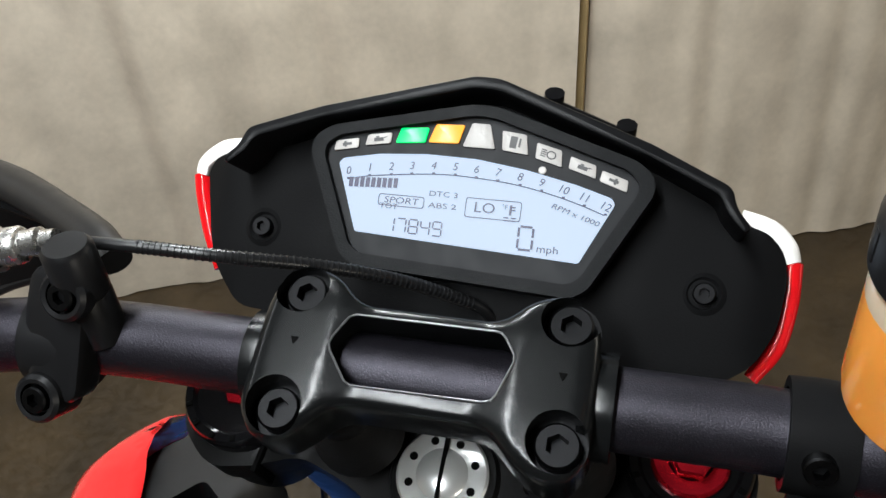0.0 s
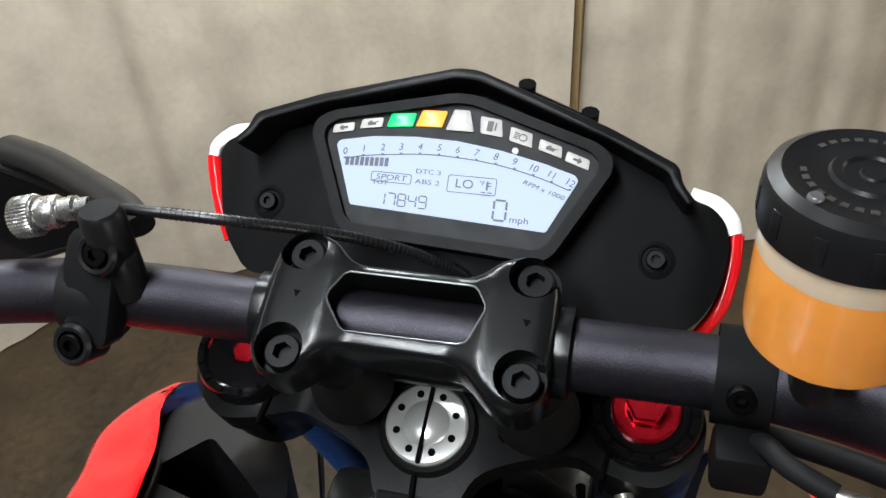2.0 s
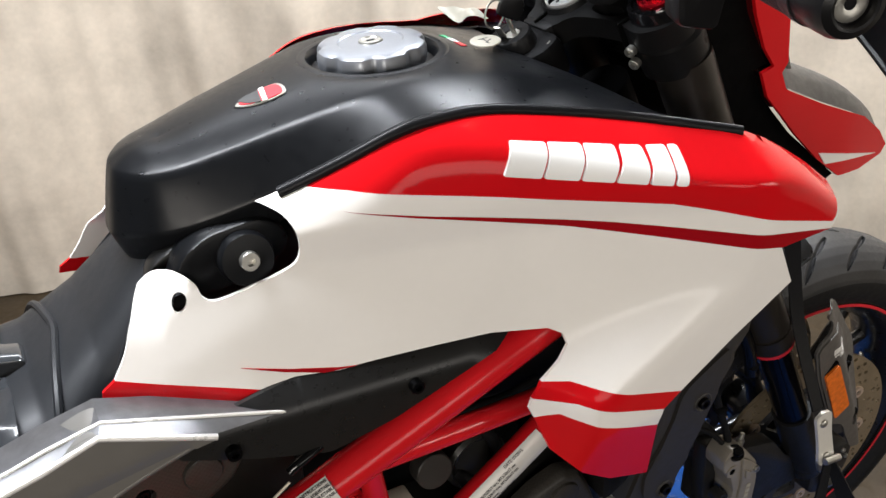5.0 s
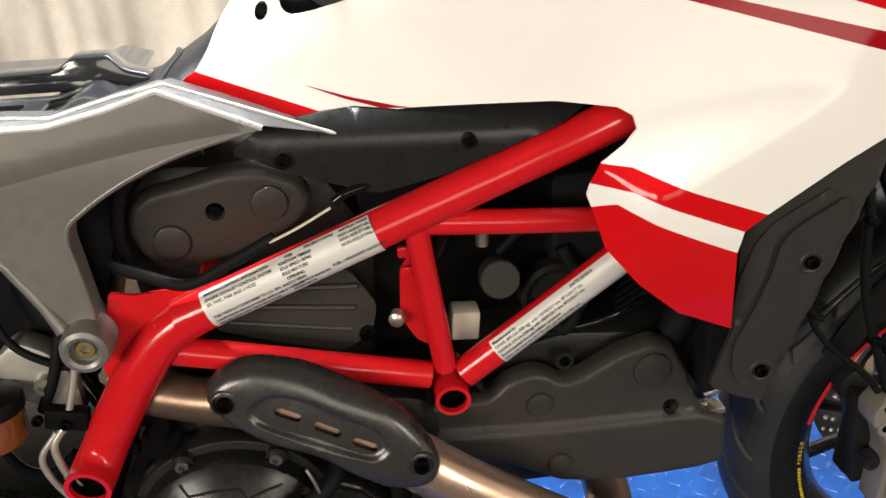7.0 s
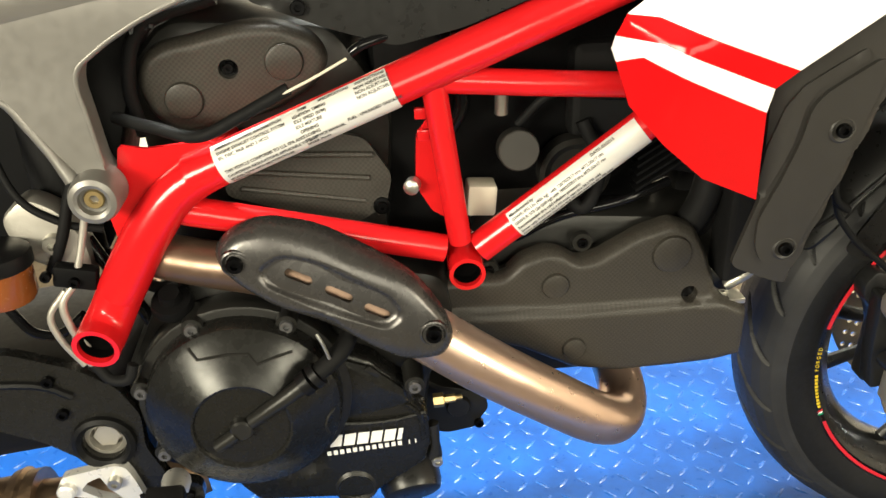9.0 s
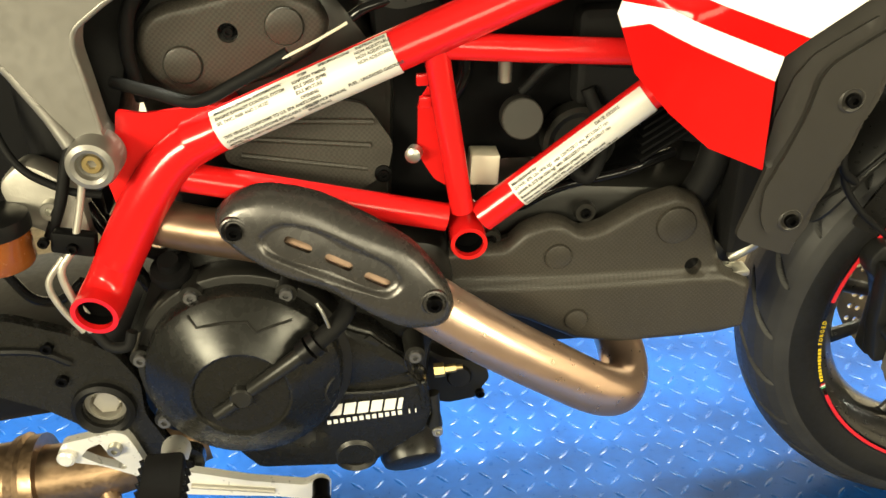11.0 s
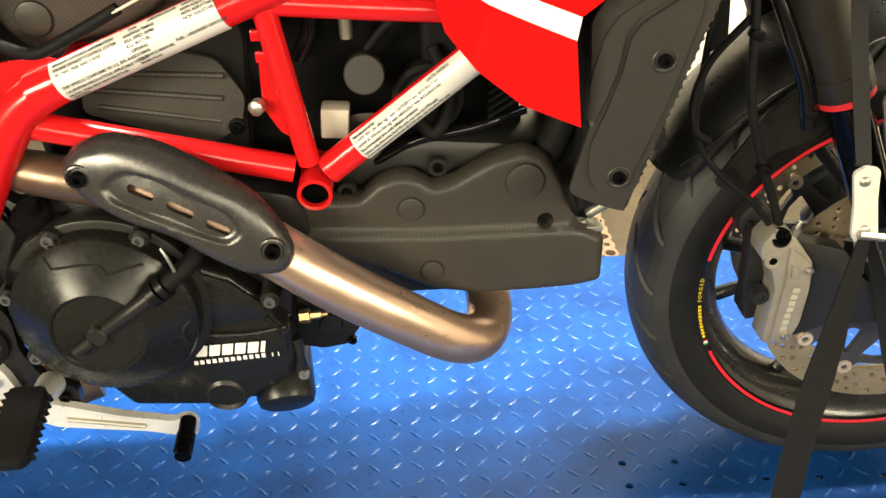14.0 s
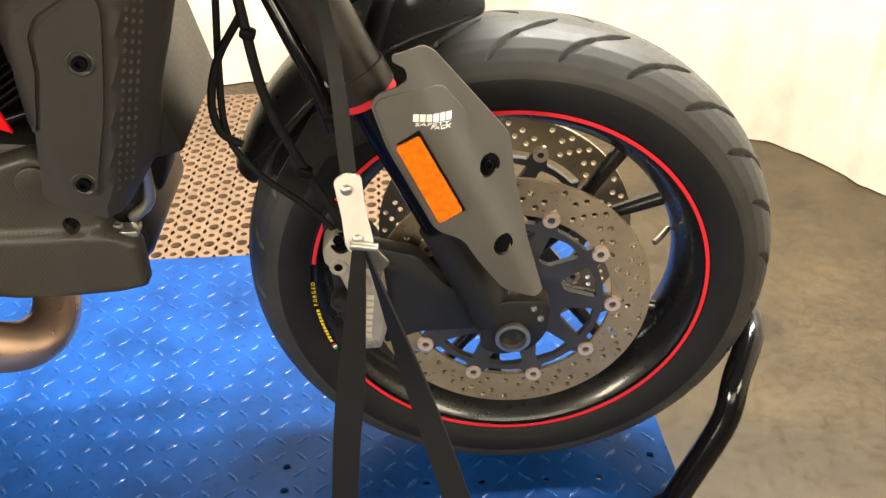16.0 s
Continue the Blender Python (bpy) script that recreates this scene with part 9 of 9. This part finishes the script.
for side in (-1, 1):
    if side > 0:
        rim, mouth, top = [(0.556, 0.128), (0.590, 0.172), (0.632, 0.192), (0.664, 0.188), (0.692, 0.172), (0.664, 0.100), (0.612, 0.078)], [(0.616, 0.168), (0.656, 0.146), (0.614, 0.093), (0.588, 0.126)], 0.936
    else:
        rim, mouth, top = [(0.578, -0.100), (0.598, -0.124), (0.628, -0.140), (0.664, -0.138), (0.690, -0.116), (0.657, -0.076), (0.612, -0.056)], [(0.616, -0.125), (0.650, -0.102), (0.612, -0.071), (0.592, -0.102)], 0.915
    sc = part("air_scoop", sheet(rim, lambda u, v, t: (u, v, top - 0.20 * max(0, u - 0.63) - t), 0.008, 0.10, [round_corners(mouth, 0.006)], corner=0.012), CAPBLACK, bike, "black air scoop beside the tank", angle=50)
    # black plate holds the shade deep inside the scoop
    part("scoop_shade", prism([(x, y * 1.03) for x, y in mouth], 0.85, 0.855), PITCH, sc)


# ---- straps, hook and wheel loop ----
def ribbon(points, width, across, thick=0.0022):
    """A flat strap along the points; width and across (its broad side) are given for each end."""
    line = spline([V(*p) for p in points], 10)
    bm, rows, n = bmesh.new(), [], len(line)
    a0, a1 = Vector(across[0]), Vector(across[1])
    for k, p in enumerate(line):
        d = (line[min(k + 1, n - 1)] - line[max(k - 1, 0)]).normalized()
        w = a0.lerp(a1, k / (n - 1))
        w = (w - d * w.dot(d)).normalized() * ((width[0] + (width[1] - width[0]) * min(1, 2.5 * k / (n - 1))) / 2)
        t = d.cross(w).normalized() * (thick / 2)
        rows.append([bm.verts.new(p + s * w + q * t) for s, q in ((-1, -1), (1, -1), (1, 1), (-1, 1))])
    for a, b in zip(rows, rows[1:]):
        for j in range(4):
            bm.faces.new((a[j], b[j], b[(j + 1) % 4], a[(j + 1) % 4]))
    bm.faces.new(rows[0]), bm.faces.new(rows[-1])
    return fix(bm)


strap = thing("tie_down_strap", "black webbing tie-down with a bright steel hook on the fork", "strap", "straps on the lift")
part("upper_loop", ribbon([(0.790, -0.145, 0.83), (0.815, -0.150, 0.74), (0.832, -0.162, 0.644), (0.840, -0.200, 0.548)], (0.027, 0.014), ((0.5, -0.85, 0), (1, -0.1, 0))), WEB, strap, "soft black webbing loop")
part("tail_end", ribbon([(0.846, -0.222, 0.488), (0.832, -0.234, 0.36), (0.818, -0.250, 0.24), (0.800, -0.285, 0.006)], (0.012, 0.028), ((1, 0, 0), (0.8, -0.5, 0))), WEB, strap, "slack black webbing end")
part("load_end", ribbon([(0.850, -0.221, 0.488), (0.878, -0.250, 0.40), (0.918, -0.290, 0.27), (0.995, -0.370, 0.006)], (0.011, 0.026), ((0.4, -1, 0), (1, 0.2, 0))), WEB, strap, "tight black webbing end")
hk = sheet([(0.827, 0.546), (0.838, 0.552), (0.851, 0.549), (0.853, 0.520), (0.859, 0.486), (0.852, 0.480), (0.838, 0.480), (0.834, 0.486), (0.832, 0.515)], lambda u, v, t: (u, -0.213 - 0.15 * (0.53 - v) + t, v), 0.006, 0.004, corner=0.004)
part("hook_plate", hk, CREAMSTEEL, strap, "bright plated hook plate")
for x, z in ((0.838, 0.538), (0.845, 0.492)):
    part("hook_rivet", lathe([(0, 0.003), (0.0035, 0.0025), (0.005, 0.001), (0.0052, -0.001), (0, -0.001)], 18), STEEL, strap, "", axes((x, -0.213 - 0.15 * (0.53 - z) - 0.0005, z), (0, -1, 0)))
part("hook_pin", tube([V(0.838, -0.224, 0.490), V(0.862, -0.224, 0.486)], 0.004, 12, 1), STEEL, strap)
part("hook_ear", sheet([(0.840, 0.482), (0.858, 0.480), (0.872, 0.462), (0.862, 0.452), (0.848, 0.460)], flat_y(-0.214), 0.006, 0.004, corner=0.003), STEEL, strap)
left_strap = thing("tie_down_strap", "black webbing tie-down running to the far side of the lift", "strap", "straps on the lift")
part("load_end", ribbon([(0.800, 0.150, 0.80), (0.845, 0.200, 0.545), (0.90, 0.30, 0.27), (0.96, 0.39, 0.006)], (0.025, 0.025), ((1, 0.3, 0), (1, 0.2, 0))), WEB, left_strap)

loop = thing("wheel_loop", "black painted steel tube loop before the front wheel", "wheel chock")
part("loop_tube", tube([V(1.215, -0.128, 0.003), V(1.232, -0.120, 0.040), V(1.276, -0.100, 0.125), V(1.292, -0.075, 0.175), V(1.325, -0.02, 0.205), V(1.325, 0.03, 0.205), V(1.295, 0.085, 0.175), V(1.280, 0.110, 0.125), V(1.235, 0.13, 0.04), V(1.217, 0.135, 0.003)], 0.0170, 22, 8), GLOSS, loop)
for x, y in ((1.216, -0.128), (1.218, 0.135)):
    part("loop_foot", lathe([(0.0, 0.006), (0.024, 0.006), (0.026, 0.004), (0.026, 0.0), (0.0, 0.0)], 28), GLOSS, loop, "welded black foot", pose(x, y, 0.0005))

# brake hoses of the front end
cable([(0.735, -0.085, 0.86), (0.745, -0.105, 0.74), (0.754, -0.115, 0.66), (0.765, -0.112, 0.58), (0.790, -0.105, 0.51), (0.815, -0.100, 0.455), (0.825, -0.098, 0.43)], 0.0048, RUBBER, "brake_hose", "black front brake hose")
cable([(0.745, -0.080, 0.80), (0.768, -0.100, 0.70), (0.790, -0.112, 0.645), (0.812, -0.118, 0.595), (0.825, -0.116, 0.55)], 0.0075, GLOSS, "brake_hose", "thick black hose sleeve")
cable([(0.738, -0.070, 0.84), (0.730, -0.080, 0.70), (0.722, -0.090, 0.60), (0.722, -0.095, 0.54), (0.745, -0.098, 0.50), (0.790, -0.100, 0.46), (0.815, -0.098, 0.43)], 0.0035, RUBBER, "sensor_wire", "thin black sensor wire")
cable([(0.752, -0.112, 0.660), (0.724, -0.100, 0.615), (0.713, -0.100, 0.575), (0.718, -0.102, 0.545), (0.735, -0.098, 0.53)], 0.004, RUBBER, "sensor_wire", "thin black sensor wire")
for q in ((0.757, -0.116, 0.645), (0.793, -0.106, 0.502), (0.822, -0.118, 0.565)):
    part("hose_clip", box(0.014, 0.014, 0.010, 0.003, pose(*q, 0, 20, 0)), PLASTIC, bike, "black hose clip")

# no piece lies deeper than a sub-part of its thing
bpy.context.view_layer.update()
for ob in list(scene.objects):
    line = [ob]
    while line[-1].parent:
        line.append(line[-1].parent)
    if len(line) > 3:
        stand = ob.matrix_world.copy()
        ob.parent = line[-2]
        ob.matrix_parent_inverse = line[-2].matrix_world.inverted()
        ob.matrix_basis = stand
